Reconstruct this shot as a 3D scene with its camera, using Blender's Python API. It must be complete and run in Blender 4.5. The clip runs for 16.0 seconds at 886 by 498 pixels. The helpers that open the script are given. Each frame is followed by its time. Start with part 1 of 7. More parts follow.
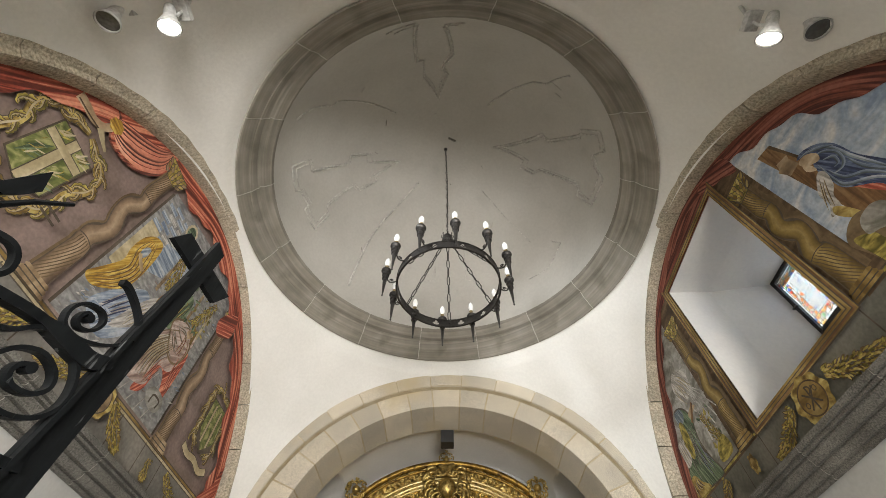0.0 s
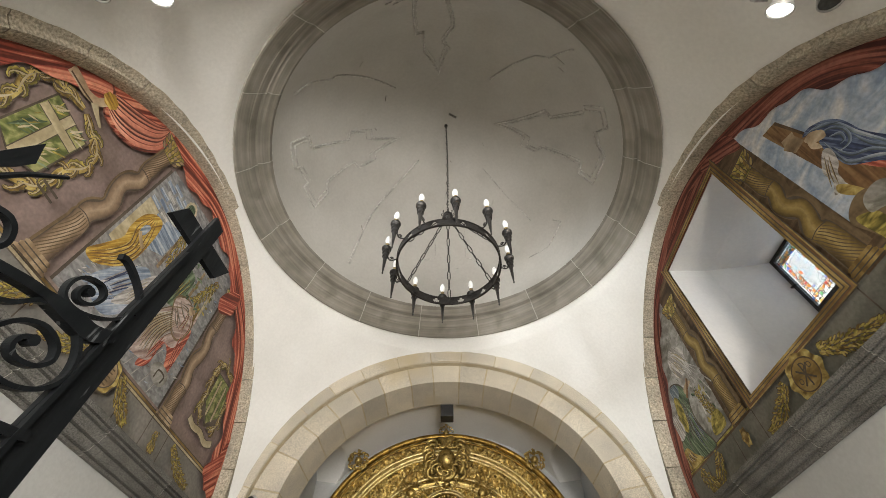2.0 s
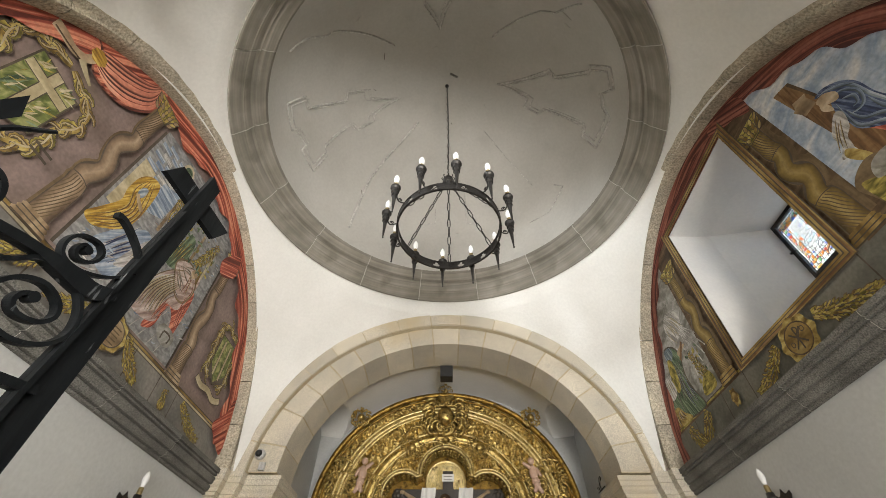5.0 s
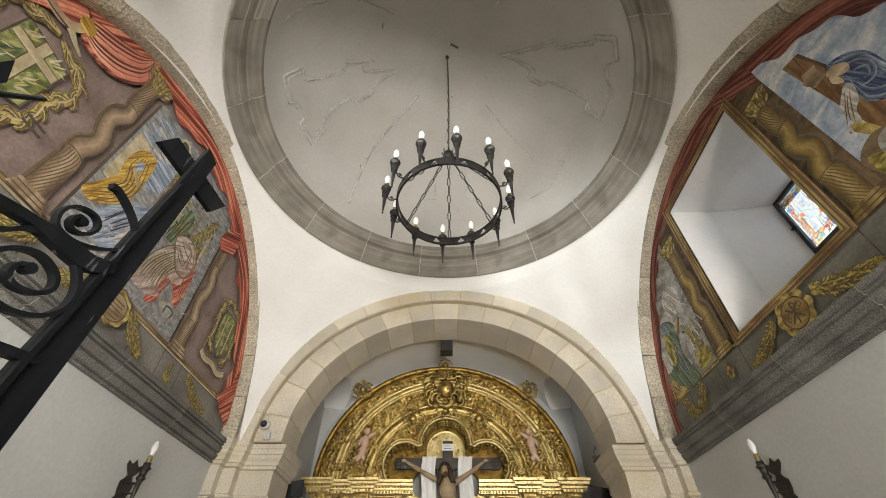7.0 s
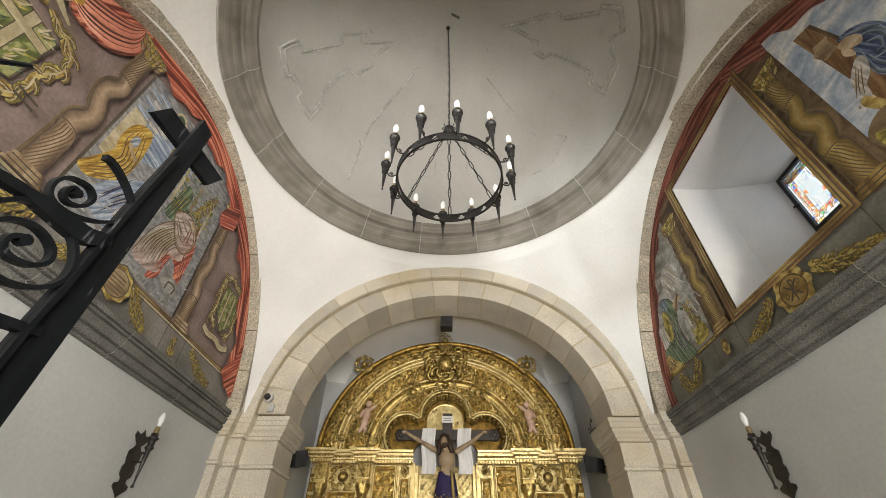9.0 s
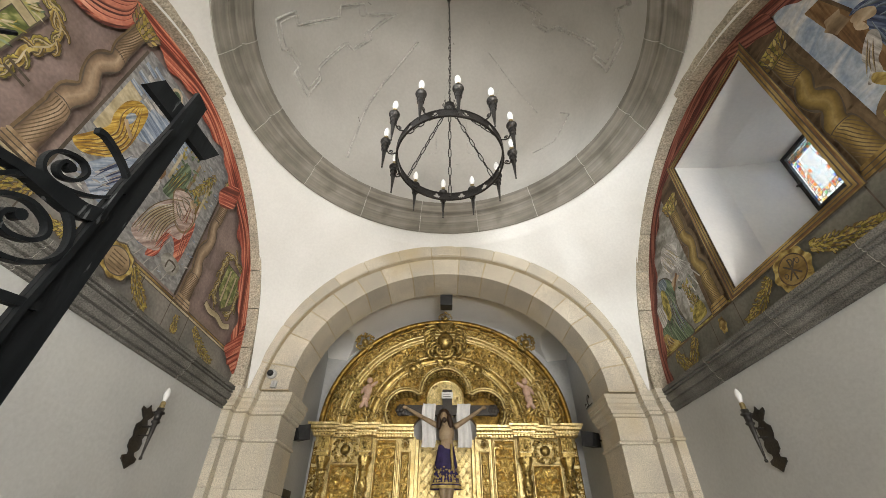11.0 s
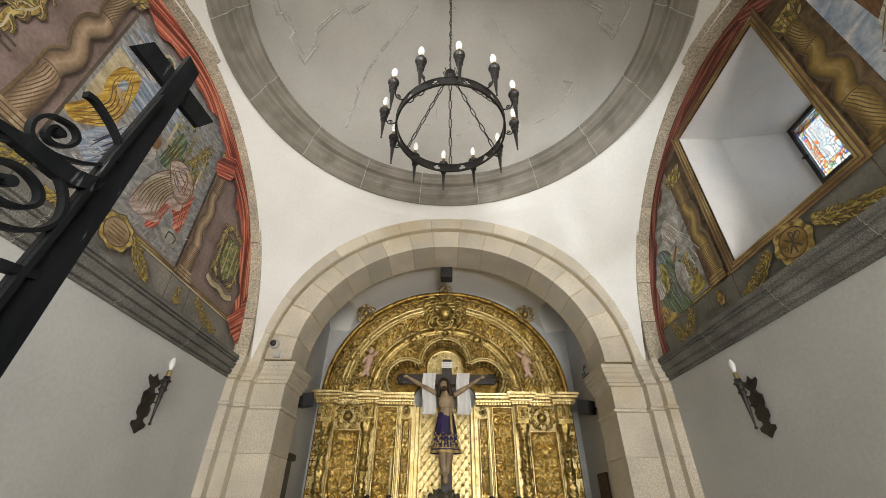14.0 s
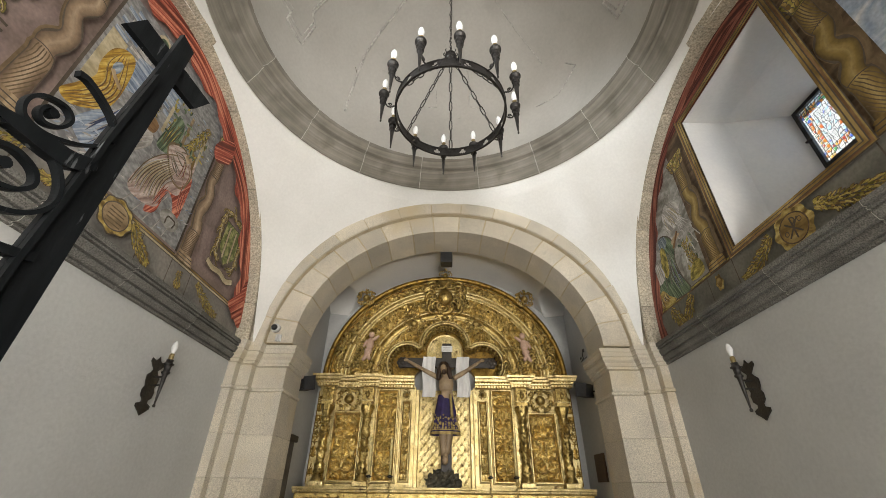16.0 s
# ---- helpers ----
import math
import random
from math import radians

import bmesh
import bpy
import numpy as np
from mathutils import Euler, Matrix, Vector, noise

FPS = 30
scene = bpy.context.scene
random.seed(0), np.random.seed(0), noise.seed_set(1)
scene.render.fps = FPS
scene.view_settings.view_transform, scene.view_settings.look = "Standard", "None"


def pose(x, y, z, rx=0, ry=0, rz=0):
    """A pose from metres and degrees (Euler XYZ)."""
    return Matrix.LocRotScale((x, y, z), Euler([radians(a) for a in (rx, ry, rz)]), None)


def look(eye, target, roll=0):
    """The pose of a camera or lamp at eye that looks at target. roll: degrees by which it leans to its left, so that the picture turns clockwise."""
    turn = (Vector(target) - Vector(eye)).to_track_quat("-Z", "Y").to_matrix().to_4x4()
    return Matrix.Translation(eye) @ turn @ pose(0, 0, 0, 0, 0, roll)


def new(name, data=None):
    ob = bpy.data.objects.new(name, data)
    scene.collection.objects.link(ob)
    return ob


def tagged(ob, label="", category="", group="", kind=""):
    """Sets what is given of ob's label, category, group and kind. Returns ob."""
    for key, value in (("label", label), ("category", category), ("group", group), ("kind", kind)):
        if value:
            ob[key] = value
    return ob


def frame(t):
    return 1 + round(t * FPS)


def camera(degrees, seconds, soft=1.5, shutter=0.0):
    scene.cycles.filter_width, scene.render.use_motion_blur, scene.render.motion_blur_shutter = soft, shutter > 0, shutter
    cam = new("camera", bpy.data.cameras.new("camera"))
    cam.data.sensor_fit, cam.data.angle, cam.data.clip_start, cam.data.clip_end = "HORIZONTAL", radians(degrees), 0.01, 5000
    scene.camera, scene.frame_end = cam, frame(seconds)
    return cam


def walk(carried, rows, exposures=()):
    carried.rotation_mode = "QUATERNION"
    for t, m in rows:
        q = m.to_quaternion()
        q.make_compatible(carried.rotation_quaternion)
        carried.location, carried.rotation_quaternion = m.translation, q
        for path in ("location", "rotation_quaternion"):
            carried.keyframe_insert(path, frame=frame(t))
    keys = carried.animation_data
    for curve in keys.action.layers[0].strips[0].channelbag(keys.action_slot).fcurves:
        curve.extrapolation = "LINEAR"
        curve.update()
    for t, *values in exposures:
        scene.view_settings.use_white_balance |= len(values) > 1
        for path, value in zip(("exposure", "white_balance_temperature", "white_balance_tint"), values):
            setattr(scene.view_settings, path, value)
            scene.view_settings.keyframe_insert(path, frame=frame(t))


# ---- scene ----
# camera: it stands under the nave arch and tilts down from the dome to the altar
cam = camera(95.7, 16.0, soft=0.6)
PATH = [
    (0, pose(-0.044, -0.0240, 1.5, 144.96, 0.15, 0.50)),
    (0.5, pose(-0.044, -0.0224, 1.5, 144.30, 0.16, 0.50)),
    (1, pose(-0.044, -0.0209, 1.5, 143.40, 0.12, 0.46)),
    (1.5, pose(-0.044, -0.0193, 1.5, 142.64, 0.10, 0.43)),
    (2, pose(-0.044, -0.0178, 1.5, 141.88, 0.07, 0.44)),
    (2.5, pose(-0.044, -0.0162, 1.5, 141.24, 0.03, 0.42)),
    (3, pose(-0.044, -0.0147, 1.5, 140.49, 0.02, 0.39)),
    (3.5, pose(-0.044, -0.0131, 1.5, 139.59, 0.02, 0.38)),
    (4, pose(-0.044, -0.0116, 1.5, 138.64, -0.05, 0.34)),
    (6.5, pose(-0.044, -0.0025, 1.5, 134.42, -0.14, 0.26)),
    (7, pose(-0.044, -0.0007, 1.5, 133.52, -0.15, 0.26)),
    (7.5, pose(-0.044, 0.0012, 1.5, 132.71, -0.18, 0.24)),
    (8, pose(-0.044, 0.0030, 1.5, 131.89, -0.21, 0.22)),
    (8.5, pose(-0.044, 0.0048, 1.5, 131.10, -0.22, 0.21)),
    (9, pose(-0.044, 0.0066, 1.5, 130.26, -0.27, 0.19)),
    (11.5, pose(-0.044, 0.0143, 1.5, 126.59, -0.39, 0.12)),
    (12, pose(-0.044, 0.0158, 1.5, 125.89, -0.41, 0.11)),
    (12.5, pose(-0.044, 0.0169, 1.5, 125.24, -0.43, 0.10)),
    (13, pose(-0.044, 0.0179, 1.5, 124.58, -0.45, 0.11)),
    (13.5, pose(-0.044, 0.0189, 1.5, 123.99, -0.46, 0.11)),
    (14, pose(-0.044, 0.0199, 1.5, 123.39, -0.49, 0.08)),
    (14.5, pose(-0.044, 0.0209, 1.5, 122.83, -0.53, 0.05)),
    (15, pose(-0.044, 0.0220, 1.5, 122.26, -0.53, 0.05)),
    (15.5, pose(-0.044, 0.0230, 1.5, 121.77, -0.53, 0.06)),
    (16, pose(-0.044, 0.0240, 1.5, 121.26, -0.54, 0.05)),
]
walk(cam, PATH, [(0, 0.08), (3, 0.08), (7, 0.16), (9, 0.15), (12, 0.12), (16, -0.01)])

# ---- light ----
world = bpy.data.worlds.new("world")
scene.world = world
world.use_nodes = True
wn = world.node_tree.nodes
sky = wn.new("ShaderNodeTexSky")
sky.sky_type = "NISHITA"
sky.sun_disc = False
sky.sun_elevation, sky.sun_rotation = radians(50), radians(200)
world.node_tree.links.new(sky.outputs[0], wn["Background"].inputs[0])
wn["Background"].inputs[1].default_value = 0.12


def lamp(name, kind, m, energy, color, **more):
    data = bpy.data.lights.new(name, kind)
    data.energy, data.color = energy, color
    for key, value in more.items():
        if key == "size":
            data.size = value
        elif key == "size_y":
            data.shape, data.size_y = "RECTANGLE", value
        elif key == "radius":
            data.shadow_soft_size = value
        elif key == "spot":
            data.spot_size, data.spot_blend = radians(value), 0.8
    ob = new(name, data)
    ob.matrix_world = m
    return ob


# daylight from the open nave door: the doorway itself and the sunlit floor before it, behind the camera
lamp("doorway_daylight", "AREA", look((1.0, -7.9, 1.2), (0.1, 6, 3.8)), 400, (1.0, 0.97, 0.93), size=2.2, size_y=2.4)
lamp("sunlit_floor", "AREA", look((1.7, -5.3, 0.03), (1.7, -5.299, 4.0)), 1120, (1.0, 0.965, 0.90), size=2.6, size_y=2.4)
# added fill lamp that brightens the west side; the nave has no window there
lamp("nave_side_fill", "AREA", look((2.9, -4.0, 4.2), (-1.0, -1.5, 1.0)), 60, (1.0, 0.98, 0.94), size=1.6, size_y=1.8)
# the sky in the chapel window
lamp("window_daylight", "AREA", look((4.62, 2.95, 5.25), (3.0, 2.95, 4.5)), 11, (0.50, 0.72, 1.0), size=0.9, size_y=0.8)
# the two lit spotlights; the west beam leaves its head's aim to brighten the north-east pendentive
lamp("spotlight_beam", "SPOT", look((-2.03, 0.36, 4.80), (2.45, 5.0, 5.55)), 460, (0.90, 0.96, 1.0), radius=0.22, spot=41)
lamp("spotlight_beam", "SPOT", look((2.25, 0.46, 4.62), (-0.9, 6.2, 4.0)), 80, (1.0, 0.92, 0.80), radius=0.06, spot=70)

# ---- materials ----


def mat(name, c1, c2, scale=3.0, rough=0.7, metal=0.0, bump=0.2, fine=40.0, rnd=0.0, grain=0.25, stretch=(1, 1, 1), spots=None, dist=0.01, detail=5.0):
    """Two colours mixed by a large noise, darkened by a fine grain, with relief; rnd varies objects among themselves."""
    m = bpy.data.materials.new(name)
    m.use_nodes = True
    nt = m.node_tree
    n, l = nt.nodes, nt.links
    b = n["Principled BSDF"]
    tc = n.new("ShaderNodeTexCoord")
    mp = n.new("ShaderNodeMapping")
    mp.inputs["Scale"].default_value = stretch
    info = n.new("ShaderNodeObjectInfo")
    l.new(tc.outputs["Object"], mp.inputs["Vector"])
    add = n.new("ShaderNodeVectorMath")
    add.operation = "MULTIPLY_ADD"
    l.new(info.outputs["Random"], add.inputs[0])
    add.inputs[1].default_value = (17, 11, 7) if rnd else (0, 0, 0)
    l.new(mp.outputs[0], add.inputs[2])
    big, small = n.new("ShaderNodeTexNoise"), n.new("ShaderNodeTexNoise")
    for t, s, d in ((big, scale, detail), (small, fine, 4.0)):
        t.inputs["Scale"].default_value = s
        t.inputs["Detail"].default_value = d
        l.new(add.outputs[0], t.inputs["Vector"])
    ramp = n.new("ShaderNodeMapRange")
    ramp.inputs[1].default_value, ramp.inputs[2].default_value = 0.32, 0.68
    l.new(big.outputs["Fac"], ramp.inputs[0])
    mix = n.new("ShaderNodeMix")
    mix.data_type = "RGBA"
    mix.inputs[6].default_value, mix.inputs[7].default_value = (*c1, 1), (*c2, 1)
    l.new(ramp.outputs[0], mix.inputs[0])
    g = n.new("ShaderNodeMapRange")
    g.inputs[1].default_value, g.inputs[2].default_value = 0.3, 0.7
    g.inputs[3].default_value, g.inputs[4].default_value = 1 - grain, 1 + grain
    l.new(small.outputs["Fac"], g.inputs[0])
    value = g.outputs[0]
    if rnd:
        v = n.new("ShaderNodeMapRange")
        v.inputs[3].default_value, v.inputs[4].default_value = 1 - rnd, 1 + rnd
        l.new(info.outputs["Random"], v.inputs[0])
        mu = n.new("ShaderNodeMath")
        mu.operation = "MULTIPLY"
        l.new(value, mu.inputs[0])
        l.new(v.outputs[0], mu.inputs[1])
        value = mu.outputs[0]
    hsv = n.new("ShaderNodeHueSaturation")
    l.new(value, hsv.inputs["Value"])
    l.new(mix.outputs[2], hsv.inputs["Color"])
    out = hsv.outputs[0]
    if spots:
        col, sc, lo, hi = spots
        sp = n.new("ShaderNodeTexNoise")
        sp.inputs["Scale"].default_value, sp.inputs["Detail"].default_value = sc, 8.0
        l.new(mp.outputs[0], sp.inputs["Vector"])
        sr = n.new("ShaderNodeMapRange")
        sr.inputs[1].default_value, sr.inputs[2].default_value = lo, hi
        l.new(sp.outputs["Fac"], sr.inputs[0])
        m2 = n.new("ShaderNodeMix")
        m2.data_type = "RGBA"
        l.new(sr.outputs[0], m2.inputs[0])
        l.new(out, m2.inputs[6])
        m2.inputs[7].default_value = (*col, 1)
        out = m2.outputs[2]
    l.new(out, b.inputs["Base Color"])
    b.inputs["Roughness"].default_value, b.inputs["Metallic"].default_value = rough, metal
    if bump:
        bp = n.new("ShaderNodeBump")
        bp.inputs["Strength"].default_value, bp.inputs["Distance"].default_value = bump, dist
        h = n.new("ShaderNodeMath")
        h.operation = "MULTIPLY_ADD"
        l.new(small.outputs["Fac"], h.inputs[0])
        h.inputs[1].default_value = 0.5
        l.new(big.outputs["Fac"], h.inputs[2])
        l.new(h.outputs[0], bp.inputs["Height"])
        l.new(bp.outputs[0], b.inputs["Normal"])
    return m


def glow(name, color, strength):
    m = bpy.data.materials.new(name)
    m.use_nodes = True
    b = m.node_tree.nodes["Principled BSDF"]
    b.inputs["Base Color"].default_value = (0.8, 0.8, 0.78, 1)
    b.inputs["Emission Color"].default_value = (*color, 1)
    b.inputs["Emission Strength"].default_value = strength
    return m


PLASTER = mat("white_plaster", (0.86, 0.85, 0.82), (0.79, 0.78, 0.745), 1.2, 0.9, 0, 0.25, 28, grain=0.03, dist=0.02)
# greyer than the pendentive plaster: the dome's weaker light is put into its colour
DOME_PLASTER = mat("shaded_dome_plaster", (0.53, 0.515, 0.48), (0.46, 0.445, 0.41), 1.1, 0.9, 0, 0.25, 22, grain=0.04, dist=0.02,
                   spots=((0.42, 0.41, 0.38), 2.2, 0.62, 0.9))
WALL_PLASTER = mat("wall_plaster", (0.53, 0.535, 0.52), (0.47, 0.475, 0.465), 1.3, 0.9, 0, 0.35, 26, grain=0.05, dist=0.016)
REVEAL = mat("reveal_plaster", (0.74, 0.72, 0.69), (0.66, 0.65, 0.64), 2.0, 0.9, 0, 0.2, 25, grain=0.03)
GRANITE = mat("warm_granite", (0.62, 0.56, 0.45), (0.49, 0.45, 0.375), 2.2, 0.85, 0, 0.7, 75, rnd=0.12, grain=0.26, spots=((0.56, 0.47, 0.31), 1.3, 0.54, 0.76), dist=0.01)
GREY_STONE = mat("grey_granite", (0.30, 0.275, 0.235), (0.195, 0.178, 0.145), 2.6, 0.85, 0, 0.45, 80, rnd=0.07, grain=0.18, spots=((0.12, 0.105, 0.08), 2.0, 0.54, 0.78))
CORNICE_STONE = mat("cornice_stone", (0.185, 0.178, 0.16), (0.105, 0.10, 0.088), 3.0, 0.85, 0, 0.8, 95, rnd=0.08, grain=0.55, dist=0.012)
# the spotlight's warmth on the arch bands is put into this stone's colour
SIDE_STONE = mat("arch_edge_stone", (0.50, 0.44, 0.335), (0.37, 0.33, 0.26), 4.0, 0.9, 0, 1.0, 48, rnd=0.08, grain=0.42, dist=0.025)


def streaked(m):
    """Turns the grain of a lathe-made stone into streaks round the ring."""
    n, l = m.node_tree.nodes, m.node_tree.links
    tc, sep, com = n.new("ShaderNodeTexCoord"), n.new("ShaderNodeSeparateXYZ"), n.new("ShaderNodeCombineXYZ")
    flat, length = n.new("ShaderNodeVectorMath"), n.new("ShaderNodeVectorMath")
    flat.operation, length.operation = "MULTIPLY", "LENGTH"
    flat.inputs[1].default_value = (1, 1, 0)
    l.new(tc.outputs["Object"], sep.inputs[0])
    l.new(tc.outputs["Object"], flat.inputs[0])
    l.new(flat.outputs[0], length.inputs[0])
    l.new(length.outputs["Value"], com.inputs[0])
    l.new(sep.outputs["Z"], com.inputs[1])
    wob = n.new("ShaderNodeVectorMath")
    wob.operation = "MULTIPLY_ADD"
    l.new(tc.outputs["Object"], wob.inputs[0])
    wob.inputs[1].default_value = (0.04, 0.04, 0)
    l.new(com.outputs[0], wob.inputs[2])
    for node in n:
        if node.type == "TEX_NOISE" and node.inputs["Scale"].default_value > 10:
            l.new(wob.outputs[0], node.inputs["Vector"])
            node.inputs["Scale"].default_value = 32
    return m


streaked(GREY_STONE)
RING_MORTAR = mat("pale_mortar", (0.56, 0.54, 0.49), (0.44, 0.42, 0.37), 6, 0.95, 0, 0.3, 60)
MORTAR = mat("mortar", (0.54, 0.47, 0.34), (0.43, 0.35, 0.22), 6, 0.95, 0, 0.3, 60)
FLOOR = mat("floor_stone", (0.30, 0.26, 0.22), (0.22, 0.19, 0.16), 2, 0.6, 0, 0.2, 40)
GATE_SPEC = 0.07
IRON = mat("wrought_iron", (0.035, 0.032, 0.030), (0.06, 0.056, 0.052), 8, 0.42, 0.6, 0.4, 60, grain=0.3)
GATE_PAINT = mat("black_gate_paint", (0.006, 0.007, 0.008), (0.011, 0.012, 0.013), 10, 0.5, 0.0, 0.35, 50, grain=0.3, stretch=(1, 1, 0.16), spots=((0.085, 0.09, 0.092), 85, 0.66, 0.70))
# its dark spots stand in for shade in the crevices of the carving
GOLD = mat("gilded_wood", (0.64, 0.48, 0.18), (0.33, 0.23, 0.07), 9, 0.36, 0.88, 0.7, 85, grain=0.4, rnd=0.08, spots=((0.09, 0.055, 0.02), 18, 0.57, 0.70), dist=0.01)

GATE_PAINT.node_tree.nodes["Principled BSDF"].inputs["Specular IOR Level"].default_value = GATE_SPEC

# ---- mesh helpers ----


def mesh(name, verts, faces, material=None, smooth=False):
    me = bpy.data.meshes.new(name)
    me.from_pydata([tuple(v) for v in verts], [], faces)
    me.validate()
    bm = bmesh.new()
    bm.from_mesh(me)
    bmesh.ops.recalc_face_normals(bm, faces=bm.faces)
    bm.to_mesh(me)
    bm.free()
    if material:
        me.materials.append(material)
    if smooth:
        me.shade_smooth()
    return me


def part(name, data, material=None, parent=None, label="", smooth=False):
    """Links a bmesh, a mesh or (verts, faces) as one object, under parent if given."""
    if isinstance(data, bmesh.types.BMesh):
        me = bpy.data.meshes.new(name)
        data.to_mesh(me)
        data.free()
        if material:
            me.materials.append(material)
    elif isinstance(data, tuple):
        me = mesh(name, data[0], data[1], material)
    else:
        me = data
    if smooth:
        me.shade_smooth()
    ob = new(name, me)
    if parent:
        ob.parent = parent
    if label:
        tagged(ob, label)
    return ob


def thing(name, label, category, group="", kind="", at=(0, 0, 0)):
    ob = new(name)
    ob.location = at
    return tagged(ob, label, category, group, kind)


def sheet(fn, nu, nv, loop_u=False, loop_v=False):
    """Verts and faces of a grid surface fn(u, v) with u and v from 0 to 1."""
    vs = [fn(i / nu, j / nv) for i in range(nu + (0 if loop_u else 1)) for j in range(nv + (0 if loop_v else 1))]
    w = nv + (0 if loop_v else 1)
    h = nu + (0 if loop_u else 1)
    fs = []
    for i in range(nu):
        for j in range(nv):
            a, b = i, (i + 1) % h
            c, d = j, (j + 1) % w
            fs.append((a * w + c, b * w + c, b * w + d, a * w + d))
    return vs, fs


def box_data(x0, y0, z0, x1, y1, z1):
    v = [(x, y, z) for x in (x0, x1) for y in (y0, y1) for z in (z0, z1)]
    return v, [(0, 1, 3, 2), (4, 6, 7, 5), (0, 4, 5, 1), (2, 3, 7, 6), (0, 2, 6, 4), (1, 5, 7, 3)]


def box_bm(x0, y0, z0, x1, y1, z1, bevel=0.0):
    bm = bmesh.new()
    bmesh.ops.create_cube(bm, size=1.0, matrix=Matrix.LocRotScale(((x0 + x1) / 2, (y0 + y1) / 2, (z0 + z1) / 2), None, (abs(x1 - x0), abs(y1 - y0), abs(z1 - z0))))
    if bevel:
        bmesh.ops.bevel(bm, geom=bm.edges[:], offset=bevel, segments=2, affect="EDGES", profile=0.6)
    return bm


def lathe_data(profile, seg=24, turn=2 * math.pi, start=0.0):
    full = abs(turn - 2 * math.pi) < 1e-6
    n = len(profile)
    vs, fs = [], []
    cols = seg if full else seg + 1
    for i in range(cols):
        a = start + turn * i / seg
        vs += [(r * math.cos(a), r * math.sin(a), z) for r, z in profile]
    for i in range(seg):
        j = (i + 1) % cols
        for k in range(n - 1):
            fs.append((i * n + k, j * n + k, j * n + k + 1, i * n + k + 1))
    return vs, fs


def tube_data(points, radius, sides=8, taper=None, closed=False):
    """A round bar along points; taper gives the radius factor along 0..1."""
    pts = [Vector(p) for p in points]
    n = len(pts)
    vs, fs = [], []
    side = None
    for i, p in enumerate(pts):
        a = pts[(i - 1) % n] if closed or i else pts[0]
        b = pts[(i + 1) % n] if closed or i < n - 1 else pts[-1]
        d = (b - a).normalized()
        if side is None:
            side = d.orthogonal().normalized()
        side = (side - d * side.dot(d)).normalized()
        up = d.cross(side)
        r = radius * (taper(i / (n - 1)) if taper else 1)
        vs += [p + (side * math.cos(k * 2 * math.pi / sides) + up * math.sin(k * 2 * math.pi / sides)) * r for k in range(sides)]
    for i in range(n if closed else n - 1):
        j = (i + 1) % n
        for k in range(sides):
            m = (k + 1) % sides
            fs.append((i * sides + k, i * sides + m, j * sides + m, j * sides + k))
    if not closed:
        fs += [tuple(range(sides))[::-1], tuple((n - 1) * sides + k for k in range(sides))]
    return vs, fs


def join(*datas):
    vs, fs = [], []
    for v, f in datas:
        o = len(vs)
        vs += [tuple(p) for p in v]
        fs += [tuple(i + o for i in face) for face in f]
    return vs, fs


def moved(data, m):
    return [m @ Vector(p) for p in data[0]], data[1]


def sweep_data(profile, path, closed_profile=True):
    """A closed profile of (across, up) pairs carried along a path of (point, across, up)."""
    n = len(profile)
    vs = [Vector(p) + Vector(a) * u + Vector(b) * v for p, a, b in path for u, v in profile]
    fs = []
    for i in range(len(path) - 1):
        for k in range(n if closed_profile else n - 1):
            m = (k + 1) % n
            fs.append((i * n + k, i * n + m, (i + 1) * n + m, (i + 1) * n + k))
    if closed_profile:
        fs += [tuple(range(n))[::-1], tuple((len(path) - 1) * n + k for k in range(n))]
    return vs, fs


# ---- plan of the chapel ----
W = 3.0            # half width of the chapel, to the mural faces
YC = 2.84          # centre of the dome
ZS = 3.27          # top of the cornice, where the lunettes spring
LA, LB = 2.616, 2.705   # lunette: half width and rise
LY = 2.856
PW = 2.82          # half side of the square that the pendentives stand on
D = 5.773          # front face of the chancel arch
CA, CB, CZ = 2.284, 1.993, 3.35   # chancel arch: half width, rise, centre
RING_R, RING_Z, EYE_R, EYE_Z = 2.72, 6.07, 2.42, 6.54
TOP_Z = 8.93
SANCT_W, SANCT_Y = 2.45, 7.95


def structure(name, data, material, label, category, smooth=False):
    return tagged(part(name, data, material, smooth=smooth), label, category, kind="structure")


structure("floor", box_data(-4, -8.2, -0.2, 4, 8.6, 0), FLOOR, "worn brown stone floor of the chapel", "floor")

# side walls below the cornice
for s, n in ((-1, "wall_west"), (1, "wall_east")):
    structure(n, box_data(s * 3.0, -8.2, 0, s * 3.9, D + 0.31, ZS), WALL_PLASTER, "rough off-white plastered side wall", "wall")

# lunette wall on the west, with no opening
structure("lunette_wall_west", box_data(-3.0, -0.1, ZS, -3.9, D + 0.31, 6.9), WALL_PLASTER, "plastered wall behind the painted lunette", "wall")
# lunette wall on the east round the window
WY0, WY1, WZ0, WZ1 = 2.13, 3.605, 3.725, 5.60
structure("lunette_wall_east", join(box_data(3.0, -0.1, ZS, 4.5, WY0, 6.9), box_data(3.0, WY1, ZS, 4.5, D + 0.31, 6.9),
          box_data(3.0, WY0, ZS, 4.5, WY1, WZ0), box_data(3.0, WY0, WZ1, 4.5, WY1, 6.9)), WALL_PLASTER, "thick plastered wall round the window", "wall")


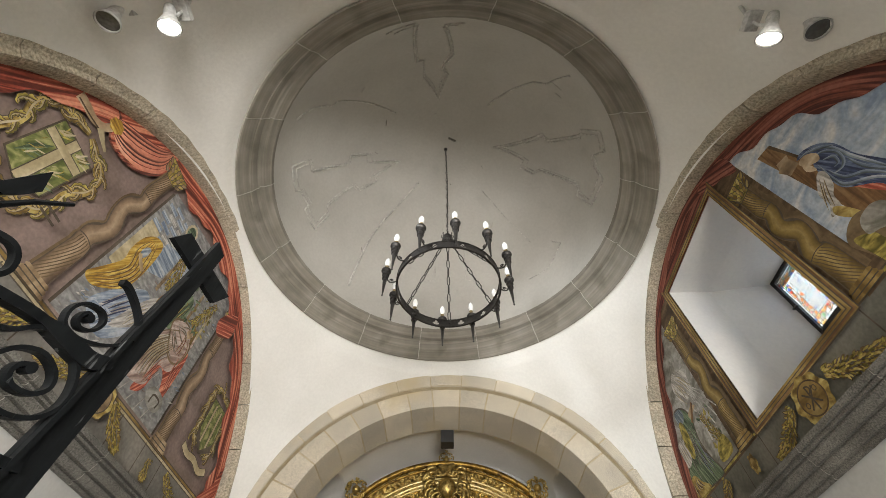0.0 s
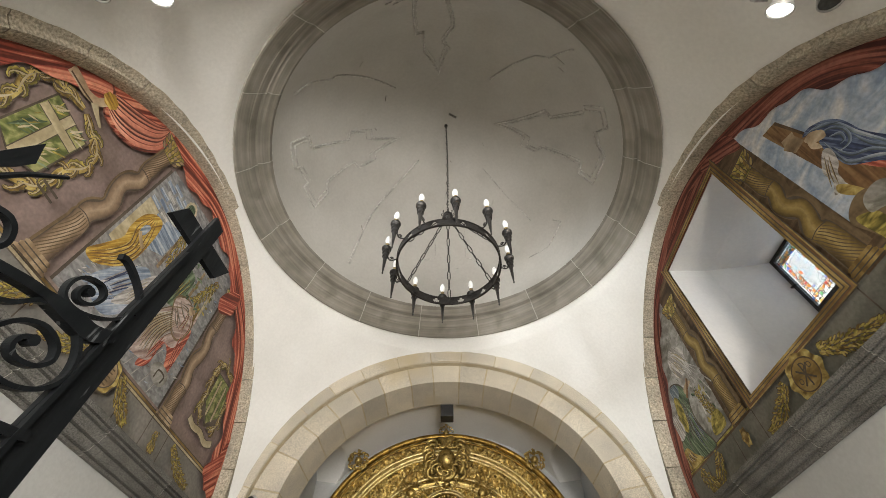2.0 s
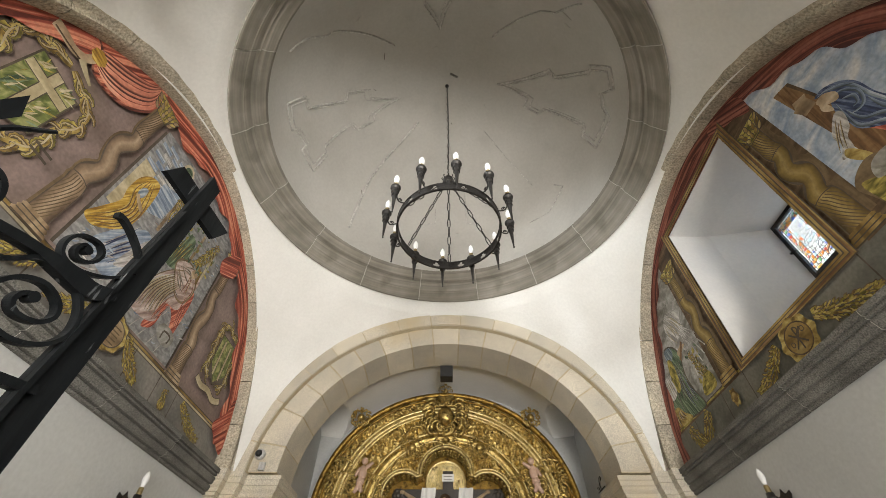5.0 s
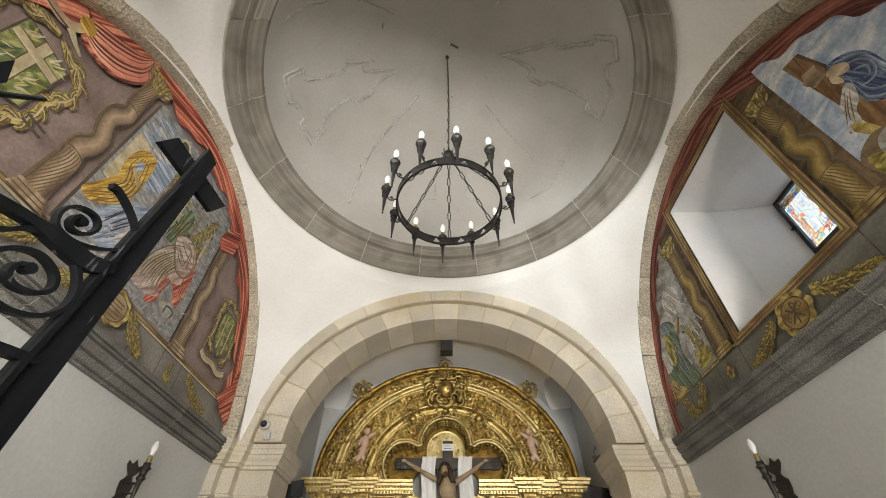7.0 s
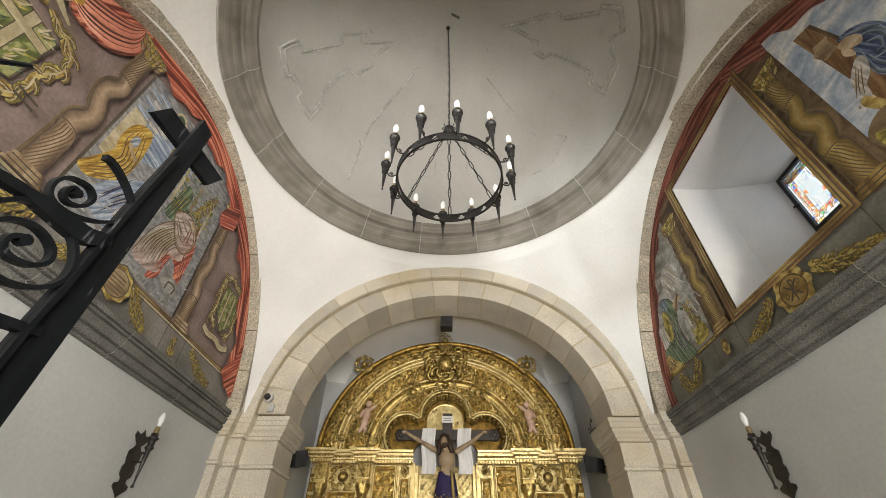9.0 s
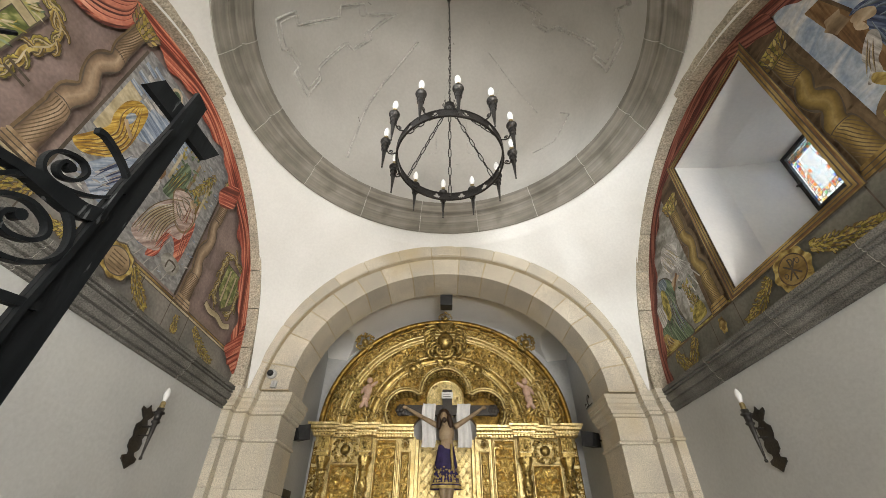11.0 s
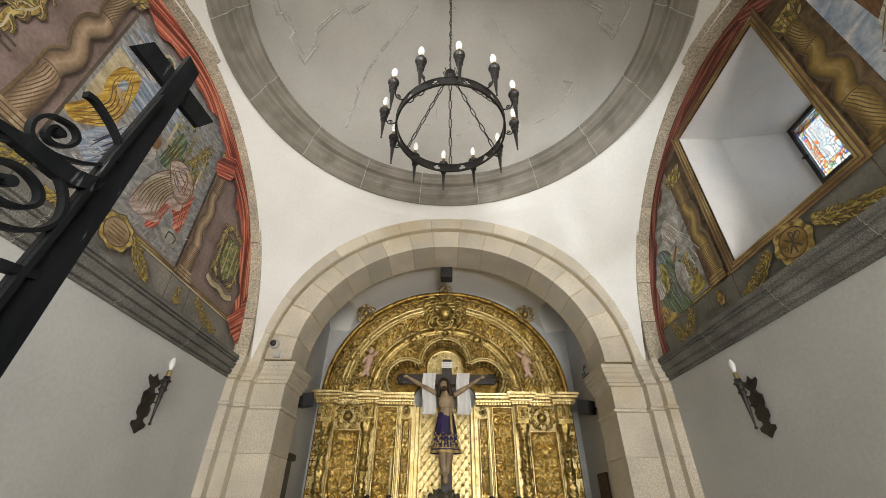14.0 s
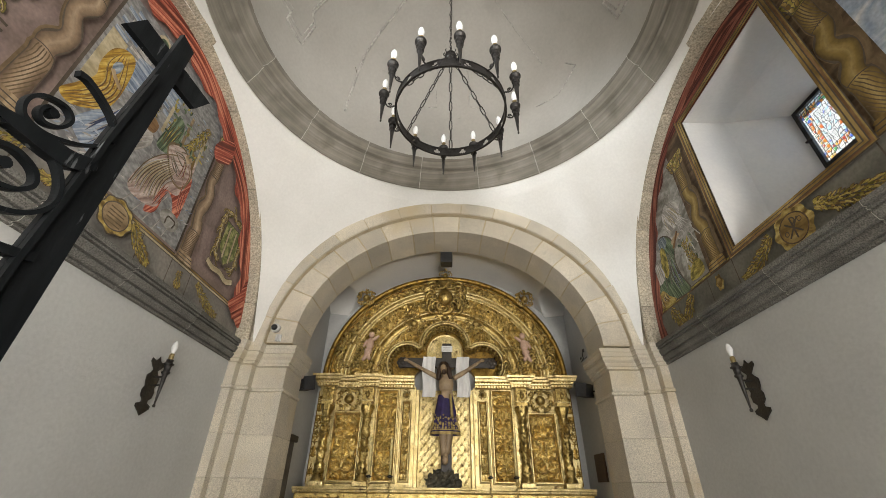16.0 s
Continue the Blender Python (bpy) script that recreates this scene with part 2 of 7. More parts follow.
def window_reveal():
    """The splayed white lining of the deep window, in two bends."""
    rings = [(3.0, WY0 + 0.004, WY1 - 0.004, WZ0 + 0.004, WZ1 - 0.004), (3.53, WY0 + 0.01, WY1 - 0.002, WZ0 + 0.05, WZ1 - 0.002), (4.25, 2.46, 3.42, 4.66, 5.53)]
    vs, fs = [], []
    for x, y0, y1, z0, z1 in rings:
        vs += [(x, y0, z0), (x, y1, z0), (x, y1, z1), (x, y0, z1)]
    for i in range(2):
        for k in range(4):
            m = (k + 1) % 4
            fs.append((i * 4 + k, i * 4 + m, i * 4 + 4 + m, i * 4 + 4 + k))
    return vs, fs


structure("window_reveal", window_reveal(), REVEAL, "splayed white plaster reveal of the deep window", "window reveal")


def lunette_y(u, o=0.0, a=LA, b=LB):
    """A point of the side arch (y, z), u from 0 to 1."""
    t = math.pi * (1 - u)
    return LY + (a + o) * math.cos(t), ZS + (b + o) * math.sin(t)


def pendentive(sx, sy):
    def fn(u, v):
        f = u * math.pi / 2
        w = u * u * (3 - 2 * u)
        a, b, zs = 2.66 + 0.20 * w, 2.735 - 0.13 * w, ZS - 0.02 * w
        q = min(1.0, PW * math.tan(min(f, math.pi / 2 - f)) / a)
        h0 = max(0.0, math.sqrt(1 - q * q) - 0.03 * u)
        if v > 0.92:
            k = (v - 0.92) / 0.08
            r, z = PW + (RING_R + 0.015 - PW) * k, zs + b + (RING_Z + 0.05 - zs - b) * k
        else:
            h = h0 + (1 - h0) * v / 0.92
            r, z = math.sqrt(PW * PW + a * a * (1 - h * h)), zs + b * h
        return sx * r * math.cos(f), YC + sy * r * math.sin(f), z
    return sheet(fn, 72, 28)


for sx, sy, n in ((-1, 1, "pendentive_north_west"), (1, 1, "pendentive_north_east"), (-1, -1, "pendentive_south_west"), (1, -1, "pendentive_south_east")):
    structure(n, pendentive(sx, sy), PLASTER, "smooth white plastered pendentive under the dome", "pendentive", smooth=True)


def dome(u, v):
    t = v * math.pi / 2
    a = u * 2 * math.pi
    return EYE_R * math.cos(t) * math.cos(a), YC + EYE_R * math.cos(t) * math.sin(a), EYE_Z + (TOP_Z - EYE_Z) * math.sin(t)


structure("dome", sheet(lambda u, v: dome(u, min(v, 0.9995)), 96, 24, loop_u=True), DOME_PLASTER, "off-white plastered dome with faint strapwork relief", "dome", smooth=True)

# stone ring under the dome, one stone after another
ring = thing("dome_cornice", "grey granite moulded ring under the dome with pale joints", "cornice", kind="structure")
RING_PROFILE = [(2.74, 6.10), (2.72, 6.07), (2.705, 6.072), (2.695, 6.085), (2.612, 6.215), (2.602, 6.22), (2.588, 6.255), (2.565, 6.325), (2.552, 6.345), (2.54, 6.35), (2.575, 6.372), (2.575, 6.388), (2.51, 6.398), (2.50, 6.405), (2.445, 6.475), (2.432, 6.485), (2.42, 6.54), (2.60, 6.60), (2.80, 6.40)]
N_RING = 16
stone = mesh("ring_stone", *lathe_data(RING_PROFILE + RING_PROFILE[:1], 8, 2 * math.pi / N_RING - 0.004, 0.002), GREY_STONE)
for i in range(N_RING):
    ob = part("ring_stone", stone, parent=ring)
    ob.matrix_basis = pose(0, YC, 0, 0, 0, 78.4 + i * 360 / N_RING)
part("mortar_bed", moved(lathe_data([(r + 0.006, z + 0.003) for r, z in RING_PROFILE], 96), pose(0, YC, 0)), RING_MORTAR, ring)


def arch_block(a, b, zc, t0, t1, o0, o1, y0, y1, n=3):
    """A wedge of an arch between two angles, across the thickness o0 to o1 and from y0 to y1."""
    vs, fs = [], []
    for i in range(n + 1):
        t = t0 + (t1 - t0) * i / n
        for o, y in ((o0, y0), (o1, y0), (o1, y1), (o0, y1)):
            vs.append(((a + o) * math.cos(t), y, zc + (b + o) * math.sin(t)))
    for i in range(n):
        for k in range(4):
            m = (k + 1) % 4
            fs.append((i * 4 + k, i * 4 + m, i * 4 + 4 + m, i * 4 + 4 + k))
    fs += [(3, 2, 1, 0), tuple(n * 4 + k for k in range(4))]
    return vs, fs


# chancel arch: two orders of voussoirs, the outer one proud with a hollow under it
HA, HB, HZ = 2.665, 2.40, 3.25    # inner edge of the outer order
arch = thing("chancel_arch", "round chancel arch of warm granite voussoirs", "arch", kind="structure")


def hood_block(t0, t1, e, n=5):
    """A stone of the outer order: flat front, rounded lower edge and a hollow behind it."""
    prof = [(0.215, D - 0.118 + e), (0.028, D - 0.118 + e), (0.008, D - 0.112 + e), (0.0, D - 0.095 + e), (0.004, D - 0.085), (0.05, D - 0.07), (0.085, D - 0.035), (0.085, D + 0.02), (0.215, D + 0.3)]
    m = len(prof)
    vs, fs = [], []
    for i in range(n + 1):
        t = t0 + (t1 - t0) * i / n
        vs += [((HA + o) * math.cos(t), y, HZ + (HB + o) * math.sin(t)) for o, y in prof]
    for i in range(n):
        fs += [(i * m + k, i * m + (k + 1) % m, i * m + m + (k + 1) % m, i * m + m + k) for k in range(m)]
    fs += [tuple(range(m))[::-1], tuple(n * m + k for k in range(m))]
    return vs, fs


random.seed(4)
N_V, N_H = 17, 15
cuts = [math.pi * (i + (random.uniform(-0.12, 0.12) if 0 < i < N_V else 0)) / N_V for i in range(N_V + 1)]
for t0, t1 in zip(cuts, cuts[1:]):
    e = random.uniform(-0.004, 0.004)
    part("voussoir", arch_block(CA, CB, CZ, t0 + 0.0055, t1 - 0.0055, 0.0, 0.40, D + e, D + 0.69, 5), GRANITE, arch)
cuts = [math.pi * (i + (random.uniform(-0.15, 0.15) if 0 < i < N_H else 0)) / N_H for i in range(N_H + 1)]
for t0, t1 in zip(cuts, cuts[1:]):
    part("voussoir", hood_block(t0 + 0.0035, t1 - 0.0035, random.uniform(-0.004, 0.004)), GRANITE, arch)
part("mortar_bed", join(arch_block(CA, CB, CZ, 0, math.pi, 0.003, 0.38, D + 0.006, D + 0.68, 92), arch_block(HA, HB, HZ, 0, math.pi, 0.006, 0.205, D - 0.110, D + 0.2, 46)), MORTAR, arch)

for s in (-1, 1):
    part("corner_stone", box_data(s * 2.865, 5.525, 3.29, s * 3.0, 5.75, 3.98), GRANITE, arch)

# wall above the chancel arch, behind the pendentives
structure("wall_north", join(box_data(-3.9, D + 0.31, 5.9, 3.9, D + 0.68, 9.2), box_data(-3.9, D + 0.31, 0, -2.72, D + 0.68, 5.9), box_data(2.72, D + 0.31, 0, 3.9, D + 0.68, 5.9),
          *[arch_block(CA, CB, CZ, math.pi * i / 12, math.pi * (i + 1) / 12, 0.42, 1.4, D + 0.31, D + 0.66) for i in range(12)]), PLASTER, "white plastered wall over the chancel arch", "wall")

# side arch edges: a band of rough stone round each lunette, spreading over the plaster towards the nave


def band_profile(u, spread):
    """Section of the stone band at a share of the arch: (from the middle, outwards) pairs; it thins to a plain edge past the crown."""
    e = max(0.012, spread * max(0.0, 1 - u / 0.44) ** 0.8)
    t = 1.0 if u < 0.5 else 0.0
    foot = max(0.03, 0.17 - 0.47 * u)
    prof = [(3.02, 0.0), (2.93, 0.0), (2.865 - 0.012 * t, 0.012), (PW - 0.002 - t * (0.012 + 0.97 * max(0.0, 0.036 - foot)), 0.042 - 0.006 * t)]
    for k, (x, o) in enumerate(((PW - 0.001, 0.055), (PW + 0.003, 0.08), (PW + 0.008, 0.10), (PW + 0.012, 0.13))):
        o2 = 0.055 + e * k / 3 + 0.003 * math.sin(u * 170 + k)
        x2 = PW - 0.014 - 0.97 * max(0.0, o2 - foot)
        prof.append((x + (x2 - x) * t, o + (o2 - o) * t))
    x, o = prof[-1]
    return prof + [(x + 0.06, o + 0.03), (3.0, o + 0.07), (3.02, o + 0.07)]


for s, n, spread in ((-1, "lunette_arch_west", 0.12), (1, "lunette_arch_east", 0.09)):
    band = thing(n, "rough grey stone arch edging the painted lunette", "arch", kind="structure")
    N_S = 15
    for i in range(N_S):
        vs, fs = [], []
        for k in range(13):
            u = (i + 0.008 + (k / 12) * 0.984) / N_S
            prof = band_profile(u, spread)
            for x, o in prof:
                y, z = lunette_y(u, o)
                vs.append((s * x, y, z))
        m = len(prof)
        for k in range(12):
            for j in range(m):
                j2 = (j + 1) % m
                fs.append((k * m + j, k * m + j2, k * m + m + j2, k * m + m + j))
        fs += [tuple(range(m))[::-1], tuple(12 * m + j for j in range(m))]
        part("arch_stone", (vs, fs), SIDE_STONE, band)

# back arch, overhead, and the nave behind the camera
structure("wall_south", join(box_data(-3.9, -0.45, 5.6, 3.9, -0.03, 9.2), box_data(-3.9, -0.45, 0, -2.7, -0.03, 5.9), box_data(2.7, -0.45, 0, 3.9, -0.03, 5.9),
          *[arch_block(2.5, 2.3, 3.3, math.pi * i / 12, math.pi * (i + 1) / 12, 0.0, 1.4, -0.44, -0.03) for i in range(12)]), PLASTER, "white plastered arch wall towards the nave", "wall")
# unseen ceiling, coloured dark so that less light bounces into the chapel
structure("nave_ceiling", box_data(-3.9, -8.2, 6.4, 3.9, -0.44, 6.6), FLOOR, "unseen brown ceiling closing the nave, dark to cut bounced light", "ceiling")
structure("nave_wall_south", box_data(-3.9, -8.4, 0, 3.9, -8.2, 6.6), WALL_PLASTER, "off-white plastered end wall of the nave", "wall")
structure("nave_upper_wall_west", box_data(-3.0, -8.2, ZS, -3.9, -0.44, 6.5), WALL_PLASTER, "off-white plastered nave wall", "wall")
structure("nave_upper_wall_east", box_data(3.0, -8.2, ZS, 3.9, -0.44, 6.5), WALL_PLASTER, "off-white plastered nave wall", "wall")
structure("roof_shell", box_data(-4.6, -0.5, 9.2, 4.6, 9.0, 9.4), PLASTER, "closed roof over the chapel", "roof")

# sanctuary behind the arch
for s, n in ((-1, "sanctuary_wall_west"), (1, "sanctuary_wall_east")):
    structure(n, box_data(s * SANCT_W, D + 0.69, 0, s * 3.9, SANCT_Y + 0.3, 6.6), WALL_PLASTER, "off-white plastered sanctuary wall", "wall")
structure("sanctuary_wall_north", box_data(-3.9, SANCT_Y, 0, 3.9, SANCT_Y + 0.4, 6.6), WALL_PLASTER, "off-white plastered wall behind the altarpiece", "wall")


def sanctuary_vault(u, v):
    """A barrel over the altar that is cut by a small side vault on each flank."""
    t = math.pi * u
    x, y = -SANCT_W * math.cos(t), D + 0.69 + v * (SANCT_Y - D - 0.69)
    barrel = 3.55 + 2.02 * math.sin(t)
    k = (y - 7.25) / 0.85
    side = 4.05 + 0.62 * math.sqrt(max(0.0, 1 - k * k)) + 0.30 * (abs(x) / SANCT_W)
    return x, y, max(barrel, side) if abs(k) < 1 and abs(x) > 1.2 else barrel


structure("sanctuary_vault", sheet(sanctuary_vault, 120, 40), PLASTER, "white plastered vault with groins over the altarpiece", "vault", smooth=False)

# cornice along the side walls: a moulded run of stones
CORNICE = [(-0.006, 0.0), (-0.030, 0.004), (-0.034, 0.022), (-0.016, 0.024), (-0.016, 0.034), (-0.050, 0.038), (-0.062, 0.050), (-0.075, 0.075), (-0.078, 0.088), (-0.056, 0.090), (-0.058, 0.102), (-0.098, 0.104), (-0.106, 0.125), (-0.122, 0.160), (-0.122, 0.170), (-0.098, 0.172), (-0.098, 0.183), (-0.135, 0.185), (-0.139, 0.201), (-0.116, 0.203), (-0.116, 0.213), (-0.152, 0.215), (-0.155, 0.26), (-0.01, 0.26), (-0.006, 0.258)]


def cornice(s, name):
    run = thing(name, "grey granite moulded cornice under the painted lunette", "cornice", kind="structure")
    soft = 0.55 if s > 0 else 0.0     # shallower grooves on the east run keep its shade lines faint
    grooves = {3: -0.033, 4: -0.040, 9: -0.077, 10: -0.085, 15: -0.121, 16: -0.126, 19: -0.138, 20: -0.142}
    profile = [(u + (grooves.get(k, u) - u) * soft, v) for k, (u, v) in enumerate(CORNICE)]
    edges = [-0.4, 0.35, 1.3, 2.25, 3.25, 4.35, 5.5, 5.86]
    for y0, y1 in zip(edges, edges[1:]):
        path = [((s * 3.0, y, ZS - 0.26), (s, 0, 0), (0, 0, 1)) for y in (y0 + 0.003, y1 - 0.003)]
        part("cornice_stone", sweep_data(profile, path), CORNICE_STONE, run)
        path = [((s * 3.0025, y, ZS - 0.2605), (s, 0, 0), (0, 0, 1)) for y in (y0 - 0.004, y0 + 0.004)]
        part("mortar_joint", sweep_data(profile, path), RING_MORTAR, run)


cornice(-1, "cornice_west")
cornice(1, "cornice_east")

# ---- pilasters and capitals of the chancel arch ----
PLAN = [(3.0, 5.52), (2.885, 5.52), (2.885, 5.64), (2.72, 5.64), (2.72, 5.773), (2.285, 5.773), (2.285, 6.46)]


def offset_plan(d):
    """The plan of the pier pushed out by d towards the chapel and the opening."""
    out = []
    for i, (x, y) in enumerate(PLAN):
        if i:
            if abs(PLAN[i][0] - PLAN[i - 1][0]) < 1e-6:
                x -= d
            else:
                y -= d
        if i < len(PLAN) - 1 and i:
            if abs(PLAN[i + 1][0] - PLAN[i][0]) < 1e-6:
                x -= d
            else:
                y -= d
        if i == 0:
            y -= d
        out.append((x, y))
    return out


def pier_course(s, z0, z1, d=0.0):
    """One course of the pier with soft edges at the joints."""
    rows = [(z0 + 0.0012, d - 0.004), (z0 + 0.007, d), (z1 - 0.007, d), (z1 - 0.0012, d - 0.004)]
    return profile_course(s, rows)


def profile_course(s, rows):
    vs, fs = [], []
    n = len(PLAN)
    for z, d in rows:
        vs += [(s * x, y, z) for x, y in offset_plan(d)]
    for i in range(len(rows) - 1):
        fs += [(i * n + k, i * n + k + 1, i * n + n + k + 1, i * n + n + k) for k in range(n - 1)]
    top = (len(rows) - 1) * n
    back = len(vs)
    for z in (rows[0][0], rows[-1][0]):
        vs.append((s * 3.0, 6.46, z))
    fs += [tuple(range(n)) + (back,), tuple(top + k for k in range(n)) + (back + 1,)]
    return vs, fs


CAP_ROWS = [(3.00, 0.005), (3.01, 0.03), (3.045, 0.035), (3.05, 0.05), (3.09, 0.06), (3.12, 0.085), (3.13, 0.09), (3.165, 0.09), (3.17, 0.105), (3.225, 0.11), (3.235, 0.12), (3.285, 0.125), (3.29, 0.115)]
for s, n in ((-1, "pier_west"), (1, "pier_east")):
    pier = thing(n, "granite pier with a moulded capital carrying the chancel arch", "pier", kind="structure")
    for z0, z1 in ((0, 0.55), (0.55, 1.08), (1.08, 1.63), (1.63, 2.12), (2.12, 2.66)):
        part("stone_course", pier_course(s, z0, z1), GRANITE, pier)
    part("astragal", profile_course(s, [(2.66, 0.004), (2.668, 0.03), (2.69, 0.034), (2.705, 0.02), (2.712, 0.004)]), GRANITE, pier)
    part("neck", pier_course(s, 2.712, 3.0), GRANITE, pier)
    part("capital", profile_course(s, CAP_ROWS), GRANITE, pier)

# ---- painted lunettes ----
from mathutils import geometry


def paint(name, dark, mid, light, along=2.0, across=14.0, rough=0.75, lo=0.36, hi=0.64, warp=0.5, bands=0.0):
    """Brushed paint: three tones in streaks that follow the shape."""
    m = bpy.data.materials.new(name)
    m.use_nodes = True
    nt = m.node_tree
    n, l = nt.nodes, nt.links
    b = n["Principled BSDF"]
    uv = n.new("ShaderNodeTexCoord")
    mp = n.new("ShaderNodeMapping")
    mp.inputs["Scale"].default_value = (along, across, 1)
    no = n.new("ShaderNodeTexNoise")
    no.inputs["Scale"].default_value, no.inputs["Detail"].default_value, no.inputs["Distortion"].default_value = 1.0, 3.0, warp
    l.new(uv.outputs["UV"], mp.inputs[0])
    l.new(mp.outputs[0], no.inputs["Vector"])
    r = n.new("ShaderNodeValToRGB")
    r.color_ramp.elements[0].position, r.color_ramp.elements[1].position = lo, hi
    r.color_ramp.elements[0].color, r.color_ramp.elements[1].color = (*dark, 1), (*light, 1)
    e = r.color_ramp.elements.new((lo + hi) / 2)
    e.color = (*mid, 1)
    l.new(no.outputs["Fac"], r.inputs[0])
    if bands:
        turn = n.new("ShaderNodeMapping")
        turn.inputs["Rotation"].default_value = (0, 0, radians(38))
        wv = n.new("ShaderNodeTexWave")
        wv.inputs["Scale"].default_value, wv.inputs["Distortion"].default_value, wv.inputs["Detail"].default_value = bands, 1.2, 2.0
        l.new(uv.outputs["UV"], turn.inputs[0])
        l.new(turn.outputs[0], wv.inputs["Vector"])
        l.new(wv.outputs["Fac"], r.inputs[0])
    g = n.new("ShaderNodeTexNoise")
    g.inputs["Scale"].default_value, g.inputs["Detail"].default_value = 30.0, 6.0
    l.new(uv.outputs["Object"], g.inputs["Vector"])
    gr = n.new("ShaderNodeMapRange")
    gr.inputs[1].default_value, gr.inputs[2].default_value, gr.inputs[3].default_value, gr.inputs[4].default_value = 0.3, 0.7, 0.82, 1.15
    l.new(g.outputs["Fac"], gr.inputs[0])
    h = n.new("ShaderNodeHueSaturation")
    l.new(gr.outputs[0], h.inputs["Value"])
    l.new(r.outputs[0], h.inputs["Color"])
    l.new(h.outputs[0], b.inputs["Base Color"])
    b.inputs["Roughness"].default_value = rough
    return m


P_MAUVE = paint("paint_mauve", (0.17, 0.12, 0.10), (0.215, 0.155, 0.135), (0.265, 0.195, 0.17), 1.5, 2.0)
P_SALMON = paint("paint_salmon_light", (0.50, 0.17, 0.11), (0.62, 0.26, 0.17), (0.72, 0.38, 0.27), 2.0, 12.0)
P_DARKGREY = paint("paint_grey_panel", (0.105, 0.10, 0.08), (0.14, 0.135, 0.11), (0.175, 0.165, 0.135), 1.5, 2.0)
P_LEFTGREY = paint("paint_slate_panel", (0.16, 0.15, 0.135), (0.20, 0.185, 0.165), (0.245, 0.225, 0.20), 1.5, 2.0)
P_RED = paint("paint_red_drape", (0.13, 0.024, 0.014), (0.42, 0.085, 0.05), (0.70, 0.29, 0.18), 0.8, 26.0, lo=0.40, hi=0.62)
P_REDDARK = paint("paint_dark_red_drape", (0.07, 0.016, 0.012), (0.21, 0.055, 0.035), (0.32, 0.12, 0.08), 0.8, 28.0, lo=0.40, hi=0.62)
P_COL = paint("paint_column", (0.16, 0.105, 0.055), (0.30, 0.21, 0.12), (0.46, 0.35, 0.22), 2.0, 7.0)
P_GOLD = paint("paint_gold_ornament", (0.123, 0.075, 0.016), (0.334, 0.229, 0.057), (0.528, 0.414, 0.141), 8.0, 14.0)
P_OLIVE = paint("paint_olive_leaves", (0.10, 0.085, 0.012), (0.28, 0.22, 0.045), (0.50, 0.40, 0.09), 9.0, 22.0)
P_OCHRE = paint("paint_ochre_column", (0.136, 0.08, 0.016), (0.272, 0.176, 0.048), (0.4, 0.288, 0.104), 2.0, 7.0)
P_BROWN = paint("paint_brown", (0.056, 0.032, 0.016), (0.104, 0.064, 0.032), (0.16, 0.104, 0.056), 2.0, 10.0)
P_BEAM = paint("paint_wood_beam", (0.104, 0.048, 0.016), (0.184, 0.096, 0.036), (0.264, 0.152, 0.064), 1.5, 22.0)
P_SKY = paint("paint_cloudy_sky", (0.23, 0.298, 0.413), (0.413, 0.459, 0.528), (0.643, 0.631, 0.609), 2.0, 4.0, warp=1.2)
P_BLUE = paint("paint_blue_robe", (0.015, 0.022, 0.056), (0.049, 0.068, 0.143), (0.165, 0.21, 0.315), 3.0, 34.0)
P_LIGHTBLUE = paint("paint_pale_blue_robe", (0.13, 0.17, 0.24), (0.27, 0.32, 0.40), (0.46, 0.49, 0.54), 3.0, 34.0)
P_YELLOW = paint("paint_yellow_robe", (0.20, 0.10, 0.012), (0.46, 0.27, 0.035), (0.66, 0.47, 0.12), 3.0, 34.0)
P_WHITE = paint("paint_white_robe", (0.22, 0.20, 0.18), (0.42, 0.39, 0.36), (0.62, 0.59, 0.55), 3.0, 34.0)
P_PINK = paint("paint_rose_robe", (0.24, 0.16, 0.135), (0.42, 0.31, 0.27), (0.60, 0.50, 0.45), 3.0, 22.0)
P_SLATE = paint("paint_slate_cloak", (0.05, 0.065, 0.08), (0.12, 0.15, 0.17), (0.26, 0.30, 0.32), 3.0, 34.0)
P_GREEN = paint("paint_green_robe", (0.03, 0.05, 0.025), (0.09, 0.13, 0.07), (0.22, 0.28, 0.17), 3.0, 34.0)
P_STREET = paint("paint_grey_masonry", (0.17, 0.165, 0.165), (0.25, 0.245, 0.24), (0.34, 0.33, 0.32), 9.0, 20.0)
P_MIST = paint("paint_misty_grey", (0.15, 0.14, 0.115), (0.25, 0.235, 0.205), (0.38, 0.36, 0.33), 3.0, 5.0, warp=1.5)
P_SHIELD = paint("paint_green_shield", (0.07, 0.09, 0.02), (0.16, 0.18, 0.05), (0.33, 0.32, 0.13), 6.0, 8.0, warp=1.5)
P_CREAM = paint("paint_cream_bars", (0.36, 0.29, 0.17), (0.46, 0.38, 0.24), (0.55, 0.47, 0.32), 2.0, 8.0)
P_SKIN = paint("paint_flesh_tone", (0.32, 0.22, 0.13), (0.48, 0.36, 0.23), (0.60, 0.48, 0.33), 3.0, 6.0)
P_SHADE = paint("paint_umber_shade", (0.10, 0.065, 0.03), (0.15, 0.10, 0.05), (0.20, 0.135, 0.07), 2.0, 8.0)
P_LINE = paint("paint_dark_line", (0.06, 0.045, 0.03), (0.085, 0.065, 0.045), (0.11, 0.085, 0.06), 2.0, 5.0)


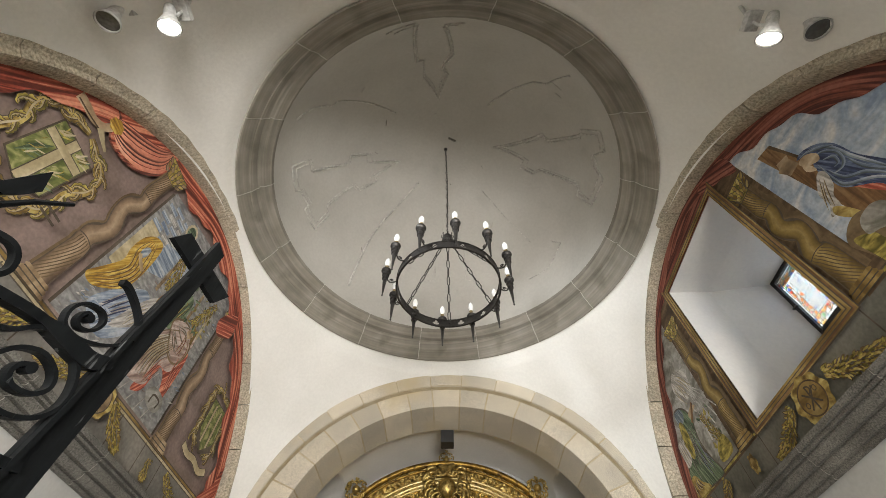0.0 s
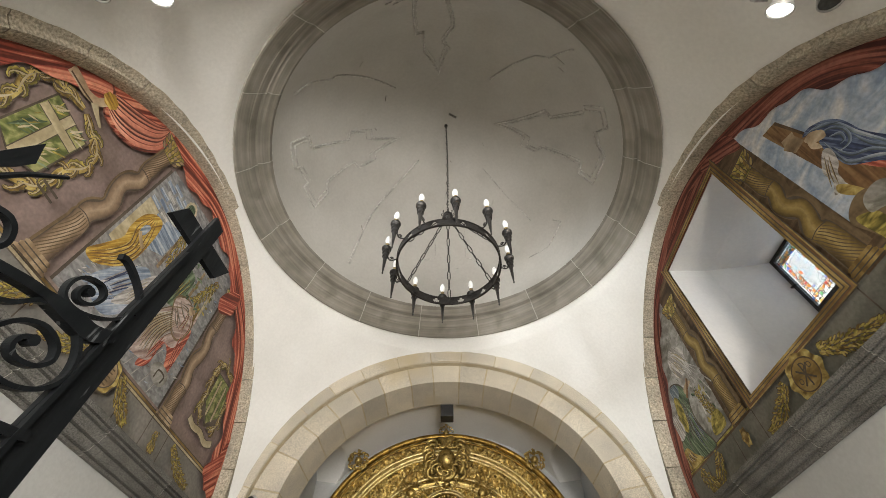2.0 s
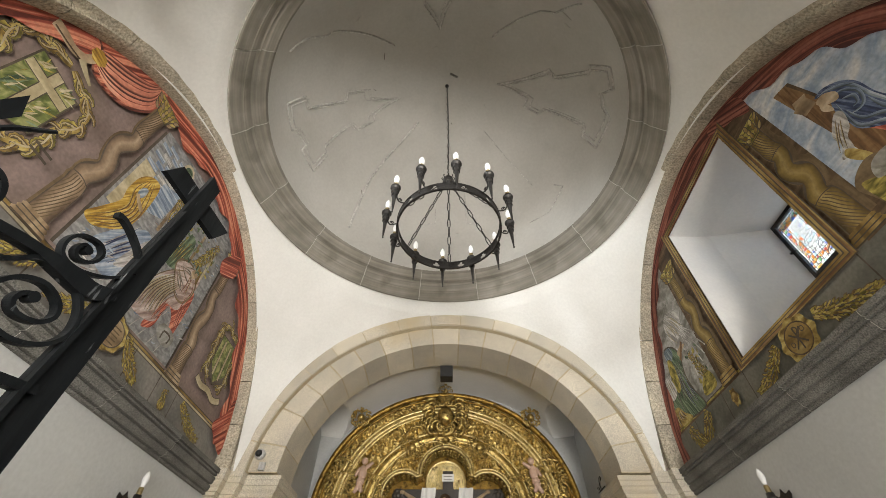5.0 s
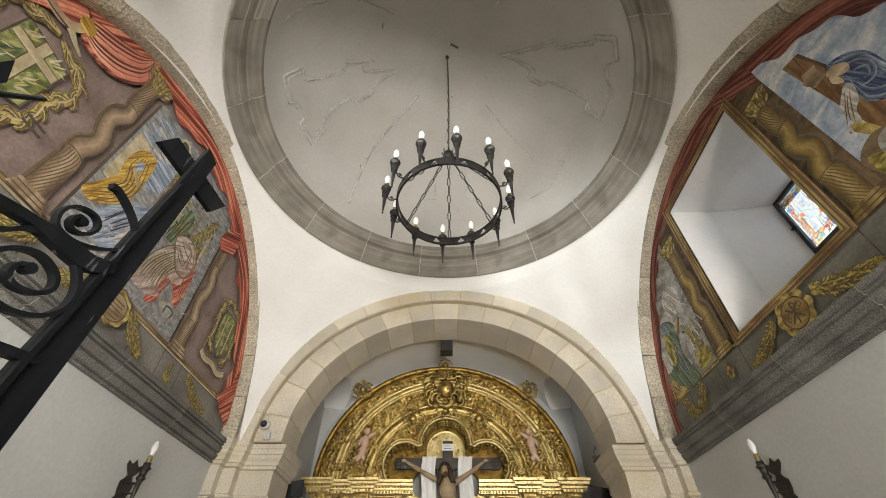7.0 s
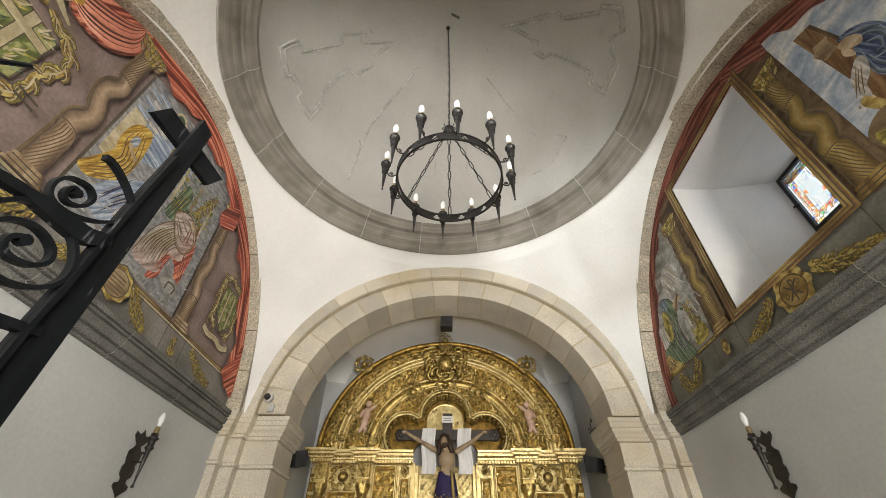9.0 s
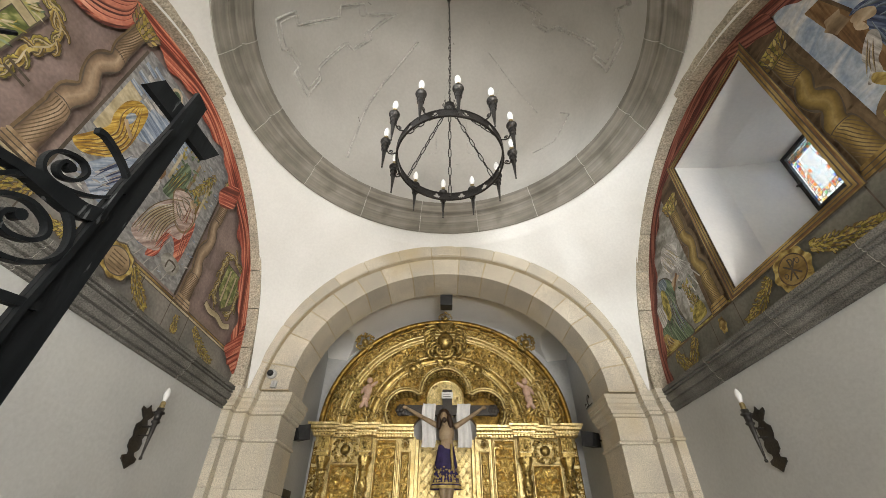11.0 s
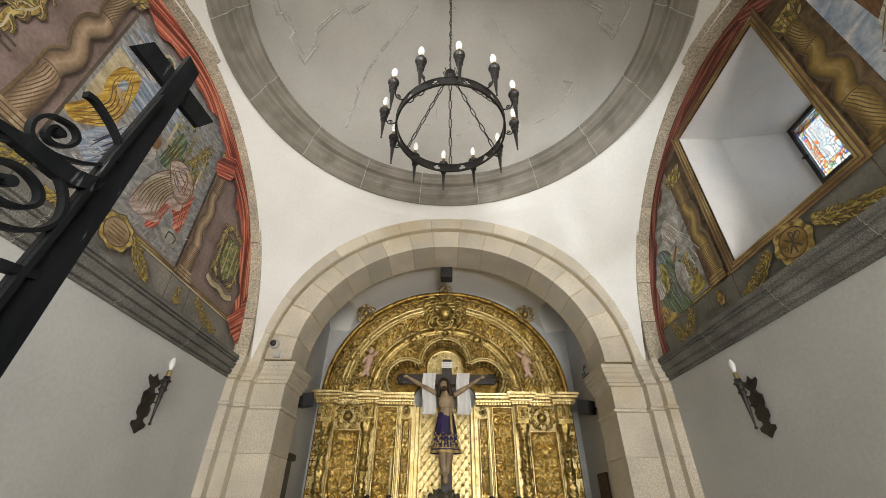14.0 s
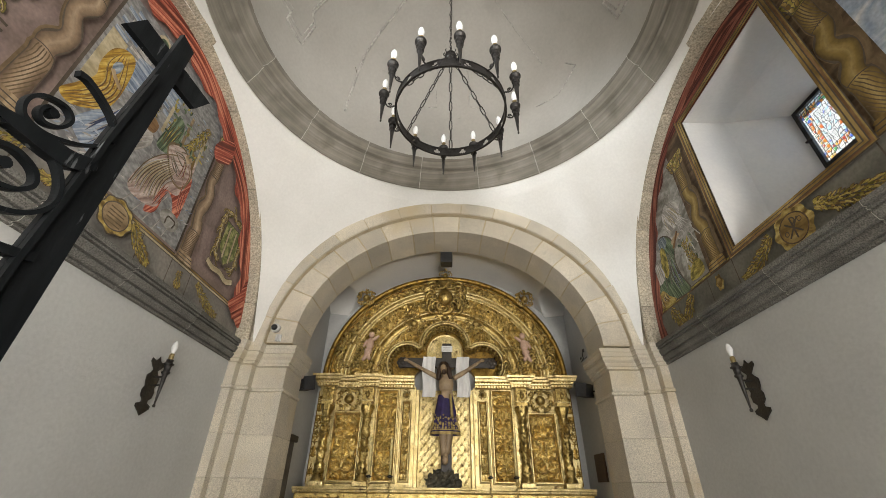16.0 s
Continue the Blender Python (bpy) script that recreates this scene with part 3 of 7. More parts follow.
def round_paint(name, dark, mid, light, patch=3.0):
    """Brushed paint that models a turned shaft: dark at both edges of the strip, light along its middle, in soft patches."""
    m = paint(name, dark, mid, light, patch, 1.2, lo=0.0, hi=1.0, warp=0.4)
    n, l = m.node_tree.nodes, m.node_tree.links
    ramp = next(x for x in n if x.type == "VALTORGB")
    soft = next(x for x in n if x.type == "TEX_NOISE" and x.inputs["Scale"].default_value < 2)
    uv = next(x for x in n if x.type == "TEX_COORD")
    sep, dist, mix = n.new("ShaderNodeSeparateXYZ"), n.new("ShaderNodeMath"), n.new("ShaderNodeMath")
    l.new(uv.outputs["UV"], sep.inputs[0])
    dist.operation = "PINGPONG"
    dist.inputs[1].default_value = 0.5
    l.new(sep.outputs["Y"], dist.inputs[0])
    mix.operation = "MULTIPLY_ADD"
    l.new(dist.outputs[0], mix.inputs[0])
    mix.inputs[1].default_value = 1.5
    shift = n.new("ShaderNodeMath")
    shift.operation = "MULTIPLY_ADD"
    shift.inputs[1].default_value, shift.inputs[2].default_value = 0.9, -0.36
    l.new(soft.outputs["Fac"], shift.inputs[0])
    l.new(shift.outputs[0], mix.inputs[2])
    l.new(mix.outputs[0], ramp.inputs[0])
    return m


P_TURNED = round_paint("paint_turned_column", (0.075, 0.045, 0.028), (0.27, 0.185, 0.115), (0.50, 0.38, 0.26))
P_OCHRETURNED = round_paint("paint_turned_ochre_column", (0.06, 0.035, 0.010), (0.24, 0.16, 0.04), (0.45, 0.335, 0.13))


def curve2(points, closed=True, n=6):
    """A smooth line through a few points of a plane."""
    p = [Vector(q) for q in points]
    m = len(p)
    out = []
    for i in range(m if closed else m - 1):
        a, b, c, d = (p[(i + k) % m] if closed else p[max(0, min(m - 1, i + k))] for k in (-1, 0, 1, 2))
        for k in range(n):
            t = k / n
            out.append(0.5 * (2 * b + (c - a) * t + (2 * a - 5 * b + 4 * c - d) * t * t + (3 * b - a - 3 * c + d) * t ** 3))
    if not closed:
        out.append(p[-1])
    return out


class Wall:
    """A painted wall at x = s * 3.0: shapes lie on it in thin layers; the plane's coordinates are y and z."""

    def __init__(self, s, owner):
        self.s, self.owner, self.coat = s, owner, 0

    def at(self, y, z, layer):
        return (self.s * (2.996 - 0.00008 * self.coat), y, z)

    def mesh(self, name, pts, faces, layer, material, angle=0.0, uvs=None, label=""):
        self.coat += 1
        me = mesh(name, [self.at(y, z, layer) for y, z in pts], faces, material)
        lay = me.uv_layers.new(name="UVMap")
        ca, sa = math.cos(radians(angle)), math.sin(radians(angle))
        for loop in me.loops:
            y, z = pts[loop.vertex_index]
            lay.data[loop.index].uv = uvs[loop.vertex_index] if uvs else (y * ca + z * sa, z * ca - y * sa)
        return part(name, me, parent=self.owner, label=label)

    def shape(self, name, pts, layer, material, angle=0.0, smooth=True, label=""):
        q = [tuple(v) for v in (curve2(pts) if smooth else pts)]
        tri = geometry.tessellate_polygon([[Vector((y, z, 0)) for y, z in q]])
        return self.mesh(name, q, [tuple(t) for t in tri], layer, material, angle, label=label)

    def strip(self, name, line, width, layer, material, label="", shift=0.0):
        """A ribbon along a line of points; width is a number or a function of 0..1."""
        p = [Vector(q) for q in line]
        pts, uvs, run = [], [], 0.0
        for i, q in enumerate(p):
            d = (p[min(i + 1, len(p) - 1)] - p[max(i - 1, 0)]).normalized()
            nrm = Vector((-d.y, d.x))
            w = width(i / (len(p) - 1)) if callable(width) else width
            run += (q - p[i - 1]).length if i else 0
            for k in (-0.5, 0.5):
                v = q + nrm * w * (k + shift)
                pts.append((v.x, v.y))
                uvs.append((run, k * w))
        return self.mesh(name, pts, [(2 * i, 2 * i + 1, 2 * i + 3, 2 * i + 2) for i in range(len(p) - 1)], layer, material, uvs=uvs, label=label)

    def disc(self, name, y, z, ry, rz, layer, material, lobes=0, depth=0.0, n=40, angle=0.0):
        pts = [(y + ry * (1 + depth * math.cos(lobes * t)) * math.cos(t), z + rz * (1 + depth * math.cos(lobes * t)) * math.sin(t)) for t in (2 * math.pi * i / n for i in range(n))]
        return self.mesh(name, pts, [tuple(range(n))], layer, material, angle)

    def leaf(self, name, y, z, angle, length, layer, material, fat=0.35, bend=0.3):
        a = radians(angle)
        d, n = Vector((math.cos(a), math.sin(a))), Vector((-math.sin(a), math.cos(a)))
        o = Vector((y, z))
        pts = [o + d * length * t + n * length * (fat * w + bend * t * t) for t, w in ((0, 0), (0.25, 0.42), (0.6, 0.5), (0.85, 0.28), (1, 0), (0.8, -0.25), (0.45, -0.42), (0.2, -0.35))]
        return self.shape(name, pts, layer, material, angle)

    def fill(self, name, y0, y1, z0, z1, layer, material, label="", n=30):
        """The part of the lunette inside a rectangle."""
        pts, fs = [], []
        for i in range(n + 1):
            y = y0 + (y1 - y0) * i / n
            q = 1 - ((y - LY) / (LA + 0.015)) ** 2
            top = ZS + (LB + 0.015) * math.sqrt(max(0.0, q))
            pts += [(y, min(z0, top)), (y, min(z1, top))]
        for i in range(n):
            if pts[2 * i + 1][1] - pts[2 * i][1] > 1e-4 or pts[2 * i + 3][1] - pts[2 * i + 2][1] > 1e-4:
                fs.append((2 * i, 2 * i + 2, 2 * i + 3, 2 * i + 1))
        return self.mesh(name, pts, fs, layer, material, label=label)

    def shaft(self, name, middle, wide, z0, z1, material, n=28, across=8):
        """A modelled length of a painted column; its strip runs from edge to edge as 0 to 1."""
        pts, uvs, fs = [], [], []
        for i in range(n + 1):
            z = z0 + (z1 - z0) * i / n
            for j in range(across + 1):
                f = j / across
                pts.append((middle(z) + wide(z) * (f - 0.5), z))
                uvs.append((z, f))
        w = across + 1
        for i in range(n):
            fs += [(i * w + j, i * w + j + 1, i * w + w + j + 1, i * w + w + j) for j in range(across)]
        return self.mesh(name, pts, fs, 0, material, uvs=uvs)

    def twisted_column(self, y, z0, zb, zn, z1, material, capital_paint, girth, wave, lean=0.0, shade=0.075):
        """A painted spiral column: moulded base, fluted foot to zb, winding shaft to zn, fluted neck and leafy capital."""
        period = (zn - zb) / 1.55

        def middle(z):
            k = min(1.0, max(0.0, (z - zb + 0.1) / 0.2)) * min(1.0, max(0.0, (zn + 0.1 - z) / 0.2))
            return y + lean * (z - z0) + wave * math.sin(2 * math.pi * (z - zb - 0.12) / period) * k

        def wide(z):
            foot = girth * (1.12 if z < zb else 1.0)
            return foot * (1 - 0.16 * (z - z0) / (z1 - z0)) * (1 + 0.09 * math.cos(4 * math.pi * (z - zb - 0.1) / period) * (zb < z < zn))
        line = [(middle(z0 + (z1 - z0) * i / 50), z0 + (z1 - z0) * i / 50) for i in range(51)]
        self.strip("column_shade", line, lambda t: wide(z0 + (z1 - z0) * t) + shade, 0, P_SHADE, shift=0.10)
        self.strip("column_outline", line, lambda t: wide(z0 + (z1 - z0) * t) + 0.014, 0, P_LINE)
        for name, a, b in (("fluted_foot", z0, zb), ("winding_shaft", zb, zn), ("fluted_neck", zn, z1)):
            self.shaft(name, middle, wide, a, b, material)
        for a, b, turn in ((z0, zb, 0.9), (zn, z1, 0.75)):
            for k in range(-9, 10):
                flute = []
                for i in range(17):
                    z = a + (b - a) * i / 16
                    f = k * 0.145 + turn * (i / 16 - 0.5) + 0.12 * math.sin(math.pi * i / 16)
                    if abs(f) < 0.49:
                        flute.append((middle(z) + wide(z) * f, z))
                if len(flute) > 3:
                    self.strip("flute_line", flute, 0.0085, 0, P_SHADE)
        for z in (zb, zn):
            self.strip("shaft_ring", [(middle(z) + wide(z) * (f / 8 - 0.5), z + 0.018 * math.sin(math.pi * f / 8)) for f in range(9)], 0.009, 0, P_LINE)
        for w, zz, hh in ((0.31, z0 - 0.11, 0.035), (0.275, z0 - 0.075, 0.04), (0.25, z0 - 0.035, 0.035)):
            base = [(y - w / 2, zz), (y + w / 2, zz), (y + w / 2 + 0.01, zz + hh / 2), (y + w / 2 - 0.01, zz + hh), (y - w / 2 + 0.01, zz + hh), (y - w / 2 - 0.01, zz + hh / 2)]
            self.shape("base_moulding", base, 0, capital_paint, 90, smooth=False)
            self.strip("base_line", [base[0], base[1]], 0.010, 0, P_LINE)
        yc = middle(z1)
        self.shape("capital_outline", [(yc - 0.085, z1 - 0.01), (yc + 0.085, z1 - 0.01), (yc + 0.11, z1 + 0.10), (yc + 0.175, z1 + 0.22), (yc - 0.175, z1 + 0.22), (yc - 0.11, z1 + 0.10)], 0, P_LINE, 20, smooth=False)
        self.shape("capital", [(yc - 0.075, z1), (yc + 0.075, z1), (yc + 0.10, z1 + 0.10), (yc + 0.165, z1 + 0.21), (yc - 0.165, z1 + 0.21), (yc - 0.10, z1 + 0.10)], 0, P_OLIVE, 20, smooth=False)
        for i in range(3):
            for j in range(5):
                lx, lz, la = yc + (0.05 + 0.008 * i) * (j - 2), z1 + 0.01 + 0.06 * i, 90 - (j - 2) * 16
                self.leaf("capital_leaf_edge", lx, lz, la, 0.088, 0, P_LINE, 0.62, -0.2 * (j - 2) / 2)
                self.leaf("capital_leaf", lx, lz + 0.004, la, 0.078, 0, P_GOLD if (i + j) % 2 else capital_paint, 0.48, -0.2 * (j - 2) / 2)

    def drape(self, u0, u1, width, layer, material, n=140, seed=0.0):
        """A curtain that hangs along the arch; its inner edge is wavy."""
        pts, uvs = [], []
        for i in range(n + 1):
            u = u0 + (u1 - u0) * i / n
            w = width(u) * (1 + 0.16 * math.sin(u * 61 + seed) + 0.10 * math.sin(u * 137 + 2 * seed))
            for k in range(4):
                y, z = lunette_y(u, 0.012 - (w + 0.012) * k / 3)
                pts.append((y, z))
                uvs.append((u * 8 + 0.25 * math.sin(u * 40) * k / 3, w * k / 3 + 0.05 * math.sin(u * 26 + seed)))
        fs = [(4 * i + k, 4 * i + 4 + k, 4 * i + 5 + k, 4 * i + 1 + k) for i in range(n) for k in range(3)]
        self.mesh("red_drape", pts, fs, layer, material, uvs=uvs, label="painted red curtain with folds")

    def batch(self, name, polys, material, label=""):
        """Many small painted touches of one colour as one part; polys are (points, angle)."""
        vs, fs, uvs = [], [], []
        self.coat += 1
        for i, (pts, angle) in enumerate(polys):
            o = len(vs)
            ca, sa = math.cos(radians(angle)), math.sin(radians(angle))
            x = self.s * (2.996 - 0.00008 * self.coat - 0.00002 * (i % 4))
            vs += [(x, y, z) for y, z in pts]
            uvs += [(y * ca + z * sa + i * 0.37, z * ca - y * sa) for y, z in pts]
            fs.append(tuple(range(o, o + len(pts))))
        me = mesh(name, vs, fs, material)
        lay = me.uv_layers.new(name="UVMap")
        for loop in me.loops:
            lay.data[loop.index].uv = uvs[loop.vertex_index]
        ob = part(name, me, parent=self.owner, label=label)
        tagged(ob, label, kind="stuff")
        return ob

    def touch(self, y, z, angle, length, fat, bend=0.0):
        """The outline of one brush touch or small leaf."""
        a = radians(angle)
        d, n = Vector((math.cos(a), math.sin(a))), Vector((-math.sin(a), math.cos(a)))
        o = Vector((y, z))
        q = [o + d * length * t + n * length * (fat * w + bend * t * t) for t, w in ((0, 0), (0.2, -0.36), (0.55, -0.45), (0.85, -0.25), (1, 0), (0.85, 0.25), (0.55, 0.45), (0.2, 0.36))]
        return [(v.x, v.y) for v in q], angle

    def strokes(self, y0, y1, z0, z1, n, materials, size, angle=0.0, spread=40.0, fat=0.3, seed=1):
        """Loose brushwork over a rectangle inside the lunette."""
        rnd = random.Random(seed)
        sets = {m: [] for m in materials}
        for _ in range(n):
            y, z = rnd.uniform(y0, y1), rnd.uniform(z0, z1)
            if ((y - LY) / (LA - 0.2)) ** 2 + ((z - ZS) / (LB - 0.2)) ** 2 < 1:
                sets[rnd.choice(materials)].append(self.touch(y, z, angle + rnd.uniform(-spread, spread), size * rnd.uniform(0.5, 1.4), fat, rnd.uniform(-0.3, 0.3)))
        for m, polys in sets.items():
            if polys:
                self.batch("brushwork", polys, m)

    def garland(self, y0, z0, y1, z1, n, layer, size=0.10):
        """A hanging bunch of small leaves, fullest in its middle."""
        rnd = random.Random(int(y0 * 100 + z0 * 10))
        n = int(n * 2.6)
        a = math.degrees(math.atan2(z1 - z0, y1 - y0))
        across = Vector((-(z1 - z0), y1 - y0)).normalized()
        edge, body, light = [], [], []
        for i in range(n):
            t = (i + 0.5) / n
            y, z = y0 + (y1 - y0) * t, z0 + (z1 - z0) * t - 0.04 * math.sin(math.pi * t)
            full = 0.30 * size * (0.35 + 0.65 * math.sin(math.pi * min(1, 0.1 + t * 0.85)))
            for k in (-1.4, -0.7, 0.0, 0.7, 1.4):
                q = across * full * (k + rnd.uniform(-0.25, 0.25))
                g = size * 0.36 * rnd.uniform(0.75, 1.25)
                turn = a + k * 24 + rnd.uniform(-22, 22)
                edge.append(self.touch(y + q.x, z + q.y, turn, g * 1.18, 0.58, 0.15))
                (light if rnd.random() < 0.33 else body).append(self.touch(y + q.x, z + q.y, turn, g, 0.42, 0.15))
        self.batch("garland_outline", edge, P_BROWN)
        self.batch("garland_leaves", body, P_OLIVE, "painted olive and yellow garland leaves")
        self.batch("garland_light_leaves", light, P_GOLD)

    def acanthus(self, y, z, angle, length, curl, width=0.34):
        """A scalloped leaf that curls at its tip: dark outline, gold body, light rib."""
        line, p, a = [], Vector((y, z)), radians(angle)
        for k in range(25):
            f = k / 24
            line.append((p.x, p.y))
            p = p + Vector((math.cos(a), math.sin(a))) * length / 24
            a += curl * (0.02 + 0.34 * f * f)

        def lobed(f):
            return length * width * (1 - 0.75 * f) * (0.55 + 0.45 * abs(math.cos(f * 4.5 * math.pi))) * min(1, 0.35 + f * 4)
        self.strip("leaf_outline", line, lambda f: lobed(f) + 0.014, 0, P_LINE)
        self.strip("acanthus_leaf", line, lobed, 0, P_GOLD if int(angle) % 2 else P_OLIVE)
        self.strip("leaf_light", line, lambda f: lobed(f) * 0.30, 0, P_CREAM, shift=0.5 if curl > 0 else -0.5)
        self.strip("leaf_rib", line, lambda f: 0.008 * (1.2 - f), 0, P_BROWN)

    def cartouche(self, y, z, r, layer, n=9, squash=1.0):
        """A lobed ring with curling acanthus leaves round a shield."""
        line = [(y + r * 0.93 * math.cos(t) * squash, z + r * 0.93 * math.sin(t)) for t in (2 * math.pi * k / 96 for k in range(97))]
        self.strip("ring_outline", line, lambda f: r * 0.20 * (0.6 + 0.4 * abs(math.sin(f * math.pi * n))) + 0.014, 0, P_LINE)
        self.strip("cartouche_ring", line, lambda f: r * 0.20 * (0.6 + 0.4 * abs(math.sin(f * math.pi * n))), 0, P_GOLD)
        for i in range(n):
            t = 2 * math.pi * i / n
            s = 1 if i % 2 else -1
            c = (y + r * 0.92 * math.cos(t) * squash, z + r * 0.92 * math.sin(t))
            self.acanthus(*c, math.degrees(t) + s * 95, r * 0.62, -s * 0.75, 0.44)
            self.acanthus(*c, math.degrees(t) + s * 20, r * 0.36, s * 0.9, 0.55)
        self.strip("ring_light", line, lambda f: r * 0.035 * abs(math.sin(f * math.pi * n)), 0, P_CREAM)

    def scrollwork(self, line, size):
        """A band of curling acanthus leaves along a line."""
        line = [tuple(v) for v in curve2(line, False, 8)]
        self.strip("ring_outline", line, lambda f: size * (0.30 + 0.14 * abs(math.sin(f * 19))) + 0.014, 0, P_LINE)
        self.strip("cartouche_ring", line, lambda f: size * (0.30 + 0.14 * abs(math.sin(f * 19))), 0, P_GOLD)
        rnd = random.Random(int(size * 1000))
        run, side = 0.0, 1
        for a, b in zip(line, line[1:]):
            d = Vector(b) - Vector(a)
            run += d.length
            if run > size * 0.42:
                run, side = 0.0, -side
                t = math.degrees(math.atan2(d.y, d.x))
                self.acanthus(*a, t + side * rnd.uniform(35, 60), size * rnd.uniform(0.8, 1.15), -side * rnd.uniform(0.5, 0.9), 0.46)
        self.strip("ring_light", line, lambda f: size * 0.10 * abs(math.sin(f * 19)), 0, P_CREAM)

    def folds(self, a, b, width, n, dark, light, sag=0.15):
        """Painted fold lines that run from a to b, dark beside light."""
        a, b = Vector(a), Vector(b)
        d = (b - a)
        nrm = Vector((-d.y, d.x)).normalized()
        rnd = random.Random(int(1000 * (a.x + b.y)))
        for i in range(n):
            o = nrm * width * ((i + 0.5) / n - 0.5)
            s0, s1 = rnd.uniform(0.0, 0.2), rnd.uniform(0.75, 1.0)
            bow = rnd.uniform(-0.4, 1.0) * sag * width
            line = [a + d * (s0 + (s1 - s0) * f) + o * (0.75 + 0.5 * f) + nrm * bow * math.sin(math.pi * f) for f in (k / 9 for k in range(10))]
            line = [(p.x, p.y) for p in line]
            self.strip("fold_shadow", line, lambda f: 0.3 * width / n * (0.25 + math.sin(math.pi * f)), 0, dark)
            self.strip("fold_light", line, lambda f: 0.26 * width / n * (0.1 + math.sin(math.pi * f)), 0, light, shift=1.1)


def mural_west():
    owner = thing("lunette_mural", "painted lunette with red curtain, spiral columns and a street scene", "mural")
    w = Wall(-1, owner)
    w.fill("background", LY - LA, LY + LA, 3.66, 6.0, 1, P_MAUVE, "dull mauve painted ground", 60)
    w.fill("dado", LY - LA, LY + LA, ZS - 0.01, 3.66, 1, P_LEFTGREY, "slate grey painted dado panels", 40)
    for z, h, m in ((3.632, 0.010, P_LINE), (3.642, 0.022, P_CREAM), (3.664, 0.010, P_LINE), (3.674, 0.022, P_OCHRE), (3.696, 0.010, P_LINE)):
        w.fill("dado_line", 0.35, 5.36, z, z + h, 2, m)
    for y in (1.55, 2.0, 2.72, 3.3, 3.78, 4.15):
        w.shape("panel_line", [(y, 3.27), (y + 0.012, 3.27), (y + 0.012, 3.655), (y, 3.655)], 2, P_LINE, smooth=False)
    # the street scene between the columns
    w.shape("picture_ground", [(2.0, 3.73), (3.77, 3.73), (3.77, 5.62), (3.4, 5.80), (2.0, 5.50)], 2, P_STREET, smooth=False, label="painted grey street with masonry")
    w.strip("picture_border", [(1.985, 3.73), (1.985, 5.45)], 0.03, 3, P_LINE)
    w.strip("picture_border", [(3.785, 3.73), (3.785, 5.50)], 0.03, 3, P_LINE)
    random.seed(11)
    for i in range(9):
        for j in range(5):
            y, z = 2.04 + 0.2 * j + 0.09 * (i % 2), 4.86 + 0.075 * i
            if z < 5.4 and y < 2.9:
                w.shape("painted_stone", [(y, z), (y + 0.16, z), (y + 0.16, z + 0.055), (y, z + 0.055)], 3, P_WHITE if random.random() < 0.4 else P_LIGHTBLUE, smooth=False)
    w.strokes(2.02, 3.74, 3.76, 4.7, 110, [P_WHITE, P_LIGHTBLUE, P_STREET, P_MAUVE], 0.06, 15, 20, 0.2, 3)
    w.strokes(2.9, 3.74, 4.7, 5.4, 60, [P_WHITE, P_STREET, P_LIGHTBLUE], 0.06, 0, 12, 0.3, 4)
    for k in range(4):
        w.shape("painted_post", [(2.62 + 0.3 * k, 4.62 + 0.05 * k), (2.66 + 0.3 * k, 4.62 + 0.05 * k), (2.66 + 0.3 * k, 5.2), (2.62 + 0.3 * k, 5.2)], 3, P_CREAM if k % 2 else P_COL, smooth=False)
    w.shape("white_building", [(2.03, 4.35), (2.22, 4.35), (2.22, 5.0), (2.03, 5.0)], 3.4, P_CREAM, smooth=False)
    w.shape("doorway", [(2.35, 4.6), (2.6, 4.75), (2.62, 5.15), (2.36, 5.05)], 3.4, P_LIGHTBLUE, smooth=False)
    w.disc("round_window", 2.50, 5.44, 0.10, 0.13, 3.5, P_CREAM, 12, 0.04)
    w.disc("round_window_pane", 2.50, 5.44, 0.07, 0.095, 3.8, P_GREEN)
    w.shape("blue_sky_patch", [(2.7, 5.0), (3.0, 5.05), (3.0, 5.4), (2.72, 5.4)], 3.3, P_LIGHTBLUE, smooth=False)
    w.garland(2.65, 5.35, 2.75, 4.75, 7, 3.8, 0.12)
    w.garland(3.55, 5.35, 3.35, 4.85, 7, 3.8, 0.11)
    for k in range(5):
        w.strip("paving_line", [(2.9 + 0.15 * k, 3.74), (3.1 + 0.13 * k, 4.15)], 0.012, 3.2, P_WHITE)
    w.shape("yellow_robe", [(1.99, 4.10), (2.12, 4.08), (2.31, 4.25), (2.38, 4.38), (2.40, 4.63), (2.36, 4.94), (2.24, 4.96), (2.13, 4.82), (2.11, 4.61), (2.14, 4.47), (2.06, 4.27)], 4.4, P_YELLOW, 60, label="painted yellow drapery")
    for k in range(5):
        line = curve2([tuple(Vector(a).lerp(Vector(b), k / 4)) for a, b in zip([(2.02, 4.11), (2.15, 4.29), (2.23, 4.49), (2.17, 4.68), (2.21, 4.87)], [(2.12, 4.10), (2.29, 4.26), (2.38, 4.48), (2.36, 4.70), (2.28, 4.92)])], False, 5)
        w.strip("fold_shadow", line, lambda f: 0.011 * (0.2 + math.sin(math.pi * f)), 0, P_BEAM)
        w.strip("fold_light", line, lambda f: 0.010 * (0.1 + math.sin(math.pi * f)), 0, P_GOLD, shift=1.0)
    w.shape("pale_sleeve", [(2.22, 4.66), (2.205, 4.72), (2.235, 4.79), (2.28, 4.80), (2.29, 4.72), (2.265, 4.66)], 4.8, P_LIGHTBLUE, 60)
    w.strip("plain_limb_shape", [(2.22, 4.67), (2.27, 4.63), (2.37, 4.58)], 0.045, 4.8, P_SKIN)
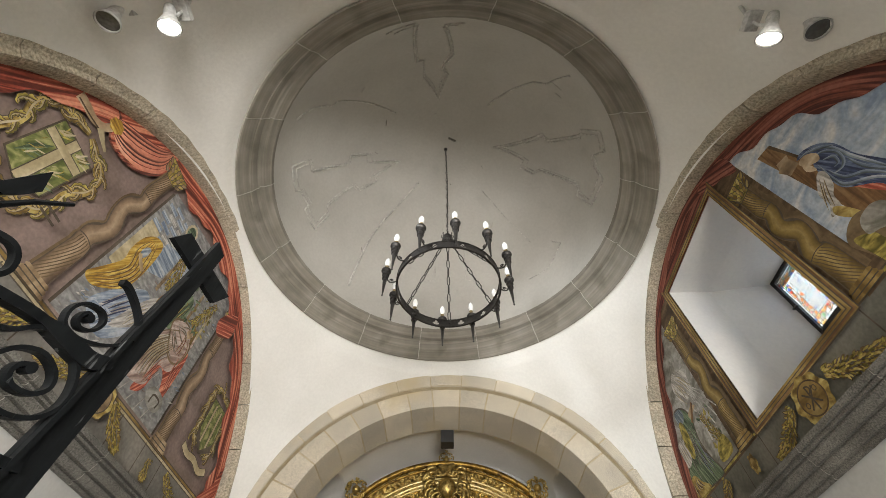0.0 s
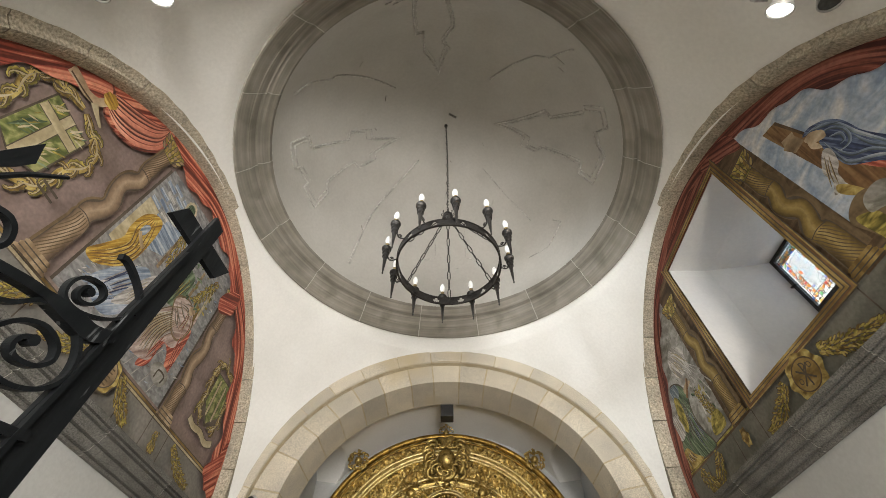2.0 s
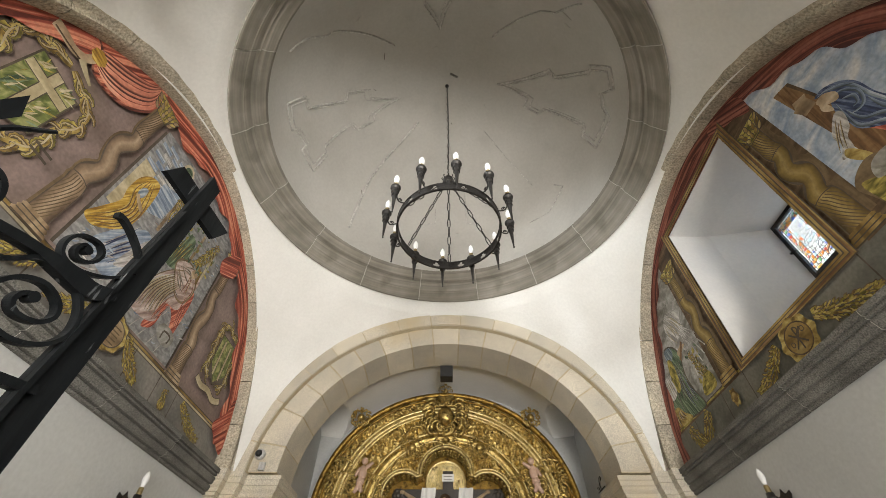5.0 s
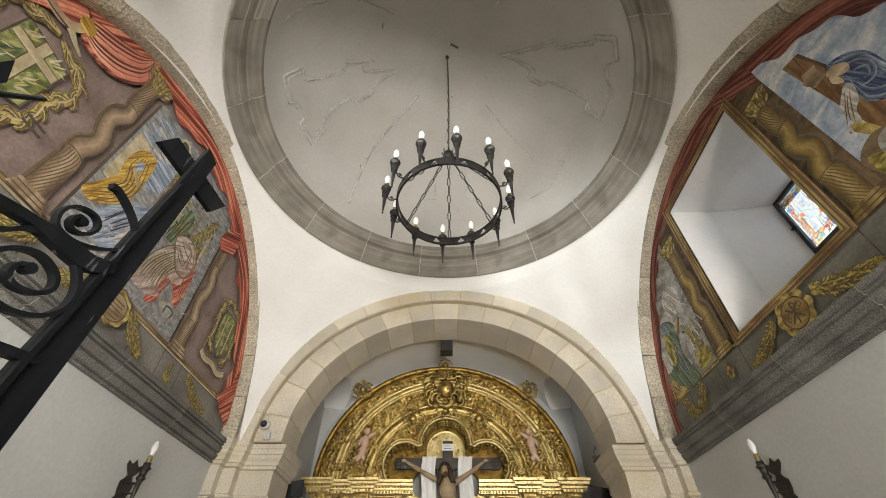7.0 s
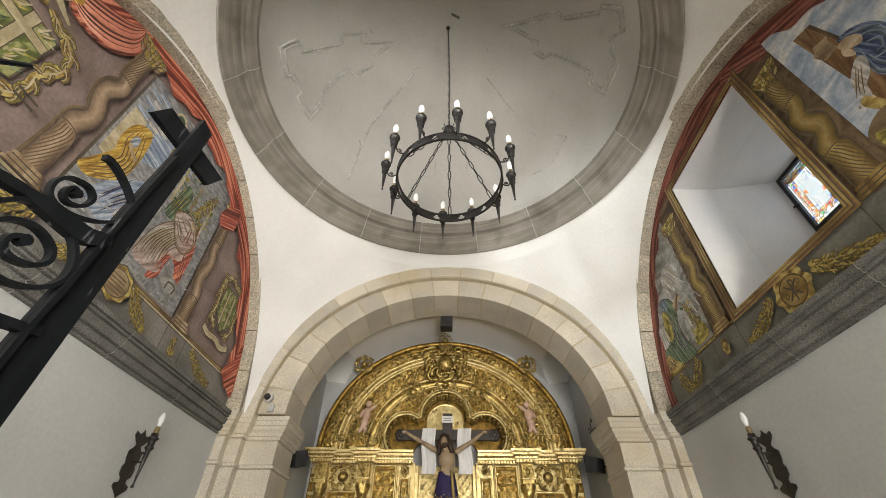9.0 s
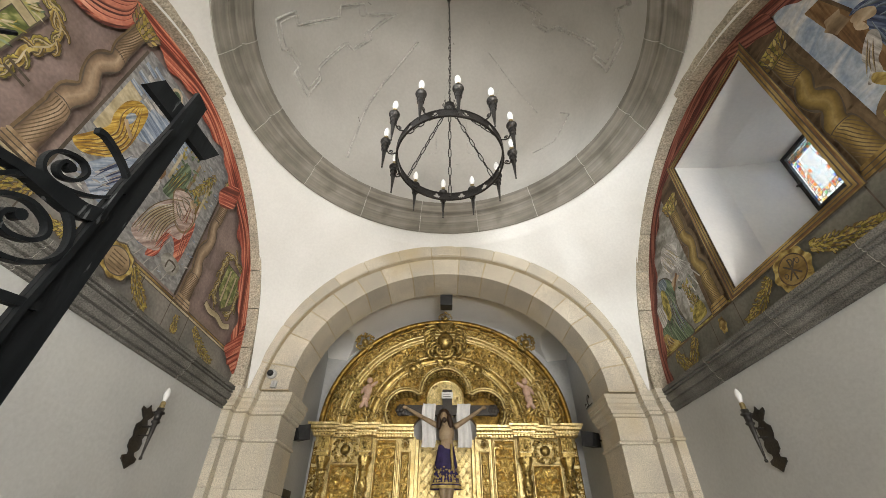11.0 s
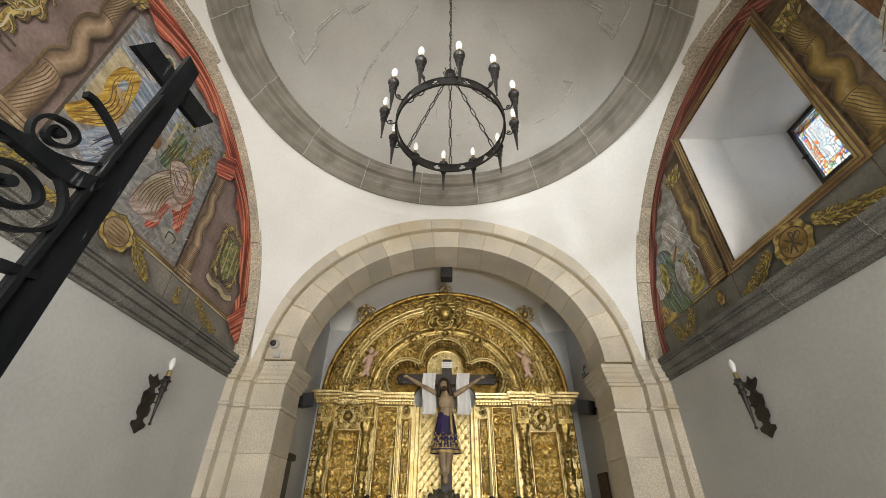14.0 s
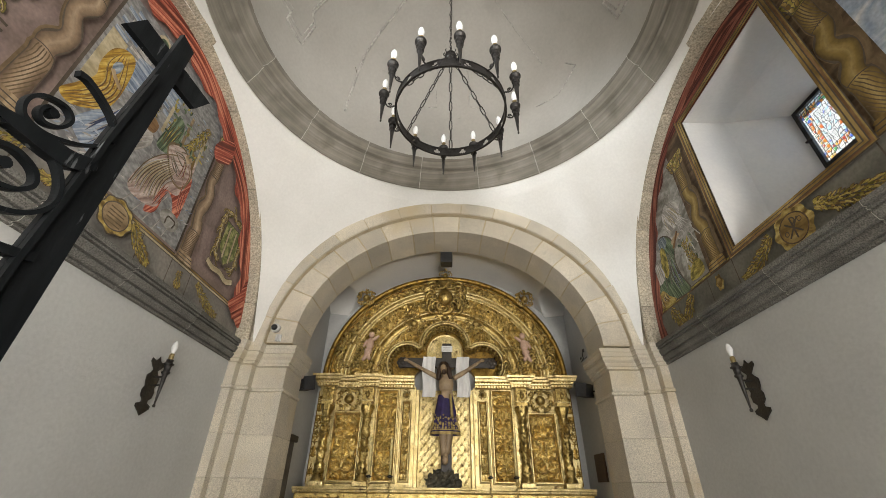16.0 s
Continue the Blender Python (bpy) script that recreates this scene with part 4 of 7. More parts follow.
    w.shape("pale_blue_robe", [(2.2, 3.95), (2.5, 3.86), (2.72, 4.1), (2.74, 4.4), (2.58, 4.52), (2.4, 4.35), (2.25, 4.15)], 4.2, P_LIGHTBLUE, 50, label="painted pale blue drapery")
    w.folds((2.34, 3.95), (2.6, 4.42), 0.26, 6, P_BLUE, P_WHITE)
    w.shape("white_robe", [(2.5, 4.0), (2.74, 4.2), (2.9, 4.45), (2.78, 4.62), (2.62, 4.42)], 4.4, P_WHITE, 55)
    w.folds((2.6, 4.1), (2.78, 4.52), 0.14, 4, P_STREET, P_CREAM)
    w.shape("flesh_shape", [(2.74, 4.55), (2.86, 4.56), (2.88, 4.68), (2.77, 4.7)], 4.6, P_BEAM)
    w.shape("green_robe", [(2.95, 4.5), (3.14, 4.55), (3.2, 4.8), (3.16, 5.0), (3.04, 5.0), (2.98, 4.75)], 4.2, P_GREEN, 80, label="painted green drapery")
    w.folds((3.03, 4.55), (3.1, 4.95), 0.15, 4, P_LINE, P_OLIVE)
    w.shape("red_mantle", [(3.15, 3.86), (3.22, 3.84), (3.30, 3.93), (3.32, 4.19), (3.45, 4.14), (3.56, 3.92), (3.61, 4.08), (3.59, 4.55), (3.44, 4.49), (3.25, 4.26)], 4.4, P_RED, 60)
    w.shape("rose_robe", [(2.87, 3.92), (3.06, 3.87), (3.28, 3.96), (3.27, 4.18), (3.48, 4.26), (3.56, 4.63), (3.50, 4.79), (3.25, 4.63), (3.07, 4.47), (2.93, 4.23)], 4.4, P_PINK, 50, label="painted rose drapery")
    for k in range(7):
        line = curve2([tuple(Vector(a).lerp(Vector(b), k / 6)) for a, b in zip([(2.90, 3.92), (2.92, 4.10), (3.00, 4.29), (3.17, 4.51)], [(3.27, 3.98), (3.26, 4.22), (3.37, 4.40), (3.50, 4.68)])], False, 5)
        w.strip("fold_shadow", line, lambda f, k=k: (0.010 + 0.004 * (k * 5 % 3)) * (0.2 + math.sin(math.pi * f)), 0, P_MAUVE)
        w.strip("fold_light", line, lambda f, k=k: (0.016 + 0.010 * (k * 2 % 3)) * (0.1 + math.sin(math.pi * f)), 0, P_WHITE, shift=0.9)
    w.shape("rose_sleeve_edge", [(3.08, 4.60), (3.14, 4.72), (3.30, 4.78), (3.48, 4.72), (3.56, 4.56), (3.50, 4.36), (3.36, 4.32), (3.22, 4.40)], 4.6, P_SHADE, 30)
    w.shape("rose_sleeve", [(3.10, 4.60), (3.16, 4.70), (3.30, 4.76), (3.46, 4.70), (3.54, 4.56), (3.48, 4.38), (3.36, 4.34), (3.24, 4.41)], 4.6, P_PINK, 30)
    w.folds((3.14, 4.62), (3.46, 4.48), 0.26, 8, P_SHADE, P_WHITE, 0.5)
    w.folds((3.40, 4.70), (3.44, 4.40), 0.14, 4, P_REDDARK, P_CREAM, 0.5)
    w.strip("robe_outline", [tuple(v) for v in curve2([(2.87, 3.92), (2.93, 4.23), (3.07, 4.47), (3.25, 4.63)], False)], 0.012, 0, P_SHADE)
    for k in range(9):
        f = k / 8
        line = curve2([(2.90 + 0.34 * f, 3.93 + 0.05 * f), (2.94 + 0.28 * f, 4.12 + 0.06 * f), (3.02 + 0.24 * f, 4.30 + 0.02 * f), (3.16 + 0.16 * f, 4.50 - 0.06 * f)], False, 5)
        w.strip("fine_fold", line, lambda g: 0.007 * (0.3 + math.sin(math.pi * g)), 0, P_SHADE)
        w.strip("fine_fold_light", line, lambda g: 0.010 * (0.2 + math.sin(math.pi * g)), 0, P_CREAM, shift=1.1)
    w.folds([(3.21, 3.90)][0], [(3.31, 4.25)][0], 0.09, 3, P_REDDARK, P_SALMON)
    w.folds([(3.58, 4.02)][0], [(3.52, 4.46)][0], 0.10, 3, P_REDDARK, P_SALMON)
    w.strip("plain_hair_shape", curve2([(3.36, 4.82), (3.47, 4.80), (3.50, 4.65)], False), lambda f: 0.07 * (1 - 0.5 * f), 4.9, P_OCHRE)
    w.shape("flesh_shape", [(3.35, 4.71), (3.40, 4.78), (3.46, 4.73), (3.41, 4.66)], 4.9, P_SKIN)
    w.shape("grey_animal_shape", [(3.35, 3.93), (3.42, 4.03), (3.59, 4.03), (3.66, 3.96), (3.61, 3.86), (3.46, 3.85)], 4.5, P_MIST, 30)
    w.strip("grey_animal_shade", curve2([(3.46, 3.88), (3.47, 3.97), (3.59, 3.97), (3.58, 3.89)], False), 0.02, 4.5, P_LINE)
    w.strokes(2.9, 3.6, 4.7, 5.2, 46, [P_GREEN, P_OLIVE], 0.07, 60, 60, 0.5, 6)
    w.strokes(2.05, 2.6, 3.78, 4.1, 26, [P_WHITE, P_LIGHTBLUE], 0.07, 20, 20, 0.25, 7)
    # cartouches
    for f in (1, -1):
        w.scrollwork([(1.10 + f * (y - 1.10), z) for y, z in ((1.12, 4.78), (1.25, 4.74), (1.41, 4.67), (1.46, 4.49), (1.39, 4.31), (1.41, 4.15), (1.36, 4.02), (1.22, 3.93), (1.11, 3.90))], 0.16)
    w.shape("shield_edge", [(0.905, 4.09), (1.11, 4.01), (1.315, 4.09), (1.32, 4.62), (0.905, 4.64)], 4.2, P_LINE, smooth=False)
    w.shape("shield", [(0.92, 4.10), (1.11, 4.025), (1.30, 4.10), (1.305, 4.605), (0.92, 4.625)], 4.2, P_SHIELD, 45, smooth=False)
    w.strip("shield_leaf", [(0.95, 4.12), (1.0, 4.3), (1.05, 4.42)], lambda f: 0.05 * math.sin(math.pi * f), 4.5, P_GREEN)
    for y0, y1, z0, z1 in ((0.95, 1.06, 4.12, 4.40), (1.16, 1.28, 4.12, 4.40), (0.95, 1.06, 4.52, 4.60), (1.16, 1.28, 4.52, 4.59)):
        w.strokes(y0, y1 - 0.04, z0, z1 - 0.04, 16, [P_GREEN, P_OLIVE, P_CREAM], 0.09, 55, 30, 0.16, int(z0 * 100 + y0 * 10))
    for a, b in (((1.112, 4.03), (1.112, 4.62)), ((0.925, 4.475), (1.30, 4.465))):
        w.strip("shield_cross_edge", [a, b], 0.088, 4.6, P_LINE)
    for a, b in (((1.112, 4.03), (1.112, 4.62)), ((0.925, 4.475), (1.30, 4.465))):
        w.strip("shield_cross", [a, b], 0.072, 4.6, P_CREAM)
    for f in (1, -1):
        w.scrollwork([(4.62 + f * (y - 4.62), z) for y, z in ((4.63, 4.70), (4.72, 4.74), (4.86, 4.68), (4.90, 4.48), (4.87, 4.28), (4.88, 4.12), (4.76, 4.0))], 0.15)
    w.shape("small_shield_edge", [(4.41, 4.10), (4.62, 3.98), (4.84, 4.10), (4.82, 4.61), (4.42, 4.60)], 4.2, P_LINE, smooth=False)
    w.shape("small_shield", [(4.425, 4.20), (4.62, 4.02), (4.825, 4.20), (4.805, 4.595), (4.435, 4.585)], 4.2, P_SHIELD, 60, smooth=False)
    for y in (4.54, 4.70):
        w.strip("small_shield_pale_edge", [(y, 4.09), (y, 4.55)], 0.052, 4.4, P_LINE)
        w.strip("small_shield_pale", [(y, 4.09), (y, 4.55)], 0.036, 4.4, P_CREAM)
    w.strip("ribbon_edge", curve2([(4.27, 3.92), (4.42, 3.88), (4.6, 3.90), (4.78, 3.86), (4.95, 3.92)], False), 0.085, 4.3, P_LINE)
    w.strip("ribbon", curve2([(4.28, 3.92), (4.42, 3.88), (4.6, 3.90), (4.78, 3.86), (4.94, 3.92)], False), 0.07, 4.3, P_CREAM)
    # curtain, swag and the plain winged shape that holds it
    w.drape(0.06, 0.97, lambda u: 0.16 + 0.13 * min(1.0, max(0.0, (u - 0.28) / 0.12)), 6, P_RED, seed=1.0)
    w.shape("swag_edge", [(1.62, 5.72), (1.71, 5.60), (1.72, 5.36), (1.57, 5.08), (1.36, 4.94), (1.15, 4.93), (1.06, 5.14), (0.92, 5.22), (1.2, 5.46)], 6.4, P_REDDARK, 60)
    w.shape("swag", [(1.62, 5.70), (1.695, 5.59), (1.70, 5.37), (1.55, 5.10), (1.35, 4.96), (1.16, 4.95), (1.075, 5.16), (0.94, 5.22), (1.2, 5.46)], 6.5, P_RED, 60, label="painted red swag of curtain")
    for k in range(9):
        f = k / 8
        line = curve2([(1.64 - 0.05 * f, 5.62 + 0.03 * f), (1.675 - 0.20 * f, 5.37 + 0.12 * f), (1.54 - 0.24 * f, 5.13 + 0.20 * f), (1.35 - 0.22 * f, 5.0 + 0.20 * f), (1.17 - 0.10 * f, 4.98 + 0.16 * f)], False, 5)
        w.strip("fold_shadow", line, lambda g, k=k: (0.012 + 0.007 * (k * 5 % 4)) * (0.2 + math.sin(math.pi * g)), 0, P_REDDARK)
        w.strip("fold_light", line, lambda g, k=k: (0.012 + 0.009 * (k * 3 % 4)) * (0.1 + math.sin(math.pi * g)), 0, P_SALMON, shift=0.9)
    w.strip("plain_limb_shape", curve2([(0.78, 4.86), (0.87, 4.87), (0.98, 4.87), (1.07, 4.93), (1.11, 5.03)], False), lambda f: 0.10 - 0.035 * f, 7, P_SKIN)
    w.strip("plain_limb_shade", curve2([(0.80, 4.84), (0.94, 4.85), (1.06, 4.87)], False), 0.016, 7, P_BROWN)
    w.strip("pale_feather", curve2([(1.07, 4.89), (1.15, 4.85), (1.25, 4.81)], False), lambda f: 0.075 * (1 - 0.7 * f), 7, P_CREAM)
    w.disc("plain_round_shape", 1.11, 5.07, 0.075, 0.075, 7.3, P_YELLOW, 7, 0.06)
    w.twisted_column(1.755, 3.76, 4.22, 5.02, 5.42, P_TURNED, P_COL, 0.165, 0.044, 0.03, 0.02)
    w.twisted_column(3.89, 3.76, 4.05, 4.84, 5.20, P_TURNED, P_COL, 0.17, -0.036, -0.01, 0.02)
    w.shape("tied_drape", [(4.98, 3.66), (5.2, 3.52), (5.42, 3.45), (5.36, 3.8), (5.3, 4.2), (5.2, 3.9)], 7, P_RED, 40)
    w.shape("tied_drape", [(3.66, 5.2), (3.78, 5.42), (3.98, 5.56), (4.05, 5.28), (3.9, 5.12), (3.75, 5.06)], 6.7, P_RED, 30)
    # dado ornaments
    w.disc("medallion_edge", 2.89, 3.55, 0.205, 0.175, 3, P_LINE, 8, 0.06)
    w.disc("medallion", 2.89, 3.55, 0.19, 0.16, 3, P_GOLD, 8, 0.06)
    w.disc("medallion_rim", 2.89, 3.55, 0.155, 0.128, 3.5, P_LINE)
    w.disc("medallion_field", 2.89, 3.55, 0.144, 0.117, 3.6, P_COL)
    for k in range(5):
        w.strip("medallion_line", [(2.80, 3.61 - 0.035 * k), (2.98, 3.61 - 0.035 * k)], 0.012, 3.8, P_SHADE)
    w.garland(2.66, 3.60, 2.2, 3.42, 10, 3, 0.10)
    w.garland(3.08, 3.63, 3.42, 3.37, 8, 3, 0.11)
    w.garland(3.89, 3.56, 3.93, 3.38, 4, 3, 0.09)
    w.garland(4.22, 3.57, 4.78, 3.37, 9, 3, 0.10)
    w.garland(2.05, 3.6, 1.7, 3.42, 5, 3, 0.12)
    # unreadable signature
    for k in range(2):
        w.strip("signature", [(1.36, 4.1 - 0.06 * k), (1.36 + 0.16, 4.1 - 0.06 * k)], 0.022, 3, P_LINE)


def mural_east():
    owner = thing("lunette_mural", "painted lunette with spiral columns and curtain round a window", "mural")
    w = Wall(1, owner)
    w.fill("background", LY - LA, WY0, 3.66, 6.0, 1, P_BROWN, "dark brown painted ground", 30)
    w.fill("background", WY1, LY + LA, 3.66, 6.0, 1, P_BROWN, "", 40)
    w.fill("background", WY0, WY1, WZ1, 6.0, 1, P_REDDARK, "", 16)
    w.fill("dado", LY - LA, LY + LA, ZS - 0.01, 3.66, 1, P_DARKGREY, "grey-green painted dado panels", 40)
    for z, h, m in ((3.645, 0.022, P_BROWN), (3.667, 0.026, P_OLIVE), (3.69, 0.012, P_LINE)):
        w.fill("dado_line", 0.35, WY0 - 0.2, z, z + h, 2, m)
        w.fill("dado_line", WY1 + 0.14, 5.37, z, z + h, 2, m)
    for y in (1.5, 2.05, 3.72, 4.18, 4.86):
        w.shape("panel_line", [(y, 3.27), (y + 0.012, 3.27), (y + 0.012, 3.645), (y, 3.645)], 2, P_LINE, smooth=False)
    # sky with a beam and draped shapes
    w.fill("painted_sky", 0.5, 1.70, 3.95, 6.0, 2, P_SKY, "painted cloudy blue sky")
    w.shape("wood_beam", [(1.52, 5.17), (1.36, 5.11), (1.30, 4.63), (1.25, 4.13), (1.25, 3.51), (1.49, 3.33), (1.47, 3.87), (1.49, 4.43)], 3, P_BEAM, 98, smooth=False, label="painted wooden beam")
    w.shape("beam_edge", [(1.36, 5.11), (1.30, 4.63), (1.25, 4.13), (1.27, 4.12), (1.32, 4.62), (1.39, 5.11)], 3, P_BROWN, 98, smooth=False)
    w.shape("beam_arm", [(1.48, 4.93), (1.36, 4.88), (1.38, 4.84), (1.37, 4.72), (1.49, 4.73), (1.53, 4.86), (1.50, 4.87)], 3.3, P_COL, 0, smooth=False)
    w.shape("red_hem", [(1.34, 4.24), (1.23, 4.05), (1.17, 3.85), (1.19, 3.83), (1.27, 4.02)], 3.5, P_RED, 80)
    w.shape("blue_robe", [(1.36, 4.75), (1.28, 4.75), (1.18, 4.66), (1.12, 4.52), (1.12, 4.32), (1.08, 4.13), (1.04, 3.94), (1.08, 3.77), (1.21, 3.89), (1.23, 4.05), (1.36, 4.24), (1.37, 4.36), (1.35, 4.54), (1.28, 4.67)], 4, P_BLUE, 75, label="painted dark blue drapery")
    for line in ([(1.34, 4.74), (1.23, 4.68), (1.15, 4.54), (1.14, 4.35), (1.11, 4.11), (1.08, 3.84)], [(1.30, 4.63), (1.21, 4.58), (1.16, 4.47), (1.19, 4.37), (1.25, 4.35), (1.32, 4.39)], [(1.31, 4.55), (1.34, 4.37), (1.33, 4.25), (1.19, 4.08), (1.11, 3.82)], [(1.26, 4.53), (1.20, 4.47), (1.22, 4.40), (1.27, 4.41)], [(1.31, 4.44), (1.29, 4.29), (1.19, 4.17), (1.12, 3.96)], [(1.17, 4.36), (1.16, 4.19), (1.09, 3.98)], [(1.28, 4.71), (1.19, 4.62), (1.13, 4.52)]):
        line = curve2(line, False, 6)
        w.strip("fold_light", line, lambda f: 0.013 * (0.2 + math.sin(math.pi * f)), 0, P_LIGHTBLUE)
        w.strip("fold_shadow", line, lambda f: 0.012 * (0.2 + math.sin(math.pi * f)), 0, P_SLATE, shift=1.0)
    w.shape("plain_head_shape", [(1.37, 4.72), (1.30, 4.71), (1.24, 4.62), (1.27, 4.56), (1.34, 4.61), (1.38, 4.68)], 4.6, P_SKIN)
    w.shape("flesh_shape", [(1.37, 4.68), (1.34, 4.60), (1.35, 4.53), (1.40, 4.61)], 4.6, P_SKIN)
    w.shape("white_cloth", [(1.38, 4.51), (1.33, 4.46), (1.38, 4.34), (1.45, 4.29), (1.49, 4.19), (1.60, 4.20), (1.52, 4.29), (1.51, 4.40)], 4.3, P_WHITE, 85)
    w.folds([(1.38, 4.47)][0], [(1.56, 4.22)][0], 0.07, 3, P_SHADE, P_CREAM)
    w.shape("ochre_cloth", [(1.53, 4.24), (1.48, 4.16), (1.45, 4.03), (1.52, 4.07), (1.57, 4.19)], 4.3, P_GOLD, 20)
    w.shape("brown_ground", [(1.70, 3.98), (1.52, 4.07), (1.38, 3.94), (1.30, 3.47), (1.68, 3.19), (1.66, 3.73)], 3.9, P_SHADE, 10)
    w.shape("green_mound", [(1.66, 3.96), (1.54, 3.89), (1.52, 3.80), (1.51, 3.52), (1.62, 3.44), (1.65, 3.74)], 4.0, P_OLIVE, 10)
    w.shape("grey_rock", [(1.48, 4.02), (1.37, 4.01), (1.31, 3.93), (1.39, 3.81), (1.49, 3.86), (1.56, 3.90), (1.54, 3.98)], 4.2, P_MIST, 30)
    # misty panel beyond the second column
    w.fill("misty_panel", 4.10, 5.40, 3.70, 5.5, 2, P_MIST, "painted misty grey landscape")
    w.strokes(4.15, 5.2, 3.75, 5.1, 90, [P_WHITE, P_MIST, P_MIST], 0.06, 50, 40, 0.25, 12)
    w.strokes(4.15, 4.45, 3.74, 4.3, 34, [P_OLIVE, P_GREEN], 0.07, 70, 50, 0.5, 13)
    w.shape("pale_apparition", [(4.47, 4.93), (4.33, 4.88), (4.22, 4.78), (4.24, 4.58), (4.29, 4.38), (4.38, 4.52), (4.52, 4.54), (4.62, 4.68), (4.60, 4.84)], 3, P_WHITE, 60, label="painted pale cloudy apparition")
    w.folds((4.50, 4.86), (4.32, 4.48), 0.26, 7, P_MIST, P_CREAM, 0.5)
    for k in range(6):
        w.strip("light_ray", [(4.34 - 0.02 * k, 4.56), (4.40 - 0.10 * k, 3.98 + 0.04 * k)], 0.018, 2.8, P_WHITE)
    w.shape("robe_edge", [(4.86, 4.59), (4.64, 4.54), (4.55, 4.36), (4.62, 4.12), (4.58, 3.9), (4.49, 3.69), (4.62, 3.655), (5.0, 3.70), (5.20, 3.81), (5.22, 3.96), (5.0, 4.08), (4.87, 4.2)], 3.3, P_LINE, 70)
    w.shape("green_robe", [(4.84, 4.57), (4.65, 4.52), (4.57, 4.36), (4.64, 4.12), (4.6, 3.9), (4.51, 3.7), (4.62, 3.67), (5.0, 3.72), (5.18, 3.82), (5.2, 3.95), (4.98, 4.07), (4.85, 4.19)], 3.4, P_GREEN, 70, label="painted dark green drapery")
    w.folds((4.72, 4.40), (4.80, 3.76), 0.30, 9, P_LINE, P_MIST, 0.3)
    w.folds((4.70, 4.2), (4.62, 3.72), 0.14, 4, P_LINE, P_LIGHTBLUE, 0.3)
    w.shape("blue_cloak", [(4.86, 4.58), (4.70, 4.56), (4.68, 4.46), (4.78, 4.40), (4.88, 4.44)], 3.8, P_SLATE, 75)
    w.shape("ochre_shawl", [(4.88, 4.44), (4.78, 4.40), (4.80, 4.12), (4.90, 4.02), (4.96, 4.16)], 3.8, P_OLIVE, 80)
    w.shape("flesh_shape", [(4.58, 4.40), (4.46, 4.44), (4.36, 4.40), (4.46, 4.37), (4.56, 4.34)], 3.8, P_SKIN)
    w.strip("red_scroll", [(4.58, 4.30), (4.40, 4.46)], 0.045, 3.9, P_BEAM)
    w.shape("pale_cloth", [(5.04, 4.32), (5.18, 4.21), (5.12, 4.02), (4.97, 4.04), (4.94, 4.16)], 3.7, P_WHITE, 80)
    w.folds((5.06, 4.28), (5.04, 4.05), 0.16, 4, P_STREET, P_CREAM)
    w.shape("gilt_base", [(5.42, 3.72), (5.36, 3.82), (5.11, 3.92), (4.98, 3.80), (4.86, 3.68)], 3.6, P_GOLD, 60)
    w.folds((5.14, 3.88), (5.12, 3.70), 0.30, 6, P_BROWN, P_CREAM)
    w.garland(4.22, 3.86, 4.36, 4.25, 6, 3.2, 0.10)
    w.shape("olive_bush", [(4.16, 3.74), (4.42, 3.74), (4.4, 3.86), (4.26, 3.94), (4.16, 3.9)], 3.1, P_OLIVE)
    # curtain and columns
    w.drape(0.06, 0.99, lambda u: 0.17 + 0.03 * math.sin(u * 9), 6, P_REDDARK, seed=2.2)
    w.shape("tied_drape", [(1.72, 5.36), (1.9, 5.52), (2.1, 5.62), (2.2, 5.8), (1.9, 5.75), (1.7, 5.62)], 6.6, P_REDDARK, 40)
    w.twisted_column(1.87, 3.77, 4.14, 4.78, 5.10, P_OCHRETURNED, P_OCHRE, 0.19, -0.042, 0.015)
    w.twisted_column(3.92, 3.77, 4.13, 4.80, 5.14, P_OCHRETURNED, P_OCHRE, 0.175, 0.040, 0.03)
    # gilt window surround in raised fillets
    for k, (g, wd, m) in enumerate(((0.012, 0.024, P_OCHRE), (0.030, 0.014, P_LINE), (0.048, 0.026, P_OCHRE), (0.066, 0.012, P_LINE), (0.082, 0.022, P_BEAM), (0.100, 0.014, P_OCHRE), (0.112, 0.012, P_LINE))):
        y0, y1, z0, z1 = WY0 - g, WY1 + g, WZ0 - g * 0.8, WZ1 + g
        for a, b in (((y0, z0), (y1, z0)), ((y1, z0), (y1, z1)), ((y1, z1), (y0, z1)), ((y0, z1), (y0, z0))):
            if k > 3 and a[1] == b[1] == z1:
                continue
            d = (Vector(b) - Vector(a)).normalized() * wd / 2
            w.strip("surround_fillet", [tuple(Vector(a) - d), tuple(Vector(b) + d)], wd, 7 + 0.5 * (k % 2), m, label="gilt painted window surround" if k == 1 else "")
    # dado ornaments
    w.disc("medallion", 2.90, 3.49, 0.21, 0.185, 3, P_GOLD, 8, 0.07)
    w.disc("medallion_rim", 2.90, 3.49, 0.155, 0.14, 3.5, P_BROWN)
    w.disc("medallion_field", 2.90, 3.49, 0.142, 0.128, 3.9, P_OCHRE)
    for a in (45, -45, 90):
        d = Vector((math.cos(radians(a)), math.sin(radians(a)))) * 0.10
        w.strip("monogram_stroke", [(2.90 - d.x, 3.49 - d.y), (2.90 + d.x, 3.49 + d.y)], 0.016, 4.2, P_LINE)
    w.strip("monogram_stroke", [(2.90 - 0.04 * math.sin(t), 3.555 + 0.03 * math.cos(t)) for t in (math.pi * i / 8 for i in range(9))], 0.013, 4.2, P_LINE)
